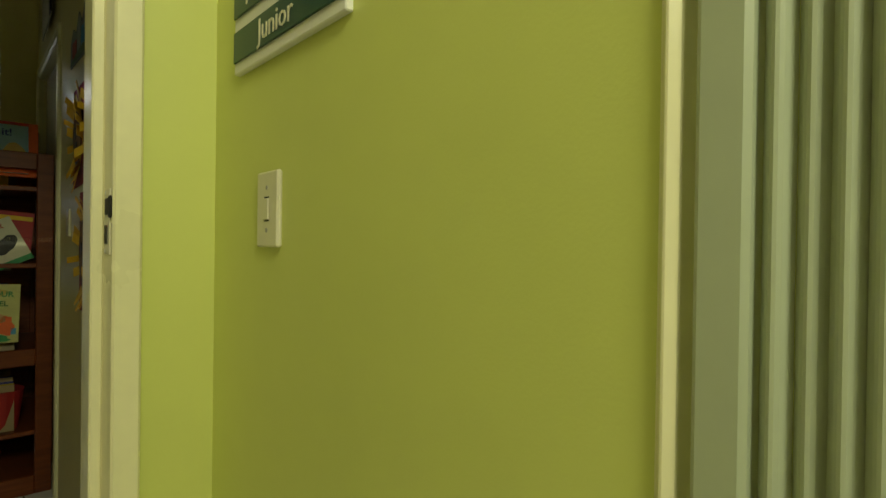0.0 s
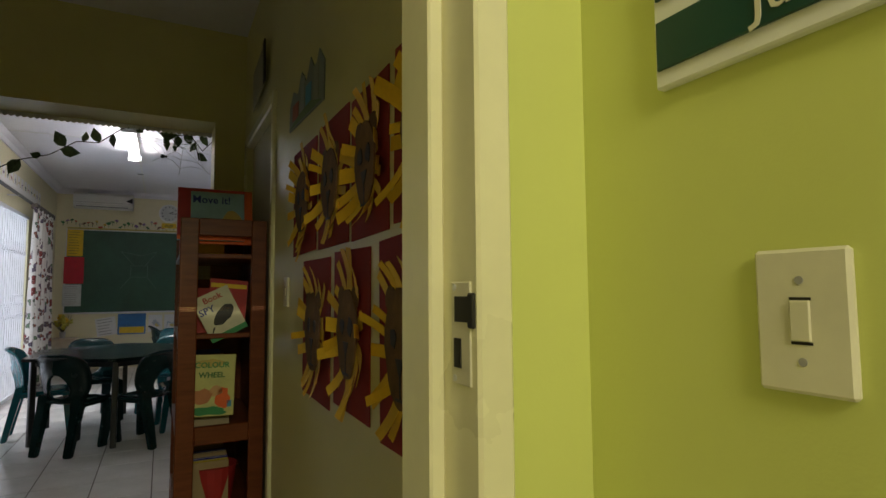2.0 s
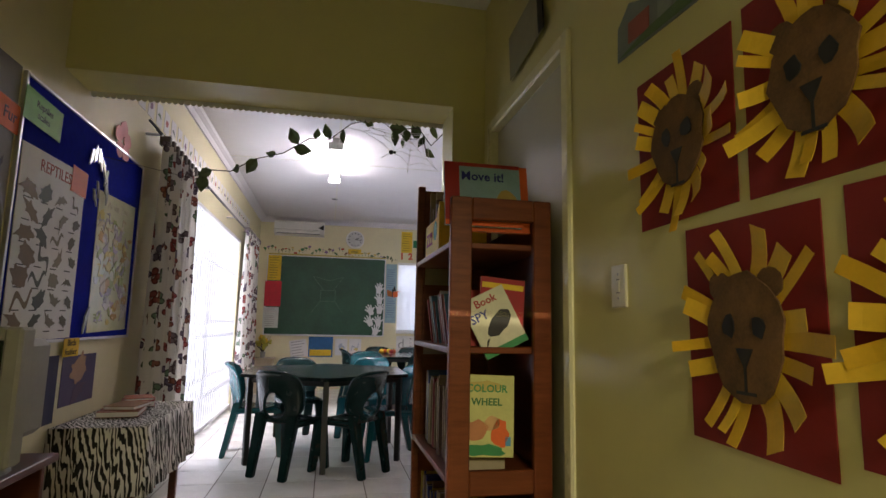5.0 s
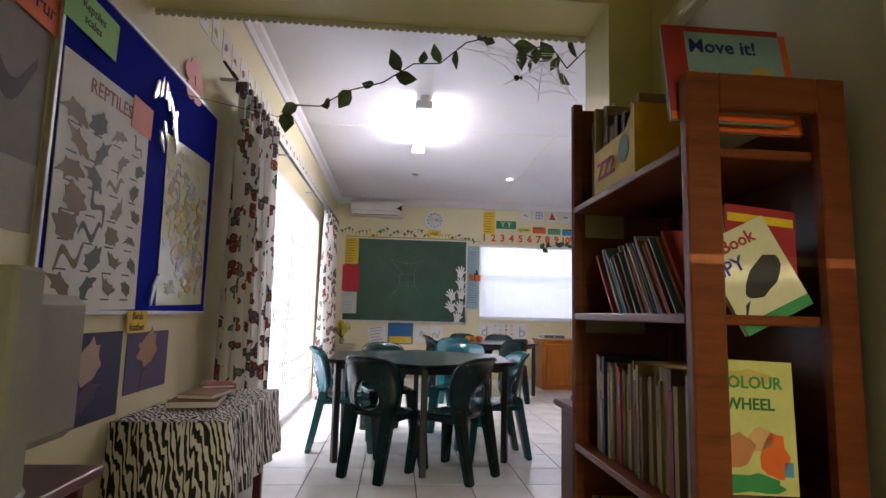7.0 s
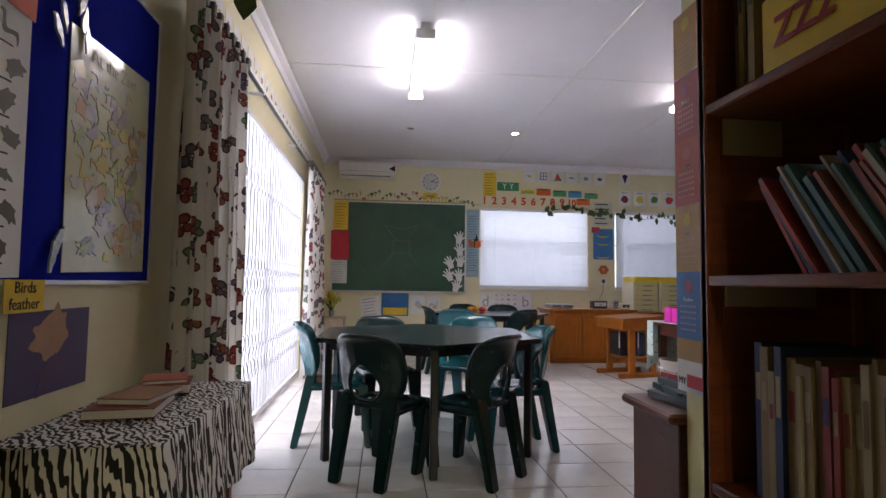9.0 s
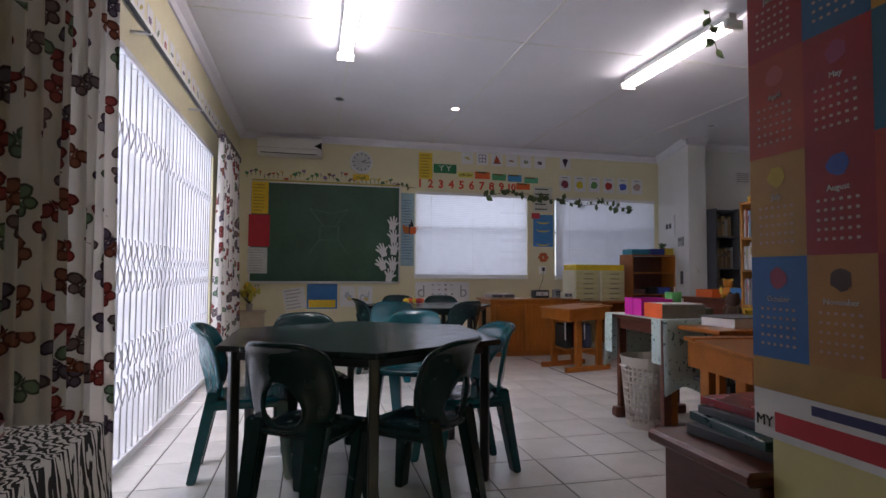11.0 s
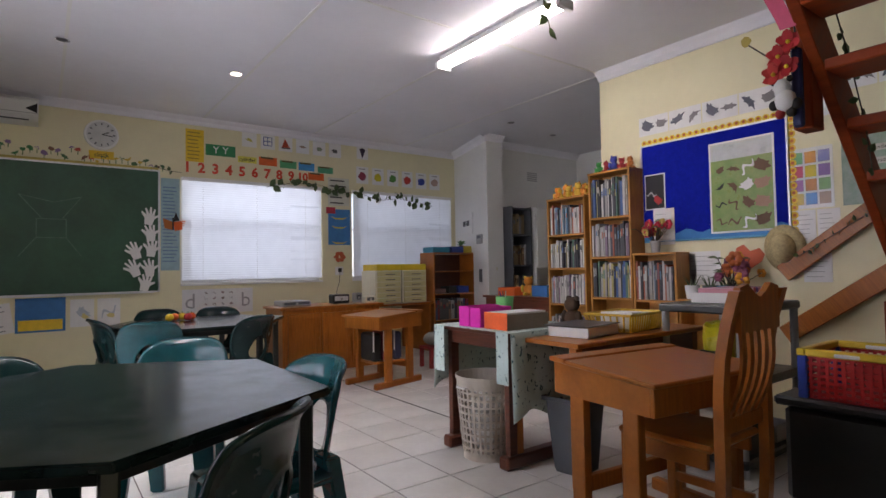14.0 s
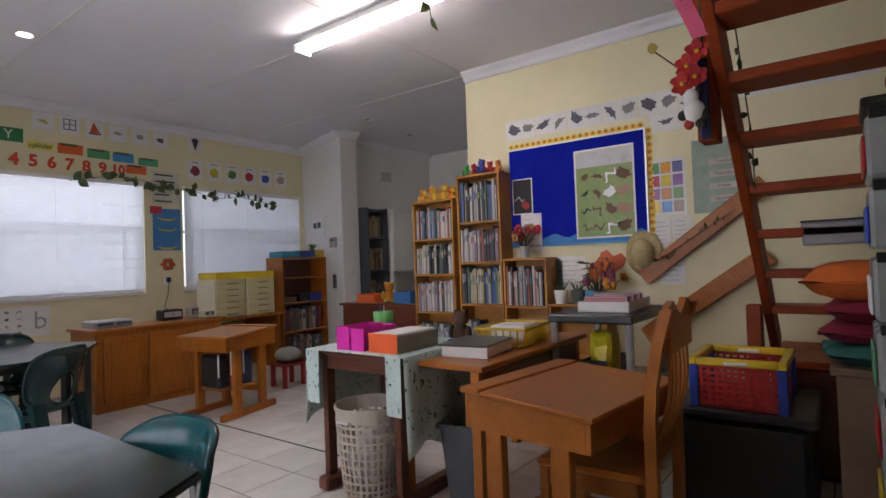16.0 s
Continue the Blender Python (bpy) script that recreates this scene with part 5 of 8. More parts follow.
part("spider", ball(ball(bmesh.new(), (0.5, 4.575, 2.2), 0.014), (0.52, 4.575, 2.2), 0.009), DARK, web)
vine("leaf_garland", "artificial ivy garland over the windows", [(2.45, FAR - 0.045, 2.28), (2.8, FAR - 0.045, 2.36), (3.2, FAR - 0.045, 2.36), (3.5, FAR - 0.03, 2.28), (3.8, FAR - 0.045, 2.3), (4.1, FAR - 0.045, 2.2), (4.5, FAR - 0.045, 2.25), (5.1, FAR - 0.045, 2.17)], 6, 0.095, 0.055)
vine("leaf_garland", "artificial ivy sprig hanging from the ceiling light", [(2.78, 7.0, 3.069), (2.78, 7.0, 2.95), (2.8, 6.98, 2.84), (2.84, 7.0, 2.78)], 7, 0.075, 0.035)
vine("leaf_garland", "short ivy sprig over the chart", [(1.15, FAR - 0.03, 2.42), (1.3, FAR - 0.03, 2.38), (1.42, FAR - 0.03, 2.38)], 8, 0.06, 0.07)

# ---- ceiling fittings ----


def tube_light(x, y0, y1, tube, turn=0):
    ob = thing("fluorescent_light", "lit bare fluorescent tube on a white batten", "ceiling light", pose(x, (y0 + y1) / 2, TOP, 0, 0, turn), "fluorescent lights")
    h = (y1 - y0) / 2
    slab("batten", (-0.035, -h, -0.05), (0.035, h, -0.001), WHITE, ob)
    # added tray that holds tube light off the ceiling just above
    bm = prism(bmesh.new(), [(-0.055, -0.06), (-0.048, -0.05), (0.048, -0.05), (0.055, -0.06), (0.045, -0.057), (-0.045, -0.057)], -h, h, Matrix(((1, 0, 0, 0), (0, 0, -1, 0), (0, 1, 0, 0), (0, 0, 0, 1))))
    part("reflector", bm, WHITE, ob)
    for s in (-1, 1):
        slab("lamp_holder", (-0.075, s * h - 0.02, -0.13), (0.075, s * h + 0.02, -0.06), WHITE, ob, 0.006)
    for dx in (-0.03, 0.03):
        part("tube", rod(bmesh.new(), (dx, -h + 0.02, -0.095), (dx, h - 0.02, -0.095), 0.018, n=12), tube, ob, smooth=True)


tube_light(0.17, 6.94, 8.34, TUBE)
tube_light(2.96, 6.97, 8.38, DIMTUBE)
for x, y, lit in ((1.553, 9.82, 1), (0.185, 9.8, 0), (5.02, 9.67, 0), (6.0, 9.83, 0)):
    ob = thing("downlight", "small round recessed downlight", "ceiling light", Matrix.Translation((x, y, TOP)), "downlights")
    bm = bmesh.new()
    bmesh.ops.create_cone(bm, segments=24, radius1=0.055, radius2=0.05, depth=0.012, cap_ends=False, matrix=Matrix.Translation((0, 0, -0.006)))
    part("ring", bm, ALU, ob)
    part("bulb", rod(bmesh.new(), (0, 0, -0.008), (0, 0, -0.002), 0.04, n=20), mat("lit_bulb", (1, 1, 1), glow=(1, 0.9, 0.75, 14)) if lit else DARKG, ob)

# ---- tables and plastic chairs ----


def hex_table(cx, cy, rx, ry, h, group, label, turn=0):
    ob = thing("classroom_table", label, "table", Matrix.Translation((cx, cy, 0)), group)
    pts = [(rx * math.cos(radians(a)), ry * math.sin(radians(a))) for a in range(-90 + turn, 270 + turn, 60)]
    bm = prism(bmesh.new(), pts, h - 0.028, h)
    bmesh.ops.bevel(bm, geom=list(bm.edges), offset=0.006, segments=2, affect="EDGES")
    part("tabletop", bm, TABLET, ob)
    inner = [(x * 0.89, y * 0.89) for x, y in pts]
    for (x0, y0), (x1, y1) in zip(inner, inner[1:] + inner[:1]):
        d = Vector((x1 - x0, y1 - y0))
        m = Matrix.Translation((x0, y0, 0)) @ Matrix.Rotation(math.atan2(d.y, d.x), 4, "Z")
        part("apron", box(bmesh.new(), (0.02, -0.01, h - 0.075), (d.length - 0.02, 0.01, h - 0.029), 0.002), BLACK, ob, m=m)
    for x, y in inner:
        part("leg", box(bmesh.new(), (-0.023, -0.023, 0), (0.023, 0.023, h - 0.029), 0.006), BLACK, ob, m=Matrix.Translation((x, y, 0)) @ Matrix.Rotation(math.atan2(y, x), 4, "Z"))


def chair_mesh(material, label, group):
    """A moulded plastic chair that faces +y: dished seat, arched back with an oval hole, four splayed legs."""
    ob = thing("plastic_chair", label, "chair", None, group)
    bm, rows = bmesh.new(), []
    for j in range(11):
        v = j / 10
        row = []
        for i in range(13):
            u = i / 12 * 2 - 1
            w = 0.2 + 0.015 * math.sin(v * math.pi)
            edge = max(abs(u) ** 6, 0)
            z = 0.435 - 0.022 * (1 - u * u) * math.sin(v * math.pi * 0.9 + 0.3) - 0.02 * edge - 0.03 * max(0, v - 0.85) / 0.15
            row.append(bm.verts.new((u * w * (1 - 0.1 * max(0, v - 0.8) / 0.2 * abs(u)), -0.2 + 0.41 * v, z)))
        rows.append(row)
    for r0, r1 in zip(rows, rows[1:]):
        for i in range(12):
            bm.faces.new((r0[i], r0[i + 1], r1[i + 1], r1[i]))
    s = part("seat", bm, material, ob, smooth=True)
    so = s.modifiers.new("thick", "SOLIDIFY")
    so.thickness = 0.022
    # barrel back: solid rounded top, a tall egg-shaped hole that reaches down to the seat
    bm, n = bmesh.new(), 48
    rings = []
    for k, t in enumerate((0.0, 0.12, 0.4, 0.7, 0.92, 1.0)):
        ring = []
        for i in range(n):
            a = 2 * math.pi * i / n
            c, sn = math.cos(a), math.sin(a)
            sg = 1 if c >= 0 else -1
            ox = 0.228 * abs(c) ** 0.5 * sg * (1 - 0.14 * max(0, -sn))
            oz = 0.6 + (0.212 if sn > 0 else 0.2) * (abs(sn) ** 0.66) * (1 if sn >= 0 else -1)
            ix = 0.09 * abs(c) ** 0.8 * sg * (1 - 0.3 * max(0, sn))
            iz = 0.53 + (0.105 if sn > 0 else 0.08) * (abs(sn) ** 0.9) * (1 if sn >= 0 else -1)
            x, z = ix + (ox - ix) * t, iz + (oz - iz) * t
            y = -0.185 - 0.2 * (z - 0.42) + 1.9 * x * x - 0.012 * (t in (0.0, 1.0)) - 0.03 * max(0, (z - 0.76) / 0.06)
            ring.append(bm.verts.new((x, y, z)))
        rings.append(ring)
    for r0, r1 in zip(rings, rings[1:]):
        for i in range(n):
            bm.faces.new((r0[i], r0[(i + 1) % n], r1[(i + 1) % n], r1[i]))
    b = part("backrest", bm, material, ob, smooth=True)
    so = b.modifiers.new("thick", "SOLIDIFY")
    so.thickness = 0.02
    for sx in (-1, 1):
        for y0, y1, z, x0, x1 in ((-0.165, -0.265, 0.47, 0.155, 0.15), (0.175, 0.22, 0.41, 0.17, 0.2)):
            lg = bmesh.new()
            bmesh.ops.create_cube(lg, size=1)
            for v in lg.verts:
                t = 0.5 - v.co.z
                w = 0.098 - 0.03 * t
                v.co = Vector((sx * (x0 + (x1 - x0) * t) + v.co.x * w, y0 + (y1 - y0) * t + v.co.y * (0.06 - 0.014 * t), z * (1 - t)))
            bmesh.ops.bevel(lg, geom=list(lg.edges), offset=0.008, segments=2, affect="EDGES")
            part("leg", lg, material, ob)
    for sx in (-1, 1):
        part("side_rail", box(bmesh.new(), (sx * 0.185 - 0.012, -0.17, 0.375), (sx * 0.185 + 0.012, 0.17, 0.412), 0.005), material, ob)
    return ob


hex_table(0.19, 6.74, 0.82, 0.82, 0.747, "classroom tables", "dark hexagonal classroom table with slim legs")
hex_table(1.22, 9.8, 0.78, 0.78, 0.73, "classroom tables", "dark classroom table with toy fruit on top", 30)
dark = chair_mesh(DGREEN, "dark green moulded plastic chair at the table", "plastic chairs")
teal = chair_mesh(TEAL, "glossy teal moulded plastic chair at the table", "plastic chairs")
dark.matrix_world = pose(-0.08, 6.14, 0, 0, 0, -34)
for x, y, r in ((0.4, 6.1, 46), (-0.08, 7.3, 195), (1.4, 9.25, 30), (1.0, 10.3, 182), (1.5, 10.2, 172), (0.66, 9.75, -82)):
    copy_thing(dark, pose(x, y, 0, 0, 0, r))
teal.matrix_world = pose(0.75, 6.58, 0, 0, 0, 97)
for x, y, r in ((0.6, 7.5, 155), (0.75, 9.3, -8), (-0.42, 6.82, -86)):
    copy_thing(teal, pose(x, y, 0, 0, 0, r))
for i, (x, y, c) in enumerate(((1.05, 10.0, ORANGE), (1.12, 10.02, YEL), (1.19, 9.98, ORANGE), (1.0, 9.95, YEL), (1.15, 9.93, RED))):
    ob = thing("toy_fruit", "small round toy fruit on the table", "toy", None, "toy fruit")
    part("body", ball(bmesh.new(), (x, y, 0.731 + 0.035), 0.038, (1, 1, 0.9)), c, ob, smooth=True)
    part("stalk", rod(bmesh.new(), (x, y, 0.796), (x, y, 0.811), 0.004), GREEN, ob)

# ---- calendar and low cabinet at the opening ----
cal = thing("wall_calendar", "coloured year calendar poster on the pier", "calendar", frame_wall("right", 0.79) @ Matrix.Translation((-4.5, 0, 0.002)))
slab("sheet", (0.0, 0.78, 0), (0.37, 1.92, 0.002), PAPER, cal, 0)
hues = [[(0.32, 0.014, 0.016), (0.02, 0.12, 0.25), (0.45, 0.25, 0.03)], [(0.4, 0.045, 0.012), (0.32, 0.014, 0.016), (0.02, 0.13, 0.2)], [(0.42, 0.22, 0.04), (0.3, 0.014, 0.016), (0.38, 0.035, 0.012)], [(0.02, 0.13, 0.38), (0.42, 0.2, 0.04), (0.32, 0.014, 0.016)]]
names = [["January", "February", "March"], ["April", "May", "June"], ["July", "August", "September"], ["October", "November", "December"]]
fruit = [(0.5, 0.35, 0.02), (0.05, 0.1, 0.4), (0.3, 0.04, 0.1), (0.08, 0.04, 0.03), (0.5, 0.1, 0.08), (0.35, 0.05, 0.12)]
for r in range(5):
    for c in range(3):
        x0, x1, z1 = 0.128 * c, min(0.37, 0.128 * (c + 1)), 1.922 - 0.197 * r
        if r == 0:
            rr = 0
            z0, z1 = 1.725, 1.92
        else:
            rr = r - 1
            z0, z1 = 1.722 - 0.197 * r + 0.0, 1.722 - 0.197 * (r - 1)
        col = tint(*hues[rr if r else 2][c])
        part("month_block", box(bmesh.new(), (x0, z0, 0.002), (x1, z1, 0.0026)), col, cal)
        if x1 - x0 > 0.1:
            if r:
                words(names[rr][c], 0.015, PAPER, cal, Matrix.Translation(((x0 + x1) / 2, z0 + 0.115, 0.0036)), "month_name")
            part("fruit_picture", prism(bmesh.new(), [(u + (x0 + x1) / 2, v + z0 + 0.155) for u, v in blob(0.02, 0.02, 12, 0.15, r * 3 + c)], 0.0026, 0.0032), tint(*fruit[(r * 2 + c) % 6]), cal)
            for k in range(5):
                for d in range(6):
                    part("date_mark", prism(bmesh.new(), rect(x0 + 0.022 + 0.0145 * d, z0 + 0.093 - 0.017 * k, x0 + 0.028 + 0.0145 * d, z0 + 0.098 - 0.017 * k), 0.0026, 0.003), tint(0.5, 0.34, 0.28), cal)
part("lower_band", box(bmesh.new(), (0, 0.872, 0.002), (0.37, 0.934, 0.0026)), tint(0.42, 0.24, 0.05), cal)
part("logo_band", box(bmesh.new(), (0.05, 0.795, 0.002), (0.37, 0.832, 0.0026)), tint(0.5, 0.02, 0.03), cal)
part("logo_block", box(bmesh.new(), (0.13, 0.845, 0.002), (0.37, 0.862, 0.0026)), tint(0.03, 0.03, 0.12), cal)
words("MY", 0.03, DARK, cal, Matrix.Translation((0.026, 0.81, 0.0034)))

cab = thing("low_cabinet", "dark red-brown low wooden cabinet", "cabinet", Matrix.Translation((0.75, 4.47, 0)))
slab("body", (0.02, 0.0, 0.04), (0.66, 0.3, 0.68), OAKD, cab, 0.004)
slab("top", (-0.01, -0.005, 0.68), (0.69, 0.33, 0.71), OAKD, cab, 0.008)
slab("plinth", (0.04, 0.02, 0), (0.64, 0.28, 0.04), OAKD, cab)
for k in range(2):
    slab("drawer_front", (0.04, 0.3, 0.08 + 0.29 * k), (0.64, 0.314, 0.35 + 0.29 * k), OAKD, cab, 0.004)
    part("knob", ball(bmesh.new(), (0.34, 0.328, 0.22 + 0.29 * k), 0.015), ALU, cab, smooth=True)
for i, (x, y, w, d, h, c, r) in enumerate(((1.02, 4.62, 0.4, 0.27, 0.022, DARKG, 6), (1.02, 4.62, 0.38, 0.26, 0.02, tint(0.01, 0.06, 0.06, 0.3), -5), (1.04, 4.63, 0.36, 0.26, 0.018, DARKG, 4), (1.1, 4.64, 0.44, 0.28, 0.018, tint(0.32, 0.015, 0.02, 0.25), 5))):
    z = 0.712 + sum((0.0225, 0.0205, 0.0185)[:i])
    ob = thing("file_folder", "glossy plastic file folder lying in a stack", "folder", pose(x, y, z, 0, 0, r), "file folders")
    slab("cover", (-w / 2, -d / 2, 0), (w / 2, d / 2, 0.003), c, ob, 0.001)
    slab("cover", (-w / 2, -d / 2, h - 0.003), (w / 2, d / 2, h), c, ob, 0.001)
    slab("spine", (-w / 2 - 0.002, -d / 2, 0), (-w / 2, d / 2, h), c, ob, 0.0005)
    slab("paper_block", (-w / 2 + 0.004, -d / 2 + 0.006, 0.003), (w / 2 - 0.01, d / 2 - 0.006, h - 0.003), c if i < 3 else PAPER, ob, 0)

# ---- wooden desks and chair ----


def school_desk(m, label, w=0.72, d=0.56, h=0.75):
    """A lift-lid school desk: box with sloping lid, two trestle ends on floor runners. The sitter is at -y."""
    ob = thing("school_desk", label, "desk", m, "school desks")
    slab("ink_strip", (-w / 2 - 0.02, d / 2 - 0.09, h - 0.022), (w / 2 + 0.02, d / 2 + 0.01, h), PINE, ob, 0.004)
    part("lid", box(bmesh.new(), (-w / 2 - 0.02, -d / 2 - 0.02, 0), (w / 2 + 0.02, d / 2 - 0.093, 0.02), 0.005), PINE, ob, m=Matrix.Translation((0, 0, h - 0.022)) @ Matrix.Translation((0, d / 2, 0)) @ pose(0, 0, 0, 3, 0, 0) @ Matrix.Translation((0, -d / 2, 0)))
    slab("front_panel", (-w / 2, -d / 2, h - 0.165), (w / 2, -d / 2 + 0.02, h - 0.053), PINE, ob)
    slab("back_panel", (-w / 2, d / 2 - 0.02, h - 0.165), (w / 2, d / 2, h - 0.024), PINE, ob)
    for s in (-1, 1):
        x0 = s * w / 2 - 0.011 * (1 + s)
        part("side_panel", prism(bmesh.new(), [(-d / 2 + 0.02, h - 0.165), (d / 2 - 0.02, h - 0.165), (d / 2 - 0.02, h - 0.026), (-d / 2 + 0.02, h - 0.054)], x0, x0 + 0.022, Matrix(((0, 0, 1, 0), (1, 0, 0, 0), (0, 1, 0, 0), (0, 0, 0, 1)))), PINE, ob)
        for y in (-0.14, 0.16):
            slab("leg", (s * (w / 2 - 0.045) - 0.022, y - 0.04, 0.05), (s * (w / 2 - 0.045) + 0.022, y + 0.04, h - 0.165), PINE, ob, 0.004)
        slab("runner", (s * (w / 2 - 0.045) - 0.026, -d / 2 - 0.02, 0), (s * (w / 2 - 0.045) + 0.026, d / 2 + 0.02, 0.06), PINE, ob, 0.008)
    slab("box_floor", (-w / 2 + 0.022, -d / 2 + 0.02, h - 0.165), (w / 2 - 0.022, d / 2 - 0.02, h - 0.153), PINE, ob, 0)
    slab("stretcher", (-w / 2 + 0.07, 0.14, 0.16), (w / 2 - 0.07, 0.17, 0.23), PINE, ob)
    return ob


desk = school_desk(pose(2.3, 5.93, 0, 0, 0, -7), "varnished orange pine lift-lid school desk")
school_desk(pose(2.93, 9.46, 0, 0, 0, -77), "varnished pine school desk with bags below", 0.52, 0.6, 0.74)
for x, c in ((2.78, DARK), (2.9, tint(0.3, 0.06, 0.08)), (3.02, tint(0.05, 0.06, 0.12))):
    ob = thing("school_bag", "soft dark cloth bag stuffed on the desk rail", "bag", Matrix.Translation((x, 9.46, 0.245)), "bags in the desk")
    bm = box(bmesh.new(), (-0.05, -0.14, 0), (0.05, 0.14, 0.28), 0.02)
    part("body", bm, c, ob)
    part("strap", box(bmesh.new(), (-0.052, -0.145, 0.1), (-0.04, -0.135, 0.3), 0.002), PAPER, ob)
ob = thing("desk_shelf_board", "plain pine board under the school desk", "board")
slab("board", (2.74, 9.31, 0.22), (3.1, 9.61, 0.243), PINE, ob)
td = thing("teacher_desk", "dark varnished double desk covered with supplies", "desk")
slab("top", (2.28, 6.36, 0.735), (3.55, 6.93, 0.762), PINE, td, 0.005)
slab("front_panel", (2.32, 6.4, 0.5), (3.5, 6.42, 0.735), OAKD, td)
for x in (2.33, 3.47):
    for y in (6.42, 6.87):
        slab("leg", (x - 0.025, y - 0.025, 0), (x + 0.025, y + 0.025, 0.735), PINE, td)
seat = thing("wooden_chair", "orange varnished wooden chair with slatted curved back", "chair", pose(2.33, 5.8, 0, 0, 0, 1))
slab("seat", (-0.21, -0.2, 0.43), (0.21, 0.22, 0.46), PINE, seat, 0.012)
for s in (-1, 1):
    slab("front_leg", (s * 0.18 - 0.02, 0.17, 0), (s * 0.18 + 0.02, 0.21, 0.43), PINE, seat, 0.004)
    bm, prev = bmesh.new(), None
    rows = []
    for k in range(9):
        t = k / 8
        y, z = -0.2 - 0.11 * t * t - 0.02 * math.sin(t * 6), 0.0 + 1.06 * t
        rows.append([bm.verts.new((s * 0.19 + dx, y + dy, z)) for dx, dy in ((-0.024, -0.02), (0.024, -0.02), (0.024, 0.02), (-0.024, 0.02))])
    for r0, r1 in zip(rows, rows[1:]):
        for j in range(4):
            bm.faces.new((r0[j], r0[(j + 1) % 4], r1[(j + 1) % 4], r1[j]))
    bm.faces.new(rows[0])
    bm.faces.new(rows[-1])
    part("back_post", bm, PINE, seat)
    slab("side_rail", (s * 0.18 - 0.012, -0.17, 0.36), (s * 0.18 + 0.012, 0.18, 0.428), PINE, seat)
    slab("stretcher", (s * 0.18 - 0.012, -0.18, 0.14), (s * 0.18 + 0.012, 0.18, 0.18), PINE, seat)
crest = [(-0.17, 0.9), (0.17, 0.9), (0.17, 1.07), (0.1, 1.085), (0.05, 1.05), (0.0, 1.03), (-0.05, 1.05), (-0.1, 1.085), (-0.17, 1.07)]
part("crest_rail", prism(bmesh.new(), crest, -0.012, 0.012, Matrix.Translation((0, -0.295, 0)) @ Matrix(((1, 0, 0, 0), (0, 0, -1, 0), (0, 1, 0, 0), (0, 0, 0, 1)))), PINE, seat)
slab("lower_rail", (-0.166, -0.232, 0.5), (0.166, -0.21, 0.56), PINE, seat)
for i in range(5):
    x = -0.128 + 0.064 * i
    bm, rows = bmesh.new(), []
    for k in range(7):
        t = k / 6
        y, z = -0.22 - 0.068 * t - 0.03 * math.sin(t * math.pi), 0.555 + 0.35 * t
        rows.append([bm.verts.new((x + dx, y + dy, z)) for dx, dy in ((-0.017, -0.006), (0.017, -0.006), (0.017, 0.006), (-0.017, 0.006))])
    for r0, r1 in zip(rows, rows[1:]):
        for j in range(4):
            bm.faces.new((r0[j], r0[(j + 1) % 4], r1[(j + 1) % 4], r1[j]))
    part("back_slat", bm, PINE, seat)

# craft table with cloth, baskets and boxes
ct = thing("craft_table", "dark wooden trestle craft table", "table")
slab("top", (2.2, 6.78, 0.765), (2.82, 7.45, 0.79), OAKD, ct)
for y in (6.86, 7.4):
    slab("foot", (2.2, y - 0.04, 0), (2.82, y + 0.04, 0.075), OAKD, ct, 0.012)
    for x in (2.27, 2.74):
        slab("upright", (x - 0.03, y - 0.02, 0.075), (x + 0.03, y + 0.02, 0.765), OAKD, ct)
slab("rail", (2.24, 6.88, 0.68), (2.26, 7.38, 0.765), OAKD, ct)
cl = thing("sprigged_tablecloth", "pale aqua tablecloth with dark sprig print", "tablecloth")
slab("top_cloth", (2.17, 6.75, 0.792), (2.84, 7.47, 0.796), SPRIG, cl, 0.001)
for nm, y, w, drop in (("near_drop", 6.745, 0.66, 0.5), ("far_drop", 7.475, 0.66, 0.42)):
    bm, rows = bmesh.new(), []
    for k in range(6):
        t = k / 5
        rows.append([bm.verts.new((2.17 + w * i / 16, y + (0.014 * math.sin(i * 1.1) * t + 0.012 * t) * (-1 if y < 7 else 1), 0.794 - (drop - 0.06 * abs(math.sin(i * 0.45)) * t) * t)) for i in range(17)])
    for r0, r1 in zip(rows, rows[1:]):
        for i in range(16):
            bm.faces.new((r0[i], r0[i + 1], r1[i + 1], r1[i]))
    o = part(nm, bm, SPRIG, cl, smooth=True)
    o.modifiers.new("thick", "SOLIDIFY").thickness = 0.003
for y0, y1 in ((6.76, 6.86), (7.36, 7.46)):
    slab("corner_drop", (2.163, y0, 0.5), (2.167, y1, 0.794), SPRIG, cl, 0.001)


def tray(name, label, x, y, z, w, d, h, material, r=0, cat="box"):
    ob = thing(name, label, cat, pose(x, y, z, 0, 0, r))
    t = 0.004
    slab("base", (-w / 2, -d / 2, 0), (w / 2, d / 2, t), material, ob, 0)
    for a, b in (((-w / 2, -d / 2, t), (w / 2, -d / 2 + t, h)), ((-w / 2, d / 2 - t, t), (w / 2, d / 2, h)), ((-w / 2, -d / 2 + t, t), (-w / 2 + t, d / 2 - t, h)), ((w / 2 - t, -d / 2 + t, t), (w / 2, d / 2 - t, h))):
        slab("side", a, b, material, ob, 0.001)
    return ob


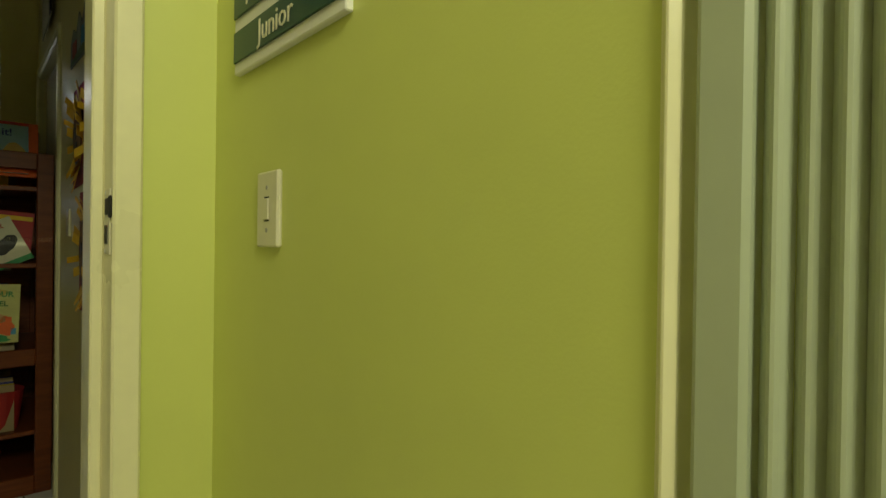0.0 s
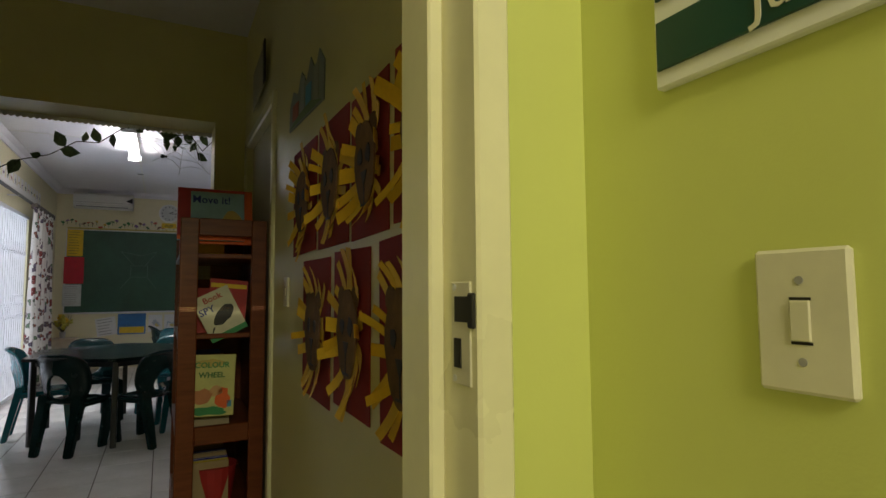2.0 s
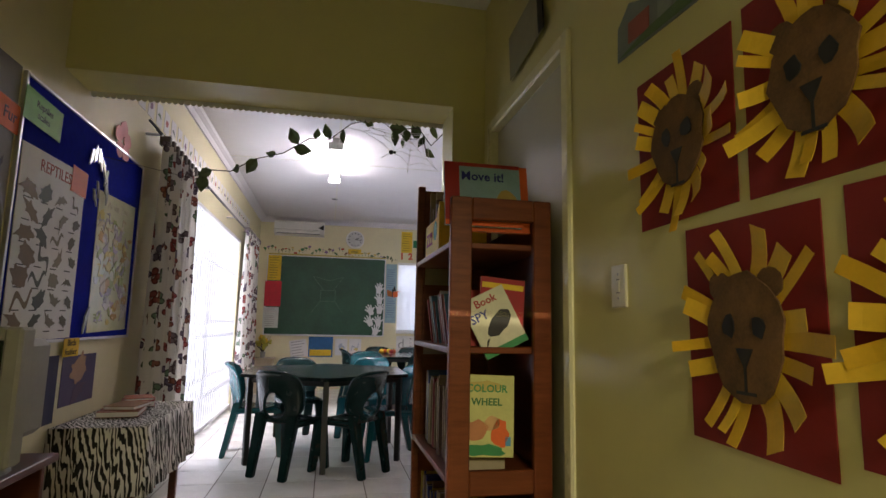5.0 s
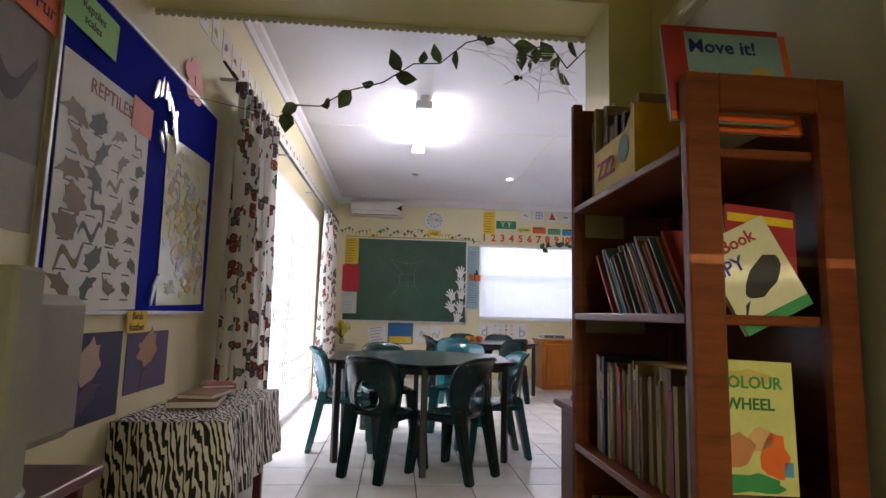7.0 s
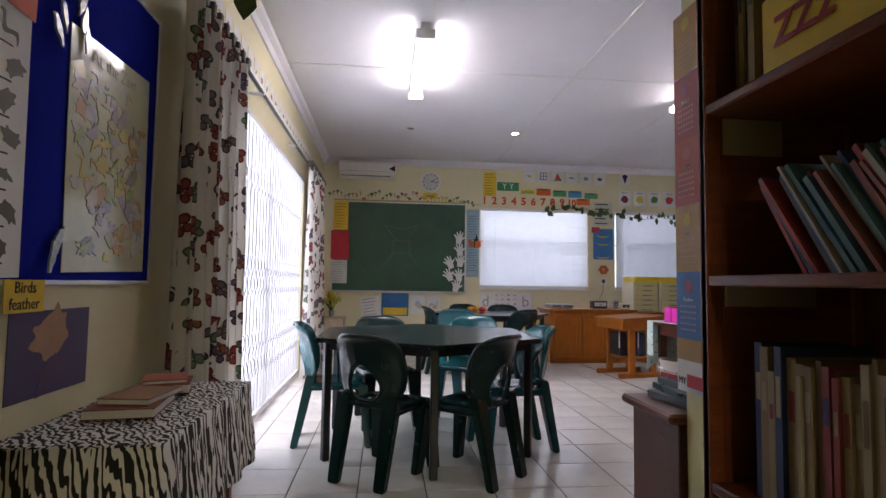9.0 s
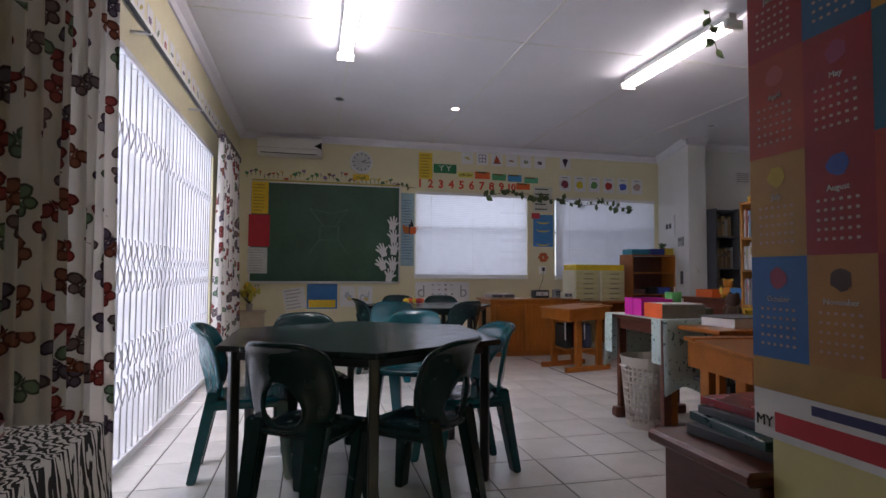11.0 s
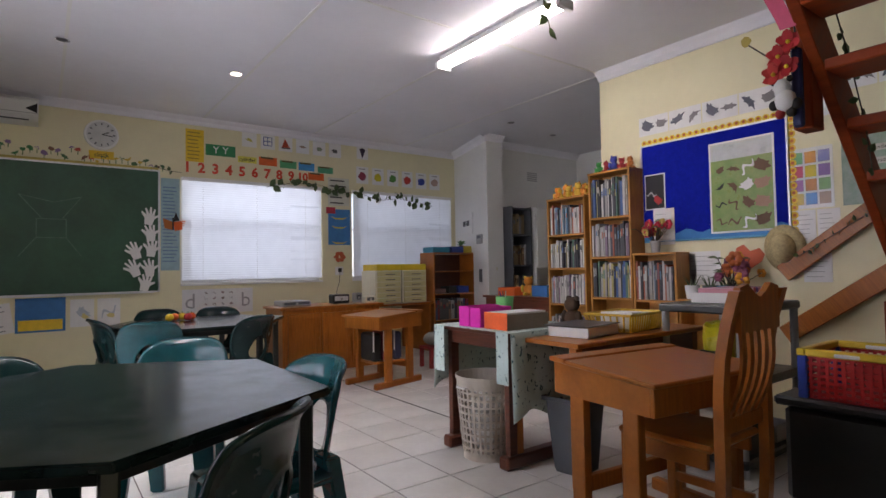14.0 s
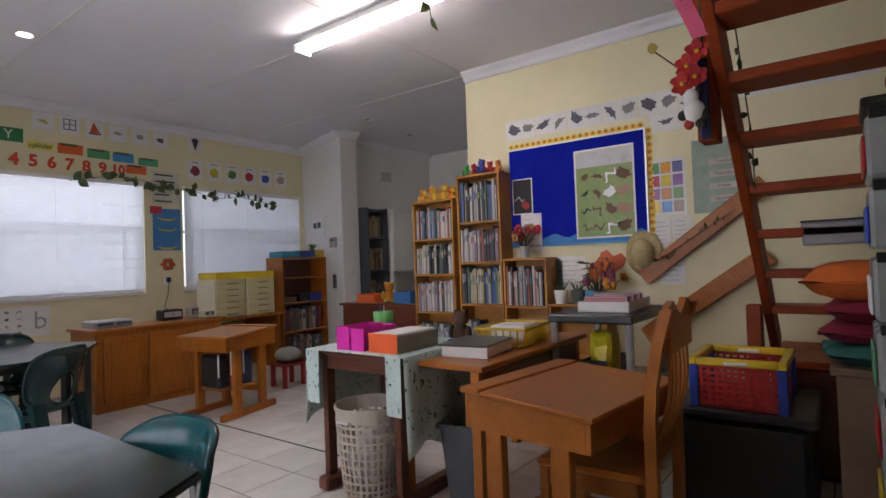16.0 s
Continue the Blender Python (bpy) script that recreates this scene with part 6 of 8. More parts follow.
HOTP = tint(0.75, 0.02, 0.4)
tray("pink_file_box", "bright pink card magazine file", 2.35, 7.22, 0.797, 0.26, 0.1, 0.125, HOTP)
tray("pink_file_box", "bright pink card magazine file", 2.35, 7.11, 0.797, 0.26, 0.1, 0.12, HOTP)
ob = tray("orange_file_box", "orange-fronted box holding white papers", 2.4, 6.93, 0.797, 0.34, 0.2, 0.09, tint(0.3, 0.25, 0.2), 0)
slab("front_label", (-0.175, -0.1, 0.0), (-0.171, 0.1, 0.1), tint(0.85, 0.12, 0.02), ob, 0)
slab("paper_block", (-0.16, -0.09, 0.004), (0.16, 0.09, 0.1), PAPER, ob, 0.002)
for i, (x, y, z, w, d, h, c) in enumerate(((2.62, 6.6, 0.764, 0.34, 0.26, 0.055, PAPER), (2.62, 6.61, 0.8195, 0.36, 0.28, 0.006, tint(0.12, 0.1, 0.08)), (2.66, 7.2, 0.797, 0.26, 0.34, 0.05, tint(0.14, 0.12, 0.08)))):
    ob = thing("paper_stack", "thick stack of papers in a file", "papers", pose(x, y, z, 0, 0, 8))
    slab("paper_block", (-w / 2, -d / 2, 0), (w / 2, d / 2, h), c, ob, 0.002)
    slab("cover_sheet", (-w / 2 - 0.003, -d / 2 - 0.003, h), (w / 2 + 0.003, d / 2 + 0.003, h + 0.003), DARKG if i else PAPER, ob, 0.001)


def slatted_basket(name, label, m, w, d, h, material, flare=0.85, nx=10, cat="basket"):
    ob = thing(name, label, cat, m)
    slab("base", (-w / 2 * flare, -d / 2 * flare, 0), (w / 2 * flare, d / 2 * flare, 0.006), material, ob)
    for a, b in (((-w / 2, -d / 2, h - 0.015), (w / 2, -d / 2 + 0.012, h)), ((-w / 2, d / 2 - 0.012, h - 0.015), (w / 2, d / 2, h)), ((-w / 2, -d / 2 + 0.012, h - 0.015), (-w / 2 + 0.012, d / 2 - 0.012, h)), ((w / 2 - 0.012, -d / 2 + 0.012, h - 0.015), (w / 2, d / 2 - 0.012, h))):
        slab("rim", a, b, material, ob, 0.002)
    for s in (-1, 1):
        for i in range(nx + 1):
            u = -1 + 2 * i / nx
            part("slat", rod(bmesh.new(), (u * w / 2 * flare, s * d / 2 * flare, 0.004), (u * w / 2 * 0.97, s * (d / 2 - 0.006), h - 0.01), 0.0055, n=4), material, ob)
            if i % 2 == 0:
                part("slat", rod(bmesh.new(), (s * w / 2 * flare, u * d / 2 * flare, 0.004), (s * (w / 2 - 0.006), u * d / 2 * 0.97, h - 0.01), 0.0055, n=4), material, ob)
    return ob


slatted_basket("paper_basket", "mustard yellow slatted plastic paper tray", pose(3.02, 6.6, 0.764, 0, 0, 6), 0.44, 0.32, 0.11, tint(0.6, 0.38, 0.02, 0.35), 0.85, 14)
ob = thing("loose_papers", "white papers heaped in the yellow tray", "papers", pose(3.03, 6.6, 0.772, 0, 3, 12))
slab("paper_block", (-0.15, -0.1, 0), (0.15, 0.1, 0.1), PAPER, ob, 0.002)
cup = thing("green_cup", "light green plastic cup of pens", "cup", Matrix.Translation((2.72, 7.38, 0.797)))
bm = bmesh.new()
bmesh.ops.create_cone(bm, segments=24, radius1=0.05, radius2=0.065, depth=0.16, cap_ends=False, matrix=Matrix.Translation((0, 0, 0.08)))
bmesh.ops.create_circle(bm, cap_ends=True, segments=24, radius=0.05)
o = part("body", bm, tint(0.12, 0.42, 0.12), cup, smooth=True)
o.modifiers.new("thick", "SOLIDIFY").thickness = 0.003
for k in range(3):
    part("pen", rod(bmesh.new(), (0.01 * k, 0, 0.01), (0.03 - 0.03 * k, 0.02, 0.2), 0.004), (PAPER, DARKG, BLUE)[k], cup)
lb = thing("laundry_basket", "beige perforated plastic laundry basket", "basket", Matrix.Translation((2.31, 7.12, 0)))
BEIGE = mat("beige_plastic", (0.5, 0.44, 0.37), 0.5, vary=0.1)
for r0, r1, z0, z1 in ((0.15, 0.152, 0, 0.05), (0.185, 0.19, 0.43, 0.5), (0.195, 0.195, 0.485, 0.505)):
    bm = bmesh.new()
    bmesh.ops.create_cone(bm, segments=32, radius1=r0, radius2=r1, depth=z1 - z0, cap_ends=z0 == 0, matrix=Matrix.Translation((0, 0, (z0 + z1) / 2)))
    o = part("rim" if z0 else "base", bm, BEIGE, lb)
    o.modifiers.new("thick", "SOLIDIFY").thickness = 0.006
for k in range(32):
    a = 2 * math.pi * k / 32
    c, s = math.cos(a), math.sin(a)
    part("upright", box(bmesh.new(), (-0.007, -0.003, 0.04), (0.007, 0.003, 0.44), 0, Matrix(((-s, c * 1.0, 0.088 * c, 0.148 * c), (c, s, 0.088 * s, 0.148 * s), (0, 0, 1, 0), (0, 0, 0, 1)))), BEIGE, lb)
for k in range(9):
    z = 0.075 + 0.042 * k
    bm = bmesh.new()
    r = 0.151 + 0.088 * z
    bmesh.ops.create_cone(bm, segments=32, radius1=r, radius2=r + 0.001, depth=0.013, cap_ends=False, matrix=Matrix.Translation((0, 0, z)))
    o = part("hoop", bm, BEIGE, lb)
    o.modifiers.new("thick", "SOLIDIFY").thickness = 0.004
part("grip", rod(bmesh.new(), (-0.2, -0.045, 0.44), (-0.2, 0.045, 0.44), 0.008), PAPER, lb)
part("crumpled_bag", ball(bmesh.new(), (0, 0, 0.2), 0.13, (1, 1, 1.3)), mat("crumpled_paper", (0.68, 0.66, 0.64), 0.9, vary=0.5, scale=20, bump=0.5, bump_scale=30), lb)
wb = thing("waste_bin", "dark grey plastic waste bin", "bin", pose(2.55, 6.62, 0, 0, 0, 8))
bm = bmesh.new()
bmesh.ops.create_cube(bm, size=1)
for v in bm.verts:
    s = 0.22 + 0.07 * (v.co.z + 0.5)
    v.co = Vector((v.co.x * s, v.co.y * s * 0.85, (v.co.z + 0.5) * 0.42))
top = max(bm.faces, key=lambda f: f.calc_center_median().z)
bm.faces.remove(top)
bmesh.ops.bevel(bm, geom=[e for e in bm.edges if abs(e.verts[0].co.z - e.verts[1].co.z) > 0.1], offset=0.03, segments=3, affect="EDGES")
o = part("body", bm, DARKG, wb)
o.modifiers.new("thick", "SOLIDIFY").thickness = 0.004
for a, b in (((-0.15, -0.13, 0.4), (0.15, -0.12, 0.425)), ((-0.15, 0.12, 0.4), (0.15, 0.13, 0.425)), ((-0.15, -0.12, 0.4), (-0.14, 0.12, 0.425)), ((0.14, -0.12, 0.4), (0.15, 0.12, 0.425))):
    slab("rim", a, b, DARKG, wb, 0.003)

# ---- cupboards by the far wall ----
wc = thing("wooden_cupboard", "orange pine cupboard with panelled doors", "cupboard")
slab("body", (2.22, 10.45, 0.0), (3.45, 11.0, 0.725), PINE, wc, 0.003)
slab("worktop", (2.19, 10.42, 0.725), (3.5, 11.02, 0.757), PINE, wc, 0.006)
for x0, x1 in ((2.28, 2.66), (2.69, 3.05), (3.08, 3.41)):
    d = slab("cupboard_door", (x0, 10.425, 0.07), (x1, 10.45, 0.68), PINE, wc, 0.004)
    slab("door_panel", (x0 + 0.06, 10.418, 0.13), (x1 - 0.06, 10.425, 0.62), PINE, d, 0.006)
    part("door_knob", ball(bmesh.new(), (x1 - 0.03, 10.41, 0.4), 0.013), PINE, d, smooth=True)
for nm, lab, x, y, w, d, h, c in (("radio", "black portable radio on the cupboard", 3.05, 10.75, 0.22, 0.14, 0.11, BLACK), ("jar", "grey jar on the cupboard", 3.3, 10.75, 0.1, 0.1, 0.12, GREYP), ("printer", "flat grey printer on the cupboard", 2.45, 10.75, 0.34, 0.3, 0.06, GREYP), ("small_box", "pale small carton on the cupboard", 3.38, 10.6, 0.14, 0.12, 0.08, IVORY)):
    ob = thing(nm, lab, nm.replace("_", " "), Matrix.Translation((x, y, 0.759)))
    slab("body", (-w / 2, -d / 2, 0), (w / 2, d / 2, h), c, ob, 0.01)
    slab("front_plate", (-w / 2 + 0.02, -d / 2 - 0.002, h * 0.3), (w / 2 - 0.02, -d / 2, h * 0.8), DARKG if c != BLACK else ALU, ob, 0.0005)
    part("knob", rod(bmesh.new(), (0, -d / 2 - 0.012, h * 0.5), (0, -d / 2 - 0.002, h * 0.5), 0.015, n=14), GREYP, ob)
pd = thing("plug_socket", "white wall socket with a hanging lead", "socket")
slab("plate", (3.43, FAR - 0.012, 1.1), (3.55, FAR, 1.22), WHITE, pd, 0.003)
slab("plug", (3.47, FAR - 0.05, 1.14), (3.51, FAR - 0.012, 1.2), BLACK, pd, 0.005)
bm = bmesh.new()
lead = [(3.49, FAR - 0.03, 1.14), (3.47, FAR - 0.05, 1.0), (3.3, FAR - 0.3, 0.86), (3.12, 10.8, 0.8)]
for a, b in zip(lead, lead[1:]):
    rod(bm, a, b, 0.004, n=6)
part("lead", bm, BLACK, pd)
flat("paper_star_flower", "orange paper flower on the wall", "decoration", "far", FAR, 3.5, 1.36, [("petal", [(0.05 * math.cos(a) + x, 0.05 * math.sin(a) + y) for x, y in blob(0.04, 0.03, 10, 0.2, i)], tint(0.5, 0.1, 0.03), 0.003, 0.003 + 0.001 * i) for i, a in enumerate((0, 1.05, 2.1, 3.14, 4.2, 5.2))])
for k in range(2):
    x0 = 3.66 + 0.42 * k
    dr = thing("drawer_tower", "ivory plastic tower of shallow drawers", "drawers", Matrix.Translation((x0, 10.9, 0.70)), "drawer towers")
    slab("casing", (0, 0.01, 0), (0.4, 0.4, 0.45), IVORY, dr, 0.004)
    for j in range(6):
        t = slab("drawer", (0.02, -0.012, 0.015 + 0.072 * j), (0.38, 0.01, 0.08 + 0.072 * j), mat("yellowed_plastic", (0.62, 0.56, 0.3), 0.4, vary=0.1), dr, 0.003)
        slab("drawer_pull", (0.14, -0.022, 0.035 + 0.072 * j), (0.29, -0.012, 0.045 + 0.072 * j), DARKG, t, 0.002)
    tray("sorting_tray", "yellow plastic tray on the drawer tower", x0 + 0.2, 11.08, 1.152, 0.4, 0.34, 0.085, tint(0.7, 0.5, 0.02, 0.4), 4 - 7 * k, "tray")
bs = thing("work_bench", "low plain bench under the drawer towers", "bench")
slab("top", (3.55, 10.85, 0.67), (4.56, FAR - 0.02, 0.698), PINE, bs)
for x in (3.58, 4.52):
    slab("end", (x - 0.015, 10.88, 0), (x + 0.015, FAR - 0.04, 0.67), PINE, bs)
ws = thing("open_shelf_unit", "brown open shelf unit full of binders", "shelf")
for x in (4.62, 5.36):
    slab("side", (x - 0.012, 10.9, 0), (x + 0.012, 11.25, 1.4), PINE, ws)
for z in (0.05, 0.42, 0.8, 1.13, 1.4):
    slab("shelf", (4.632, 10.9, z - 0.018), (5.348, 11.25, z), PINE, ws, 0.002)
slab("back", (4.632, 11.24, 0.05), (5.348, 11.25, 1.38), OAKD, ws, 0)
BIND = [tint(0.05, 0.05, 0.06), tint(0.2, 0.02, 0.03), tint(0.35, 0.35, 0.33), tint(0.04, 0.06, 0.15), tint(0.08, 0.08, 0.08), tint(0.25, 0.15, 0.1)]
for z, sd in ((0.42, 11), (0.052, 12)):
    book_row("binders", "dark lever arch binder on the shelf", (4.65, 11.2, z + 0.001), (1, 0, 0), (0, -1, 0), 0.66, 0.31, 0.25, sd, BIND, 0.04, 0.065, name="binder")
for x, w, z, h, c in ((4.75, 0.2, 0.802, 0.07, tint(0.15, 0.08, 0.07)), (4.98, 0.14, 0.802, 0.1, BLACK), (5.18, 0.2, 0.802, 0.1, tint(0.03, 0.06, 0.3))):
    tray("shelf_box", "small box standing on the shelf", x, 11.05, z, w, 0.22, h, c)
for x, w, h, c in ((4.78, 0.3, 0.08, tint(0.02, 0.2, 0.3)), (5.08, 0.22, 0.09, tint(0.03, 0.06, 0.25)), (5.28, 0.14, 0.1, tint(0.5, 0.38, 0.04))):
    tray("sorting_tray", "coloured plastic tray on the shelf unit", x, 11.07, 1.402, w, 0.26, h, c, 0, "tray")
pl = thing("pot_plant", "small leafy green pot plant", "plant", Matrix.Translation((5.2, 11.0, 1.51)))
part("pot", rod(bmesh.new(), (0, 0, -0.1), (0, 0, 0.0), 0.03, 0.04, 14), BROWN, pl)
for k in range(26):
    rnd = random.Random(k)
    a = rnd.uniform(0, 6.28)
    lf = bmesh.new()
    vs = [lf.verts.new(c) for c in ((0, 0, 0), (0.02, 0.04, 0.01), (0, 0.1, 0.0), (-0.02, 0.04, 0.01))]
    lf.faces.new(vs)
    part("leaf", lf, tint(0.05, 0.16, 0.03), pl, m=pose(0, 0, 0.0, rnd.uniform(5, 60), 0, math.degrees(a)))

# pier fittings
pm = Matrix.Translation((5.385, 11.0, 0)) @ Matrix.Rotation(math.atan2(1.31, 0.43) - math.pi, 4, "Z") @ Matrix(((1, 0, 0, 0), (0, 0, -1, 0), (0, 1, 0, 0), (0, 0, 0, 1)))
ep = thing("distribution_board", "white electrical distribution board with switches", "electrical panel", pm)
slab("cover", (-0.3, 1.68, 0.002), (0.12, 2.02, 0.02), WHITE, ep, 0.004)
for x in (-0.2, -0.05):
    slab("switch_bank", (x - 0.05, 1.82, 0.02), (x + 0.05, 1.9, 0.028), BLACK, ep, 0.002)
al = thing("keypad", "grey alarm keypad on the pier", "keypad", pm)
slab("body", (0.3, 1.52, 0.002), (0.5, 1.66, 0.03), GREYP, al, 0.008)
slab("window", (0.33, 1.6, 0.03), (0.47, 1.64, 0.032), DARKG, al, 0.001)
ob = thing("photo_print", "small dark photo print on the pier", "picture", pm)
slab("print", (0.3, 0.92, 0.002), (0.48, 1.18, 0.004), PAPER, ob, 0)
slab("picture", (0.33, 0.96, 0.004), (0.45, 1.15, 0.005), DARKG, ob, 0)
sk = thing("wall_socket", "white light switch on the pier face", "light switch", frame_wall("far", 10.35) @ Matrix.Translation((5.32, 1.15, 0)))
slab("plate", (-0.04, -0.06, 0), (0.04, 0.06, 0.01), WHITE, sk, 0.003)
slab("rocker", (-0.012, -0.02, 0.01), (0.012, 0.02, 0.014), IVORY, sk, 0.001)

# storage alcove
st = thing("storage_cupboard", "white storage cupboard with double doors", "cupboard", Matrix.Translation((5.95, 10.15, 0)))
slab("body", (0, 0.02, 1.15), (1.1, 0.45, 2.05), WHITE, st)
for k in range(2):
    d = slab("cupboard_door", (0.01 + 0.55 * k, 0, 1.17), (0.54 + 0.55 * k, 0.02, 2.03), WHITE, st, 0.003)
    part("door_knob", ball(bmesh.new(), (0.48 + 0.13 * k, -0.015, 1.55), 0.015), DARKG, d)
for x in (0.0, 1.06):
    slab("leg", (x, 0.03, 0), (x + 0.04, 0.43, 1.15), WHITE, st)
slab("lower_shelf", (0.04, 0.03, 0.55), (1.06, 0.43, 0.575), WHITE, st)
sr = thing("storage_rack", "dark crowded storage rack", "rack", Matrix.Translation((5.5, 10.2, 0)))
for x in (0.0, 0.38):
    slab("upright", (x, 0, 0), (x + 0.02, 0.38, 2.05), DARKG, sr)
for z in (0.3, 0.75, 1.2, 1.65, 2.03):
    slab("shelf", (0.02, 0, z - 0.02), (0.38, 0.38, z), DARKG, sr)
for z, sd in ((1.201, 21), (1.651, 22), (0.751, 23), (0.301, 24)):
    book_row("stored files", "dim file stored on the rack", (5.54, 10.52, z), (1, 0, 0), (0, -1, 0), 0.3, 0.3, 0.26, sd, [OLD[0], OLD[2], DARKG, BROWN, tint(0.3, 0.3, 0.3)], 0.03, 0.06, name="file")
ob = thing("ceiling_vent", "white louvred wall vent", "vent", frame_wall("far", 10.62) @ Matrix.Translation((6.35, 2.6, 0)))
slab("frame", (-0.13, -0.09, 0), (0.13, 0.09, 0.008), WHITE, ob)
for k in range(5):
    slab("slat", (-0.11, -0.07 + 0.03 * k, 0.008), (0.11, -0.055 + 0.03 * k, 0.014), GREYP, ob, 0)
tc = thing("toy_counter", "low dark counter with toys and books", "counter")
slab("top", (4.75, 8.75, 0.78), (5.35, 10.0, 0.81), OAKD, tc)
slab("body", (4.78, 8.78, 0), (5.32, 9.97, 0.78), OAKD, tc)


def soft_toy(x, y, z, s, c, c2, name="soft_toy", label="small plush animal toy sitting on top"):
    ob = thing(name, label, "toy", pose(x, y, z, 0, 0, (x * 977 + y * 613) % 360), "soft toys")
    part("body", ball(bmesh.new(), (0, 0, s * 0.5), s * 0.5, (0.9, 0.8, 1)), c, ob, smooth=True)
    part("head", ball(bmesh.new(), (0, 0.05 * s, s * 1.2), s * 0.38), c, ob, smooth=True)
    for k in (-1, 1):
        part("ear", ball(bmesh.new(), (k * s * 0.28, 0, s * 1.5), s * 0.13), c2, ob, smooth=True)
        part("arm", ball(bmesh.new(), (k * s * 0.5, 0.1 * s, s * 0.6), s * 0.2, (0.8, 0.8, 1.6)), c2, ob, smooth=True)
        part("foot", ball(bmesh.new(), (k * s * 0.3, 0.4 * s, s * 0.15), s * 0.2, (0.8, 1.5, 0.8)), c2, ob, smooth=True)


OR2, YE2 = tint(0.6, 0.22, 0.03, 0.9), tint(0.6, 0.4, 0.05, 0.9)
soft_toy(4.95, 9.35, 0.812, 0.15, OR2, YE2)
tray("toy_box", "orange toy box on the counter", 4.95, 9.6, 0.812, 0.3, 0.3, 0.1, ORANGE)
tray("toy_box", "blue toy box on the counter", 4.95, 9.05, 0.812, 0.25, 0.25, 0.13, tint(0.03, 0.15, 0.4))

soft_toy(2.8, 6.83, 0.764, 0.13, tint(0.09, 0.05, 0.03, 0.9), tint(0.06, 0.035, 0.02, 0.9), label="dark brown plush animal toy lying on the desk")

# ---- bookshelves on the right ----


def shelf_unit(y0, y1, top, levels, label, x0=4.3, x1=4.51):
    ob = thing("book_shelf", label, "bookshelf", None, "book shelves")
    slab("side", (x0, y0, 0), (x1, y0 + 0.02, top), SHELFW, ob)
    slab("side", (x0, y1 - 0.02, 0), (x1, y1, top), SHELFW, ob)
    slab("top", (x0 - 0.004, y0 - 0.004, top), (x1, y1 + 0.004, top + 0.02), SHELFW, ob)
    slab("back", (x1 - 0.008, y0 + 0.02, 0.02), (x1, y1 - 0.02, top), SHELFW, ob, 0)
    for z in levels:
        slab("shelf", (x0, y0 + 0.02, z - 0.02), (x1 - 0.008, y1 - 0.02, z), SHELFW, ob)


shelf_unit(7.93, 8.42, 1.84, (0.06, 0.42, 0.79, 1.15, 1.49), "honey wood bookshelf packed with readers")
shelf_unit(7.42, 7.88, 2.03, (0.06, 0.42, 0.87, 1.25, 1.62), "tall honey wood bookshelf packed with files")
shelf_unit(7.0, 7.41, 1.25, (0.06, 0.46, 0.86), "low honey wood bookshelf with flowers on top")
shelf_unit(6.5, 6.99, 0.86, (0.06, 0.45), "low wooden shelf with pots on top")
PB = [tint(*c) for c in ((0.42, 0.41, 0.4), (0.3, 0.29, 0.28), (0.06, 0.06, 0.07), (0.5, 0.49, 0.47), (0.03, 0.03, 0.04), (0.05, 0.1, 0.25), (0.35, 0.3, 0.12), (0.08, 0.16, 0.12))]
MX = [PB[0], PB[1], PB[2], PB[3], tint(0.2, 0.14, 0.2), tint(0.1, 0.2, 0.3), tint(0.35, 0.1, 0.06)]
for (ya, yb, z, hh), sd in zip(((7.96, 8.4, 1.492, 0.3), (7.96, 8.4, 1.152, 0.29), (7.96, 8.4, 0.792, 0.3), (7.45, 7.86, 1.622, 0.37), (7.45, 7.86, 1.252, 0.32), (7.45, 7.86, 0.872, 0.34), (7.03, 7.39, 0.862, 0.34), (7.45, 7.86, 0.422, 0.3), (7.96, 8.4, 0.422, 0.26)), range(30, 60)):
    book_row("shelf books", "thin reader standing in a packed row", (4.46, yb - 0.003, z), (0, -1, 0), (-1, 0, 0), yb - ya, hh, 0.15, sd, PB if sd % 2 else MX, 0.012, 0.028)
for k in range(8):
    soft_toy(4.4 + 0.03 * (k % 2), 7.97 + 0.058 * k, 1.862, 0.07 + 0.012 * (k % 3), OR2 if k % 2 else YE2, YE2 if k % 2 else OR2)
for k, c in enumerate((tint(0.05, 0.3, 0.08, 0.9), tint(0.4, 0.04, 0.05, 0.9), tint(0.05, 0.07, 0.35, 0.9), tint(0.4, 0.04, 0.05, 0.9), tint(0.55, 0.2, 0.05, 0.9))):
    soft_toy(4.4, 7.82 - 0.085 * k, 2.052, 0.07 + 0.02 * (k == 2), c, c)


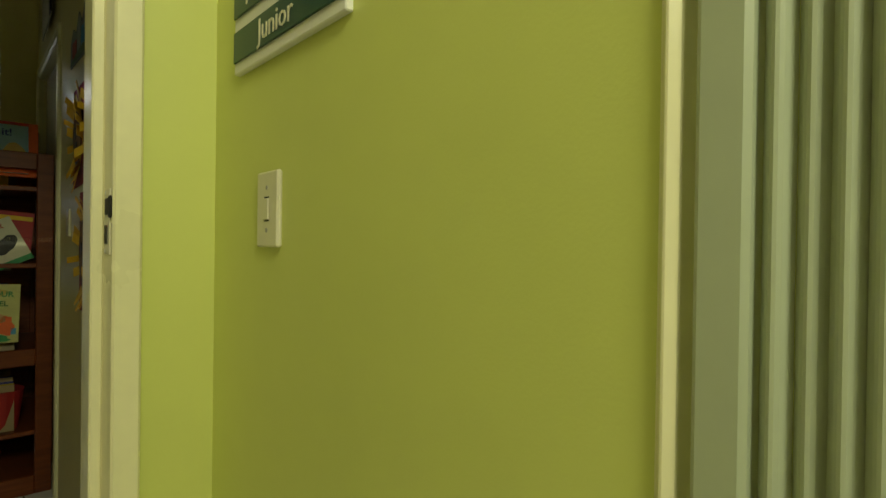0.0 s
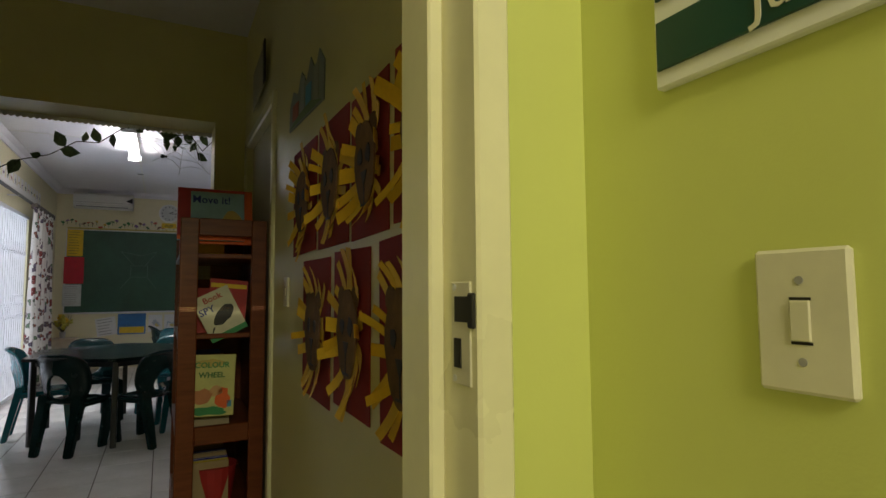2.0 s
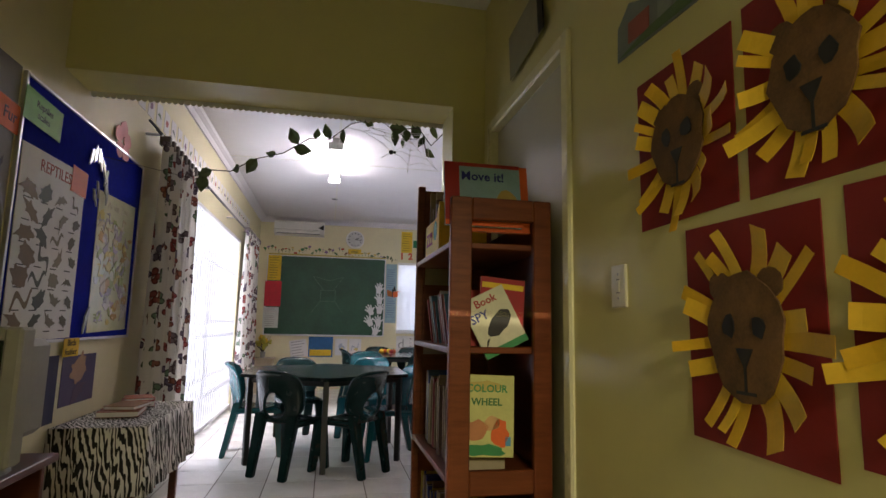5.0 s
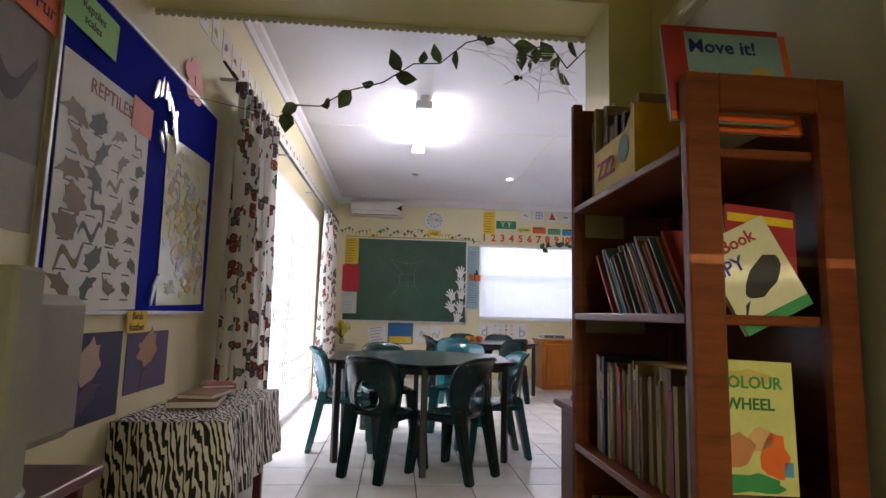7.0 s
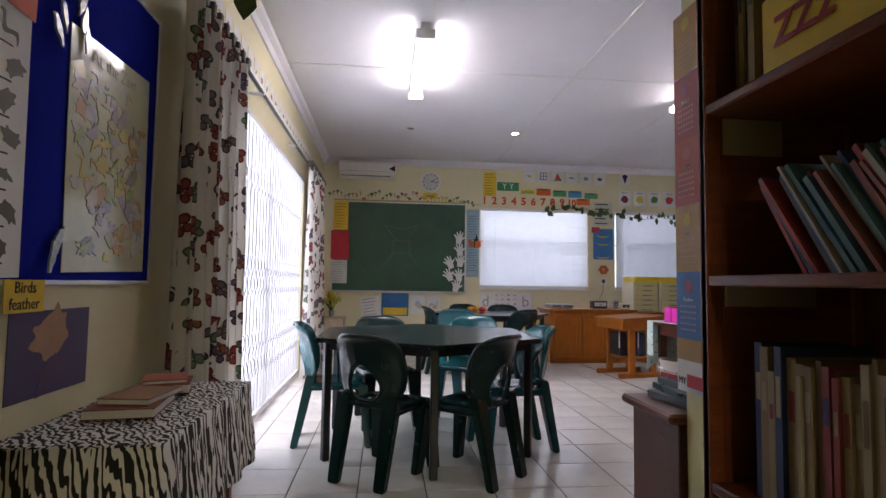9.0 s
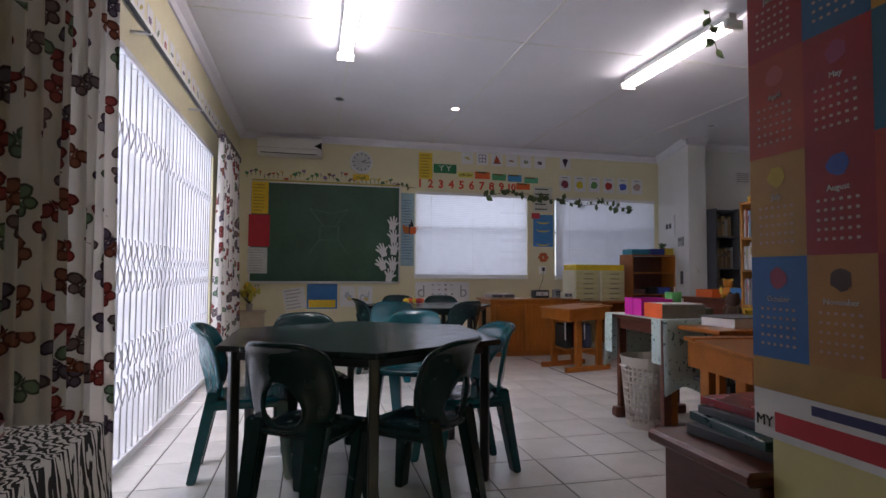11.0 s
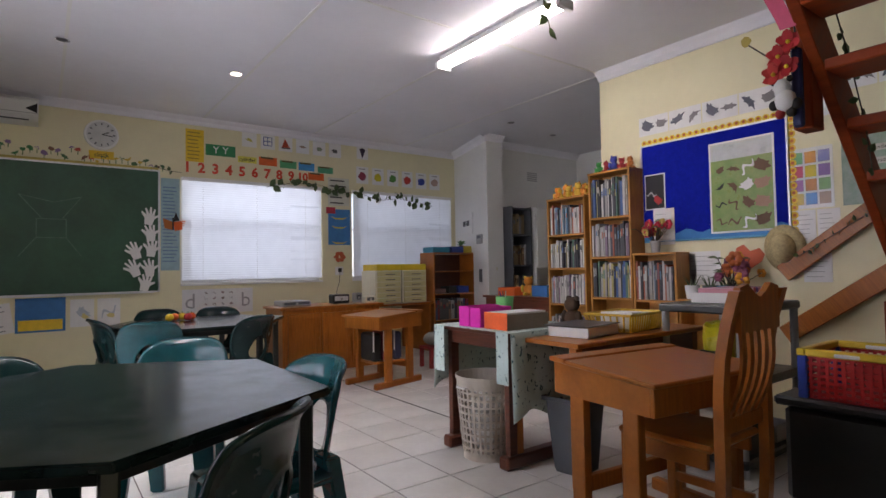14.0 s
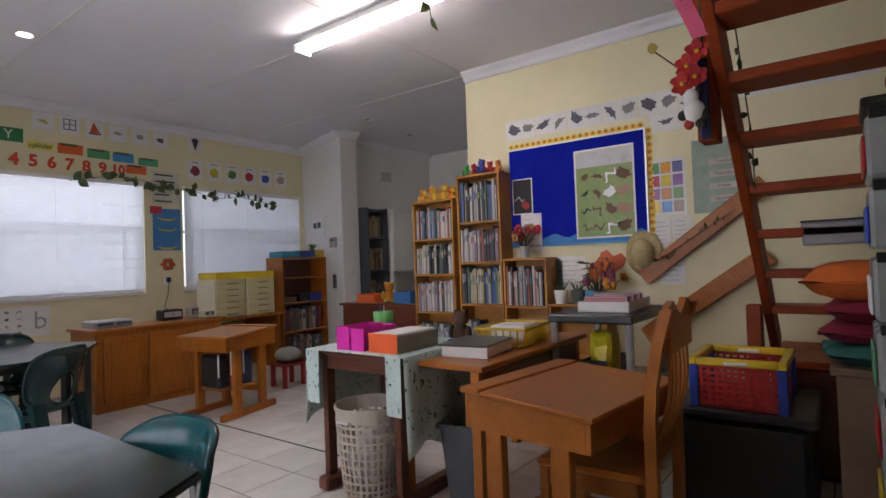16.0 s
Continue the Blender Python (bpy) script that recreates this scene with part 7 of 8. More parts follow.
def bouquet(name, label, x, y, z, s, colours, seed, vase=True):
    rnd = random.Random(seed)
    ob = thing(name, label, "flowers", Matrix.Translation((x, y, z)))
    part("vase", rod(bmesh.new(), (0, 0, 0), (0, 0, 0.1), 0.035, 0.045, 16), GREYP, ob, smooth=False)
    for k in range(26):
        d = Vector((rnd.uniform(-0.8, 0.8), rnd.uniform(-0.8, 0.8), rnd.uniform(0.4, 1.7))).normalized()
        e = Vector((0, 0, 0.09)) + d * s * rnd.uniform(0.5, 1)
        part("stem", rod(bmesh.new(), (0, 0, 0.08), e, 0.003, n=4), STEM, ob)
        bm = bmesh.new()
        if k % 5 < 3:
            r = s * rnd.uniform(0.1, 0.18)
            for p in range(6):
                a = p * 1.047
                ball(bm, e + Vector((r * 0.5 * rnd.uniform(-1, 1), r * 0.7 * math.cos(a), r * 0.7 * math.sin(a))), r * 0.6, (0.8, 1, 1), 6)
            part("bloom", bm, colours[k % len(colours)], ob, smooth=True)
        else:
            vs = [bm.verts.new(e + Vector(c) * s) for c in ((0, 0, 0), (0.07, 0.1, 0.05), (0, 0.3, 0.0), (-0.07, 0.1, 0.05))]
            bm.faces.new(vs)
            part("leaf", bm, LEAF, ob)


bouquet("silk_flowers", "red and yellow silk flowers on the low bookshelf", 4.36, 7.22, 1.272, 0.2, [tint(0.4, 0.01, 0.03), tint(0.5, 0.02, 0.05), tint(0.5, 0.35, 0.08)], 3)
bouquet("silk_flowers", "orange and purple silk flowers in a vase", 4.3, 6.55, 0.882, 0.27, [tint(0.7, 0.3, 0.02), tint(0.25, 0.06, 0.12), tint(0.5, 0.12, 0.03)], 4)
for k, (y, c) in enumerate(((6.9, PAPER), (6.75, tint(0.1, 0.12, 0.1)), (6.63, SKYB))):
    ob = thing("plant_pot", "small pot with a spiky plant", "plant", Matrix.Translation((4.36, y, 0.882)), "pots")
    part("pot", rod(bmesh.new(), (0, 0, 0), (0, 0, 0.11), 0.045, 0.06, 18), c, ob)
    for j in range(9):
        a = j * 0.7
        part("blade", rod(bmesh.new(), (0.02 * math.cos(a), 0.02 * math.sin(a), 0.1), (0.07 * math.cos(a), 0.07 * math.sin(a), 0.19), 0.006, 0.001, 5), LEAF, ob)

# ---- pinboard wall on the right ----
pb = thing("pinboard", "royal blue pinboard with yellow scalloped border", "pinboard", frame_wall("right", RX) @ Matrix.Translation((-6.82, 1.82, 0)))
slab("felt", (-0.6, -0.44, 0.001), (0.6, 0.42, 0.014), BLUEFELT, pb, 0.001)
for a, b in (((-0.615, -0.455, 0), (-0.6, 0.435, 0.02)), ((0.6, -0.455, 0), (0.615, 0.435, 0.02)), ((-0.6, 0.42, 0), (0.6, 0.435, 0.02)), ((-0.6, -0.455, 0), (0.6, -0.44, 0.02))):
    slab("edge", a, b, SKYB if a[1] < -0.45 and b[1] < 0 else ALU, pb, 0.002)
part("wave_border", prism(bmesh.new(), [(-0.6, -0.44), (0.6, -0.44)] + [(0.6 - 1.2 * i / 24, -0.37 + 0.02 * math.sin(i * 1.3)) for i in range(25)], 0.014, 0.016), tint(0.03, 0.2, 0.5), pb)
for i in range(22):
    part("scallop", prism(bmesh.new(), [(x - 0.58 + i * 0.055, y + 0.455) for x, y in blob(0.027, 0.027, 10, 0.02)], 0.002, 0.005), YEL, pb)
    part("scallop_dot", prism(bmesh.new(), [(x - 0.58 + i * 0.055, y + 0.46) for x, y in blob(0.013, 0.013, 8, 0.02)], 0.005, 0.006), tint(0.5, 0.12, 0.02), pb)
for i in range(16):
    part("scallop", prism(bmesh.new(), [(x + 0.635, y - 0.42 + i * 0.055) for x, y in blob(0.027, 0.027, 10, 0.02)], 0.002, 0.005), YEL, pb)
    part("scallop_dot", prism(bmesh.new(), [(x + 0.637, y - 0.42 + i * 0.055) for x, y in blob(0.013, 0.013, 8, 0.02)], 0.005, 0.006), tint(0.5, 0.12, 0.02), pb)
farm = thing("farm_poster", "farm animals poster with cows and horses", "poster", frame_wall("right", RX) @ Matrix.Translation((-6.55, 1.78, 0.016)))
slab("sheet", (-0.25, -0.37, 0), (0.25, 0.37, 0.002), PAPER, farm, 0)
slab("meadow", (-0.235, -0.355, 0.002), (0.235, 0.22, 0.003), mat("printed_meadow", (0.14, 0.26, 0.06), 0.3, vary=0.5, scale=14, second=(0.26, 0.32, 0.1)), farm, 0)
slab("sky", (-0.235, 0.22, 0.002), (0.235, 0.355, 0.003), tint(0.5, 0.52, 0.5, 0.3), farm, 0)
for k in range(16):
    rnd = random.Random(40 + k)
    part("animal", prism(bmesh.new(), creature(840 + k, -0.16 + 0.105 * (k % 4), -0.28 + 0.14 * (k // 4), 0.045 + 0.012 * (k * 5 % 4)), 0.003, 0.0038), [DARK, BROWN, PAPER, tint(0.35, 0.2, 0.12)][k % 4 if k % 3 else 1], farm)
flat("nativity_photo", "dark glossy photo print on the pinboard", "picture", "right", RX, 7.3, 1.82, [("print", rect(-0.1, -0.16, 0.1, 0.16), PAPER, 0.002, 0.015), ("picture", rect(-0.09, -0.15, 0.09, 0.15), DARK, 0.001, 0.017), ("figure", creature(91, 0.03, -0.08, 0.06), tint(0.4, 0.02, 0.02), 0.001, 0.018), ("figure", creature(92, -0.03, -0.02, 0.05), GREYP, 0.001, 0.018)])
for y, z, w, h in ((7.22, 1.5, 0.1, 0.16), (6.88, 1.13, 0.14, 0.14), (7.05, 1.12, 0.1, 0.13), (6.12, 1.42, 0.07, 0.12), (5.97, 1.42, 0.07, 0.12), (6.05, 1.15, 0.09, 0.13)):
    o = flat("paper_note", "plain white paper pinned to the wall", "paper", "right", RX, y, z, [("sheet", rect(-w, -h, w, h), PAPER, 0.002, 0.018 if z > 1.45 else 0.001)], "paper notes")
    for k in range(6):
        part("text_line", bars(bmesh.new(), -w * 0.8, w * 0.8, [h * 0.7 - k * h * 0.28], 0.004, int(y * 10) + k, 0.0205 if z > 1.45 else 0.0032), GREYP, o)
flat("paper_heart", "orange-red paper heart on the wall", "decoration", "right", RX, 6.52, 1.2, [("heart", [(0, -0.11), (0.1, 0.0), (0.11, 0.06), (0.06, 0.1), (0.0, 0.06), (-0.06, 0.1), (-0.11, 0.06), (-0.1, 0.0)], tint(0.6, 0.12, 0.05), 0.003, 0.004)], turn=-15)
hat = thing("straw_hat", "pale straw hat hung on the wall", "hat", frame_wall("right", RX) @ Matrix.Translation((-6.25, 1.27, 0.02)) @ pose(0, 0, 0, 0, 0, 10))
STRAW = mat("woven_straw", (0.5, 0.4, 0.2), 0.8, vary=0.3, scale=50, bump=0.5, bump_scale=300)
bm = bmesh.new()
bmesh.ops.create_cone(bm, segments=32, radius1=0.17, radius2=0.1, depth=0.03, cap_ends=False, matrix=Matrix.Translation((0, 0, 0.015)) @ Matrix.Diagonal((0.85, 1.05, 1, 1)))
o = part("brim", bm, STRAW, hat, smooth=True)
o.modifiers.new("thick", "SOLIDIFY").thickness = 0.006
part("crown", ball(bmesh.new(), (0, 0, 0.04), 0.1, (0.85, 1.1, 0.9), 20), STRAW, hat, smooth=True)
bs2 = thing("animal_frieze", "white paper frieze of grey animals", "frieze", frame_wall("right", RX) @ Matrix.Translation((-6.1, 2.43, 0)))
for k in range(9):
    u = -1.35 + 0.3 * k
    s = slab("sheet", (u, -0.085, 0.001), (u + 0.29, 0.085, 0.003), PAPER, bs2, 0)
    part("animal", prism(bmesh.new(), creature(950 + k, u + 0.08, 0, 0.08), 0.003, 0.0036), tint(0.1, 0.1, 0.13), bs2)
    part("animal", prism(bmesh.new(), creature(980 + k, u + 0.22, 0.0, 0.07), 0.003, 0.0036), tint(0.22, 0.2, 0.2), bs2)
flat("animal_frieze_end", "short paper frieze below the long one", "frieze", "right", RX, 6.05, 2.27, [("sheet", rect(-0.12, -0.07, 0.12, 0.07), PAPER, 0.002, 0.001), ("animal", creature(35, 0, 0, 0.06), DARKG, 0.001, 0.003)])
gr = thing("colour_grid_chart", "laminated chart with a grid of colour squares", "chart", frame_wall("right", RX) @ Matrix.Translation((-6.07, 1.77, 0)))
slab("sheet", (-0.14, -0.22, 0.001), (0.14, 0.22, 0.003), mat("laminate_gloss", (0.7, 0.7, 0.68), 0.08, vary=0.05), gr, 0)
gh = [(0.1, 0.3, 0.1), (0.6, 0.25, 0.02), (0.1, 0.1, 0.3), (0.5, 0.05, 0.1), (0.6, 0.45, 0.02), (0.2, 0.08, 0.3), (0.35, 0.12, 0.3), (0.5, 0.2, 0.05), (0.15, 0.3, 0.1), (0.6, 0.4, 0.05), (0.05, 0.2, 0.5), (0.3, 0.2, 0.15)]
for k in range(12):
    x, y = -0.085 + 0.085 * (k % 3), 0.15 - 0.1 * (k // 3)
    part("square", prism(bmesh.new(), rect(x - 0.036, y - 0.042, x + 0.036, y + 0.042), 0.003, 0.0035), tint(*gh[k], 0.2), gr)
wk = thing("weekday_poster", "weekday poster with green landscape", "poster", frame_wall("right", RX) @ Matrix.Translation((-5.72, 1.82, 0)))
slab("sheet", (-0.16, -0.27, 0.001), (0.16, 0.27, 0.003), mat("printed_landscape", (0.14, 0.25, 0.16), 0.4, vary=0.5, scale=12, second=(0.3, 0.35, 0.3)), wk, 0)
for k, t in enumerate(("Tuesday", "Thursday", "Friday", "Saturday")):
    z = 0.1 - 0.09 * k
    part("strip", prism(bmesh.new(), rect(-0.05, z - 0.022, 0.15, z + 0.022), 0.003, 0.0035), tint(0.5, 0.45, 0.4), wk)
    words(t, 0.035, DARK, wk, Matrix.Translation((0.05, z, 0.0042)))

# ---- stairs ----
stair = thing("staircase", "steep open-riser staircase of red-stained wood", "staircase")
K = 10
for s, y in (("a", 5.36), ("b", 4.42)):
    a, b = Vector((4.12, y, 0.62)), Vector((1.62, y, 2.96))
    d = (b - a).normalized()
    m = Matrix.Translation(a) @ Matrix(((d.x, 0, d.z, 0), (0, 1, 0, 0), (d.z, 0, -d.x, 0), (0, 0, 0, 1)))
    part("stringer", box(bmesh.new(), (0, -0.022, -0.05), ((b - a).length, 0.022, 0.13), 0.004), STAIRW, stair, m=m)
for k in range(K):
    x, z = 3.83 - 0.22 * k, 0.945 + 0.208 * k
    slab("tread", (x - 0.12, 4.445, z - 0.045), (x + 0.1, 5.335, z), STAIRW, stair, 0.006)
slab("newel", (2.62, 5.385, 1.72), (2.74, 5.46, 2.66), STAIRW, stair, 0.006)
slab("newel", (3.68, 5.385, 0), (3.78, 5.46, 0.95), STAIRW, stair, 0.006)
slab("landing", (3.72, 4.42, 0.6), (4.5, 5.36, 0.64), STAIRW, stair)
for x in (3.76, 4.45):
    slab("landing_post", (x - 0.04, 4.46, 0), (x + 0.04, 4.54, 0.6), STAIRW, stair)
# dark box added to give the deep shade below the landing
uc = thing("stair_cupboard", "dark wooden box added for the shade under the stair landing", "cupboard")
slab("body", (3.74, 4.56, 0), (4.48, 5.3, 0.59), OAKD, uc, 0.004)
slab("front_panel", (3.72, 4.6, 0.04), (3.74, 5.26, 0.56), OAKD, uc, 0.004)
wr = thing("wall_handrail", "two slanting red-stained boards along the wall", "handrail")
for za, zb in ((1.07, 1.55), (0.62, 1.06)):
    a, b = Vector((RX - 0.05, 6.25, za)), Vector((RX - 0.05, 5.4, zb + 0.16))
    d = (b - a).normalized()
    m = Matrix.Translation(a) @ Matrix(((0, 1, 0, 0), (d.y, 0, -d.z, 0), (d.z, 0, d.y, 0), (0, 0, 0, 1)))
    part("board", box(bmesh.new(), (0, -0.02, -0.08), ((b - a).length, 0.02, 0.05), 0.005), PINE, wr, m=m)
vine("leaf_garland", "dried leaf garland along the slanting board", [(RX - 0.09, 6.15, 1.2), (RX - 0.09, 5.9, 1.36), (RX - 0.09, 5.6, 1.55)], 12, 0.035, 0.04)
vine("leaf_garland", "artificial vine twined down the stair stringer", [(2.55, 5.31, 2.35), (2.8, 5.31, 2.05), (2.95, 5.3, 1.75), (3.05, 5.31, 1.55)], 13, 0.04, 0.05)
tp = thing("pink_tape", "pink numbered paper measuring tape loop", "decoration")
bm, rows = bmesh.new(), []
for k in range(10):
    t = k / 9
    x, y, z = 2.46 - 0.02 * math.sin(t * 3), 5.44 + 0.05 * math.sin(t * 4), 2.6 - 0.5 * t
    rows.append([bm.verts.new((x, y + 0.03, z)), bm.verts.new((x, y - 0.03, z)), bm.verts.new((x + 0.002, y - 0.03, z)), bm.verts.new((x + 0.002, y + 0.03, z))])
for r0, r1 in zip(rows, rows[1:]):
    for j in range(4):
        bm.faces.new((r0[j], r0[(j + 1) % 4], r1[(j + 1) % 4], r1[j]))
part("tape", bm, tint(0.7, 0.1, 0.2), tp)
for k, t in enumerate("551"):
    words(t, 0.06, DARK, tp, Matrix.Translation((2.437, 5.46, 2.45 - 0.09 * k)) @ frame_wall("right", 0), "digit")
hg = thing("hanging_toys", "bunch of hanging soft toys and red flowers", "toy")
part("cord", rod(bmesh.new(), (2.52, 5.41, 2.5), (2.58, 5.42, 1.9), 0.004), BLACK, hg)
part("strap", box(bmesh.new(), (2.56, 5.4, 1.72), (2.59, 5.44, 2.05), 0.008), tint(0.02, 0.03, 0.12), hg)
for y, z, c in ((5.47, 2.02, (0.5, 0.02, 0.02)), (5.43, 2.07, (0.45, 0.015, 0.02)), (5.49, 1.95, (0.5, 0.03, 0.02)), (5.44, 1.97, (0.4, 0.01, 0.015))):
    for k in range(6):
        q = Matrix.Translation((2.53 + 0.01 * (k % 3), y, z)) @ frame_wall("right", 0) @ pose(0, 0, 0, 25, 0, 60 * k)
        part("petal", prism(bmesh.new(), [(u, v + 0.026) for u, v in blob(0.02, 0.028, 9, 0.12, k)], 0, 0.003, q), tint(*c), hg)
    part("flower_heart", ball(bmesh.new(), (2.522, y, z), 0.009), YEL, hg, smooth=True)
for dy, dz, r, c in ((0.0, 0.0, 0.042, PAPER), (0.012, 0.058, 0.034, PAPER), (-0.018, 0.088, 0.013, DARK), (0.04, 0.085, 0.013, DARK), (0.045, -0.01, 0.02, DARK), (-0.04, -0.02, 0.022, DARK), (0.022, -0.05, 0.02, RED), (-0.02, -0.05, 0.02, DARK)):
    part("toy_body", ball(bmesh.new(), (2.53, 5.45 + dy, 1.83 + dz), r, (0.9, 1, 1.1)), c, hg, smooth=True)
part("leaf_stick", rod(bmesh.new(), (2.56, 5.48, 2.0), (2.56, 5.6, 2.12), 0.003), STEM, hg)
part("gold_leaf", prism(bmesh.new(), blob(0.02, 0.026, 7, 0.3), 0, 0.002, Matrix.Translation((2.56, 5.61, 2.14)) @ frame_wall("right", 0)), tint(0.4, 0.3, 0.05), hg)

# ---- cart, crate, bins and cushions by the stairs ----
cart = thing("plastic_cart", "black plastic cart with clear posts", "cart")
for z in (0.1, 0.52, 0.93):
    slab("tier", (3.1, 5.92, z - 0.05), (3.85, 6.42, z), BLACK, cart, 0.01)
for x in (3.13, 3.82):
    for y in (5.95, 6.39):
        part("post", rod(bmesh.new(), (x, y, 0), (x, y, 0.88), 0.022, n=12), CLEARP, cart)
bx = tray("card_tray", "white card tray full of coloured cards", 3.5, 6.15, 0.932, 0.5, 0.3, 0.06, PAPER, 3)
for k in range(12):
    slab("card", (-0.22 + 0.036 * k, -0.12, 0.005), (-0.21 + 0.036 * k, 0.12, 0.085), [tint(0.6, 0.25, 0.3), PAPER, tint(0.5, 0.1, 0.1), tint(0.2, 0.1, 0.3)][k % 4], bx, 0)
bag = thing("yellow_bag", "crumpled yellow plastic shopping bag", "bag", Matrix.Translation((3.3, 6.15, 0.522)))
bm = box(bmesh.new(), (-0.09, -0.06, 0), (0.09, 0.06, 0.3), 0.02)
bmesh.ops.subdivide_edges(bm, edges=bm.edges[:], cuts=3, use_grid_fill=True)
for v in bm.verts:
    v.co += noise.noise_vector(v.co * 14) * 0.025 * (v.co.z > 0.01)
part("body", bm, tint(0.65, 0.55, 0.02, 0.3), bag)
part("printing", prism(bmesh.new(), rect(-0.05, 0.1, 0.05, 0.14), 0, 0.002, Matrix.Translation((-0.118, 0, 0)) @ frame_wall("right", 0)), DARK, bag)
for k in range(6):
    tray("supply_tray", "small dark tray of art supplies", 3.25 + 0.2 * (k % 3), 6.05 + 0.2 * (k // 3), 0.102 if k < 3 else 0.522, 0.17, 0.17, 0.1, [DARKG, BLACK, GREYP, tint(0.2, 0.2, 0.1)][k % 4])
bin2 = thing("storage_tub", "large black plastic storage tub with lid", "tub", Matrix.Translation((3.3, 5.42, 0)))
slab("body", (-0.3, -0.28, 0), (0.3, 0.28, 0.47), BLACK, bin2, 0.03)
slab("lid", (-0.33, -0.31, 0.47), (0.33, 0.31, 0.515), BLACK, bin2, 0.012)
crate = thing("folding_crate", "red folding crate with yellow rim and blue posts", "crate", pose(3.22, 5.42, 0.517, 0, 0, 0))
CW, CD, CH = 0.21, 0.185, 0.235
CR, CY, CB = tint(0.45, 0.02, 0.02, 0.35), tint(0.7, 0.48, 0.02, 0.35), tint(0.02, 0.06, 0.4, 0.35)
slab("base", (-CW, -CD, 0), (CW, CD, 0.012), CR, crate, 0.002)
for sx in (-1, 1):
    for sy in (-1, 1):
        slab("post", (sx * CW - 0.02, sy * CD - 0.02, 0), (sx * CW + 0.02, sy * CD + 0.02, CH - 0.035), CB, crate, 0.004)
for a, b in (((-CW - 0.022, -CD - 0.022, CH - 0.035), (CW + 0.022, -CD + 0.015, CH)), ((-CW - 0.022, CD - 0.015, CH - 0.035), (CW + 0.022, CD + 0.022, CH)), ((-CW - 0.022, -CD + 0.015, CH - 0.035), (-CW + 0.015, CD - 0.015, CH)), ((CW - 0.015, -CD + 0.015, CH - 0.035), (CW + 0.022, CD - 0.015, CH))):
    slab("rim", a, b, CY, crate, 0.006)
for s in (-1, 1):
    for k in range(7):
        z = 0.018 + 0.028 * k
        slab("side_bar", (s * CW - 0.004, -CD + 0.02, z), (s * CW + 0.004, CD - 0.02, z + 0.015), CR, crate, 0)
        slab("side_bar", (-CW + 0.02, s * CD - 0.004, z), (CW - 0.02, s * CD + 0.004, z + 0.015), CR, crate, 0)
    for k in range(10):
        y = -CD + 0.03 + (2 * CD - 0.07) * k / 9
        slab("side_rib", (s * CW - 0.006, y, 0.01), (s * CW + 0.006, y + 0.014, CH - 0.04), CR, crate, 0)
    slab("grip", (s * CW - 0.026, -0.05, CH - 0.03), (s * CW + 0.026, 0.05, CH - 0.012), PAPER, crate, 0.004)


def cushion(x, y, z, w, d, h, c, r):
    ob = thing("cushion", "plump cloth cushion in a stack", "cushion", pose(x, y, z, 0, 0, r), "cushions")
    bm = bmesh.new()
    bmesh.ops.create_grid(bm, x_segments=10, y_segments=10, size=1)
    top = list(bm.verts)
    for v in top:
        u, t = v.co.x, v.co.y
        f = (1 - u ** 4) * (1 - t ** 4)
        v.co = Vector((u * w / 2 * (1 - 0.05 * t * t), t * d / 2 * (1 - 0.05 * u * u), h / 2 * f ** 0.6 + 0.006 * math.sin(9 * u + 5 * t)))
    dup = bmesh.ops.duplicate(bm, geom=list(bm.faces))["geom"]
    for v in (g for g in dup if isinstance(g, bmesh.types.BMVert)):
        v.co.z *= -1
    bmesh.ops.remove_doubles(bm, verts=bm.verts, dist=0.002)
    bmesh.ops.translate(bm, verts=bm.verts, vec=(0, 0, h / 2))
    part("cover", bm, c, ob, smooth=True)
    part("seam", box(bmesh.new(), (-w / 2, -d / 2 - 0.002, h / 2 - 0.004), (w / 2, -d / 2 + 0.002, h / 2 + 0.004)), c, ob)


pk = thing("storage_chest", "brown cardboard-faced chest under cushions", "chest")
slab("body", (2.98, 4.5, 0), (3.5, 5.04, 0.72), mat("brown_board", (0.2, 0.13, 0.08), 0.8, vary=0.2), pk)
slab("lid", (2.96, 4.48, 0.72), (3.52, 5.06, 0.75), mat("brown_board", (0.2, 0.13, 0.08)), pk)
cushion(3.22, 4.85, 0.751, 0.5, 0.48, 0.09, tint(0.02, 0.14, 0.12, 0.9), 5)
cushion(3.24, 4.86, 0.835, 0.48, 0.46, 0.1, tint(0.25, 0.015, 0.04, 0.9), -6)
cushion(3.22, 4.85, 0.93, 0.46, 0.45, 0.1, tint(0.25, 0.015, 0.04, 0.9), 3)
cushion(3.2, 4.88, 1.025, 0.5, 0.5, 0.17, tint(0.65, 0.14, 0.02, 0.9), -12)
tw = thing("clear_drawer_tower", "tall tower of clear plastic drawers", "drawers", Matrix.Translation((2.5, 4.55, 0)))
for k in range(7):
    z = 0.02 + 0.245 * k
    d = slab("drawer", (0, 0, z), (0.4, 0.36, z + 0.215), CLEARP, tw, 0.012)
    slab("drawer_lip", (-0.012, 0.02, z + 0.2), (0.0, 0.35, z + 0.235), BLACK, tw, 0.004)
    slab("stored_item", (0.02, 0.362, z + 0.02), (0.3, 0.372, z + 0.15), [tint(0.05, 0.1, 0.4), CY, CR, tint(0.1, 0.3, 0.15), PAPER, CB, CR][k], tw, 0.004)
slab("top", (-0.01, -0.01, 1.735), (0.41, 0.37, 1.765), BLACK, tw, 0.006)
soft_toy(2.6, 4.78, 1.767, 0.1, tint(0.45, 0.35, 0.25, 0.9), tint(0.4, 0.02, 0.03, 0.9))
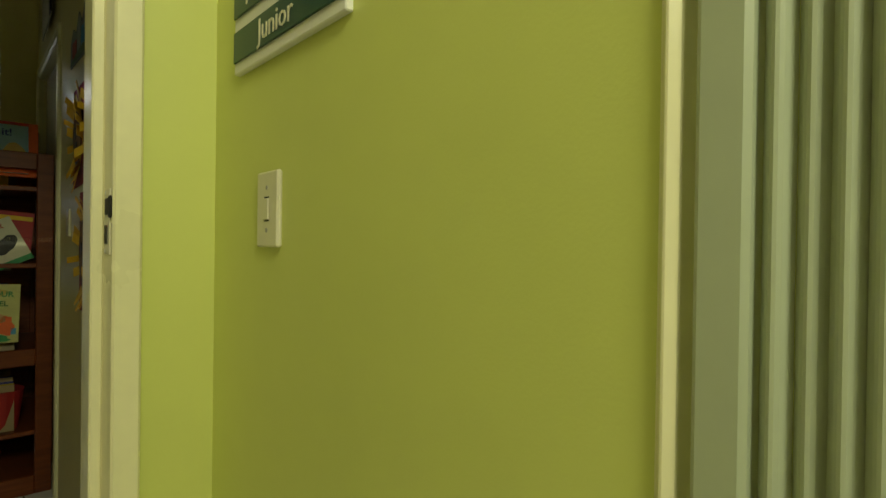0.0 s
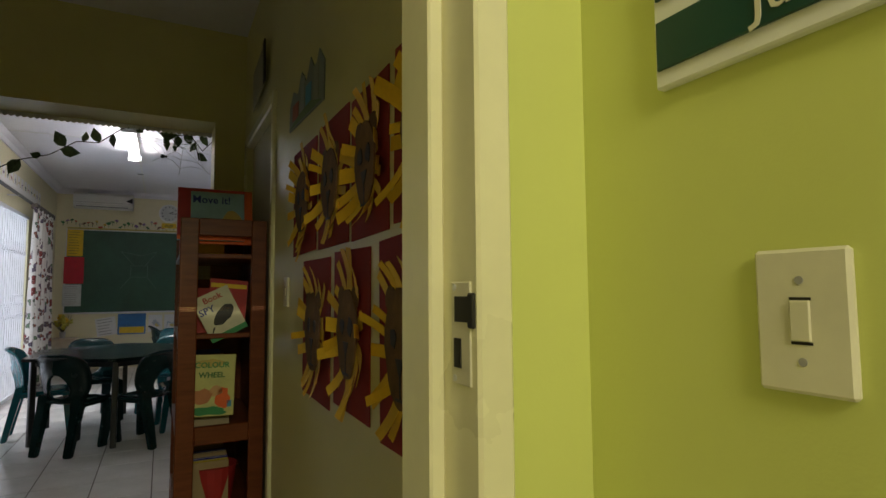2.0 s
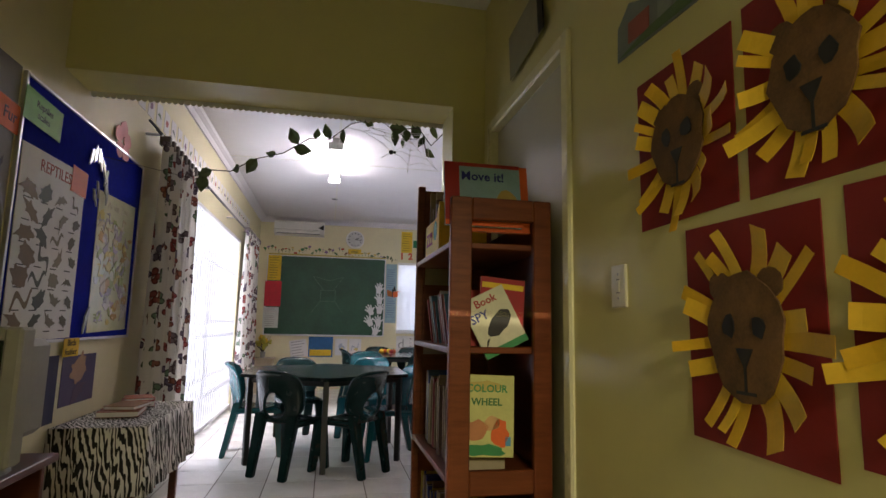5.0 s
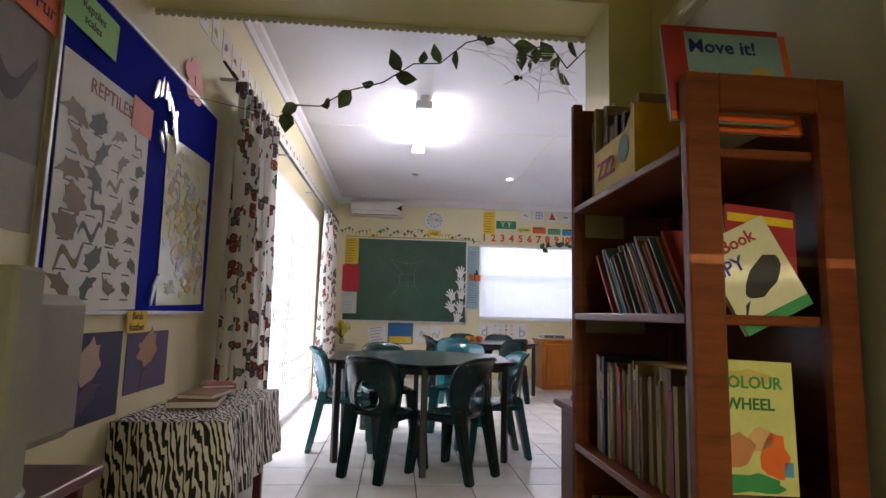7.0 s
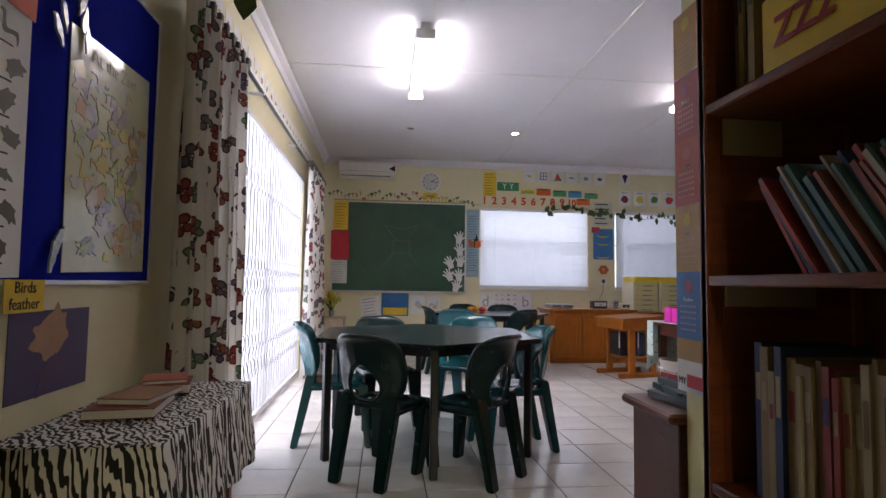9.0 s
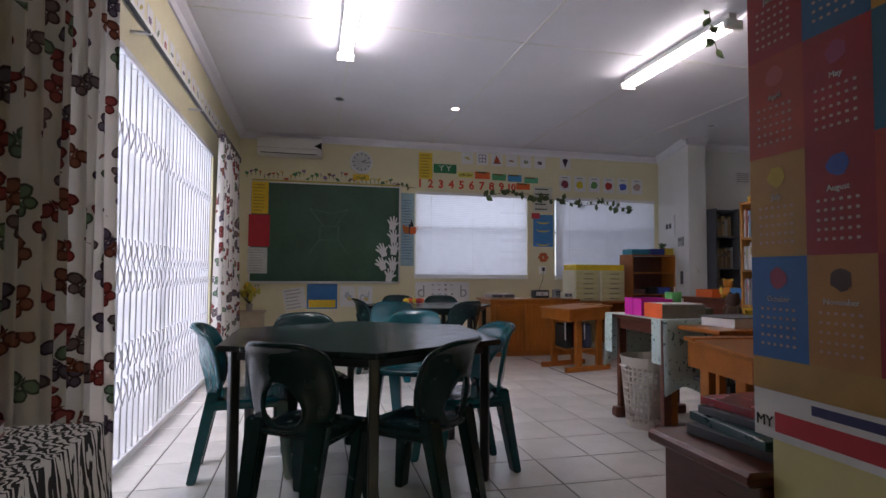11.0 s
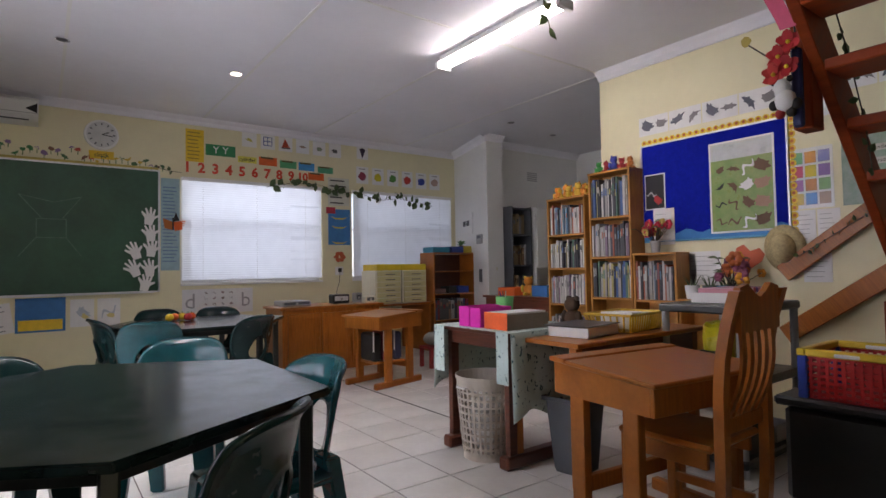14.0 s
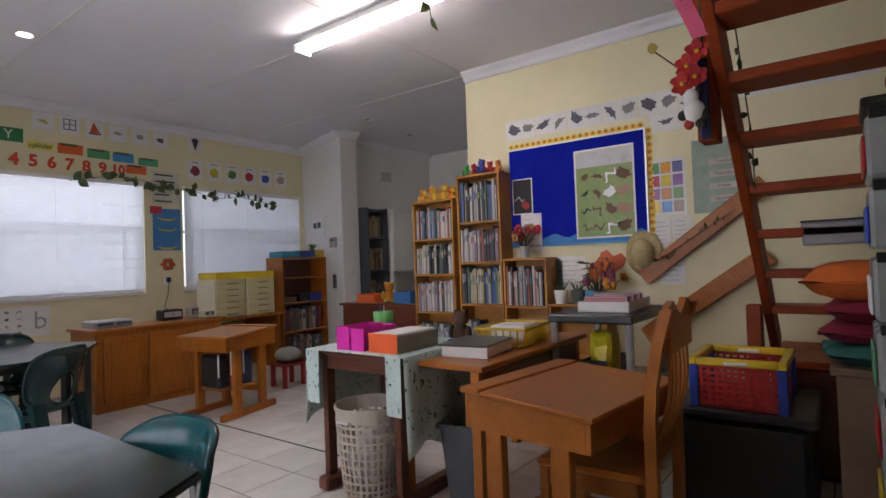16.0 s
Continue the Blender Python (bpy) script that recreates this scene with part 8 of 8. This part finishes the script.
clb = thing("clear_box", "clear lidded box on a stair tread", "box", Matrix.Translation((3.35, 5.0, 1.272)))
slab("tub", (-0.08, -0.15, 0), (0.08, 0.15, 0.11), CLEARP, clb, 0.008)
slab("lid", (-0.085, -0.155, 0.11), (0.085, 0.155, 0.12), DARKG, clb, 0.003)
rs = thing("red_stool", "small red plastic stool", "stool", Matrix.Translation((3.87, 9.87, 0)))
slab("seat", (-0.15, -0.13, 0.22), (0.15, 0.13, 0.25), RED, rs, 0.012)
for sx in (-1, 1):
    for sy in (-1, 1):
        slab("leg", (sx * 0.12 - 0.02, sy * 0.1 - 0.02, 0), (sx * 0.12 + 0.02, sy * 0.1 + 0.02, 0.22), RED, rs)
gb = thing("grey_bag", "soft grey bag on the red stool", "bag", Matrix.Translation((3.87, 9.87, 0.252)))
part("body", ball(bmesh.new(), (0, 0, 0.08), 0.15, (1, 0.9, 0.55)), tint(0.3, 0.3, 0.28, 0.9), gb, smooth=True)
part("handle", rod(bmesh.new(), (-0.06, 0, 0.15), (0.06, 0, 0.18), 0.008), DARKG, gb)
st2 = thing("corner_stand", "pale corner stand with yellow vase", "stand", Matrix.Translation((-0.88, 11.2, 0)))
slab("body", (-0.18, -0.15, 0), (0.18, 0.2, 0.55), tint(0.5, 0.4, 0.28), st2, 0.006)
slab("top", (-0.2, -0.17, 0.55), (0.2, 0.22, 0.575), tint(0.5, 0.4, 0.28), st2)
bouquet("silk_flowers", "yellow silk flowers in a dark vase", -0.88, 11.2, 0.577, 0.3, [YEL, tint(0.5, 0.45, 0.05)], 9)

# ---- floor tiles ----
TX, TY = 0.358, 0.383
tile_mesh = {}


def tile_data(w, d):
    key = (round(w, 3), round(d, 3))
    if key not in tile_mesh:
        bm = box(bmesh.new(), (-w / 2, -d / 2, -0.0039), (w / 2, d / 2, 0), 0.0012)
        me = bpy.data.meshes.new("tile")
        bm.to_mesh(me)
        bm.free()
        me.materials.append(TILE)
        tile_mesh[key] = me
    return tile_mesh[key]


rest, count = bmesh.new(), 0
for i in range(-3, 25):
    for j in range(-21, 17):
        x0, y0 = -0.22 + TX * i, 5.853 + TY * j
        a0, a1, b0, b1 = max(x0, -1.29), min(x0 + TX, 7.5), max(y0, -1.8), min(y0 + TY, FAR)
        if a1 - a0 < 0.03 or b1 - b0 < 0.03 or (x0 > 1.1 and 0.9 < y0 < 2.9) or (x0 > 2.4 and y0 < 2.9) or (x0 > 4.5 and y0 < 7.4):
            continue
        g = 0.0035
        if -1.3 < x0 < 3.4 and 4.2 < y0 < 9.3 and count < 300:
            t = new("tile", tile_data(a1 - a0 - g * 2, b1 - b0 - g * 2))
            t.parent = floor
            t.location = ((a0 + a1) / 2, (b0 + b1) / 2, 0)
            count += 1
        else:
            box(rest, (a0 + g, b0 + g, -0.0039), (a1 - g, b1 - g, 0))
tagged(part("far_tiles", rest, TILE, floor, "pale ceramic floor tiles"), kind="stuff")
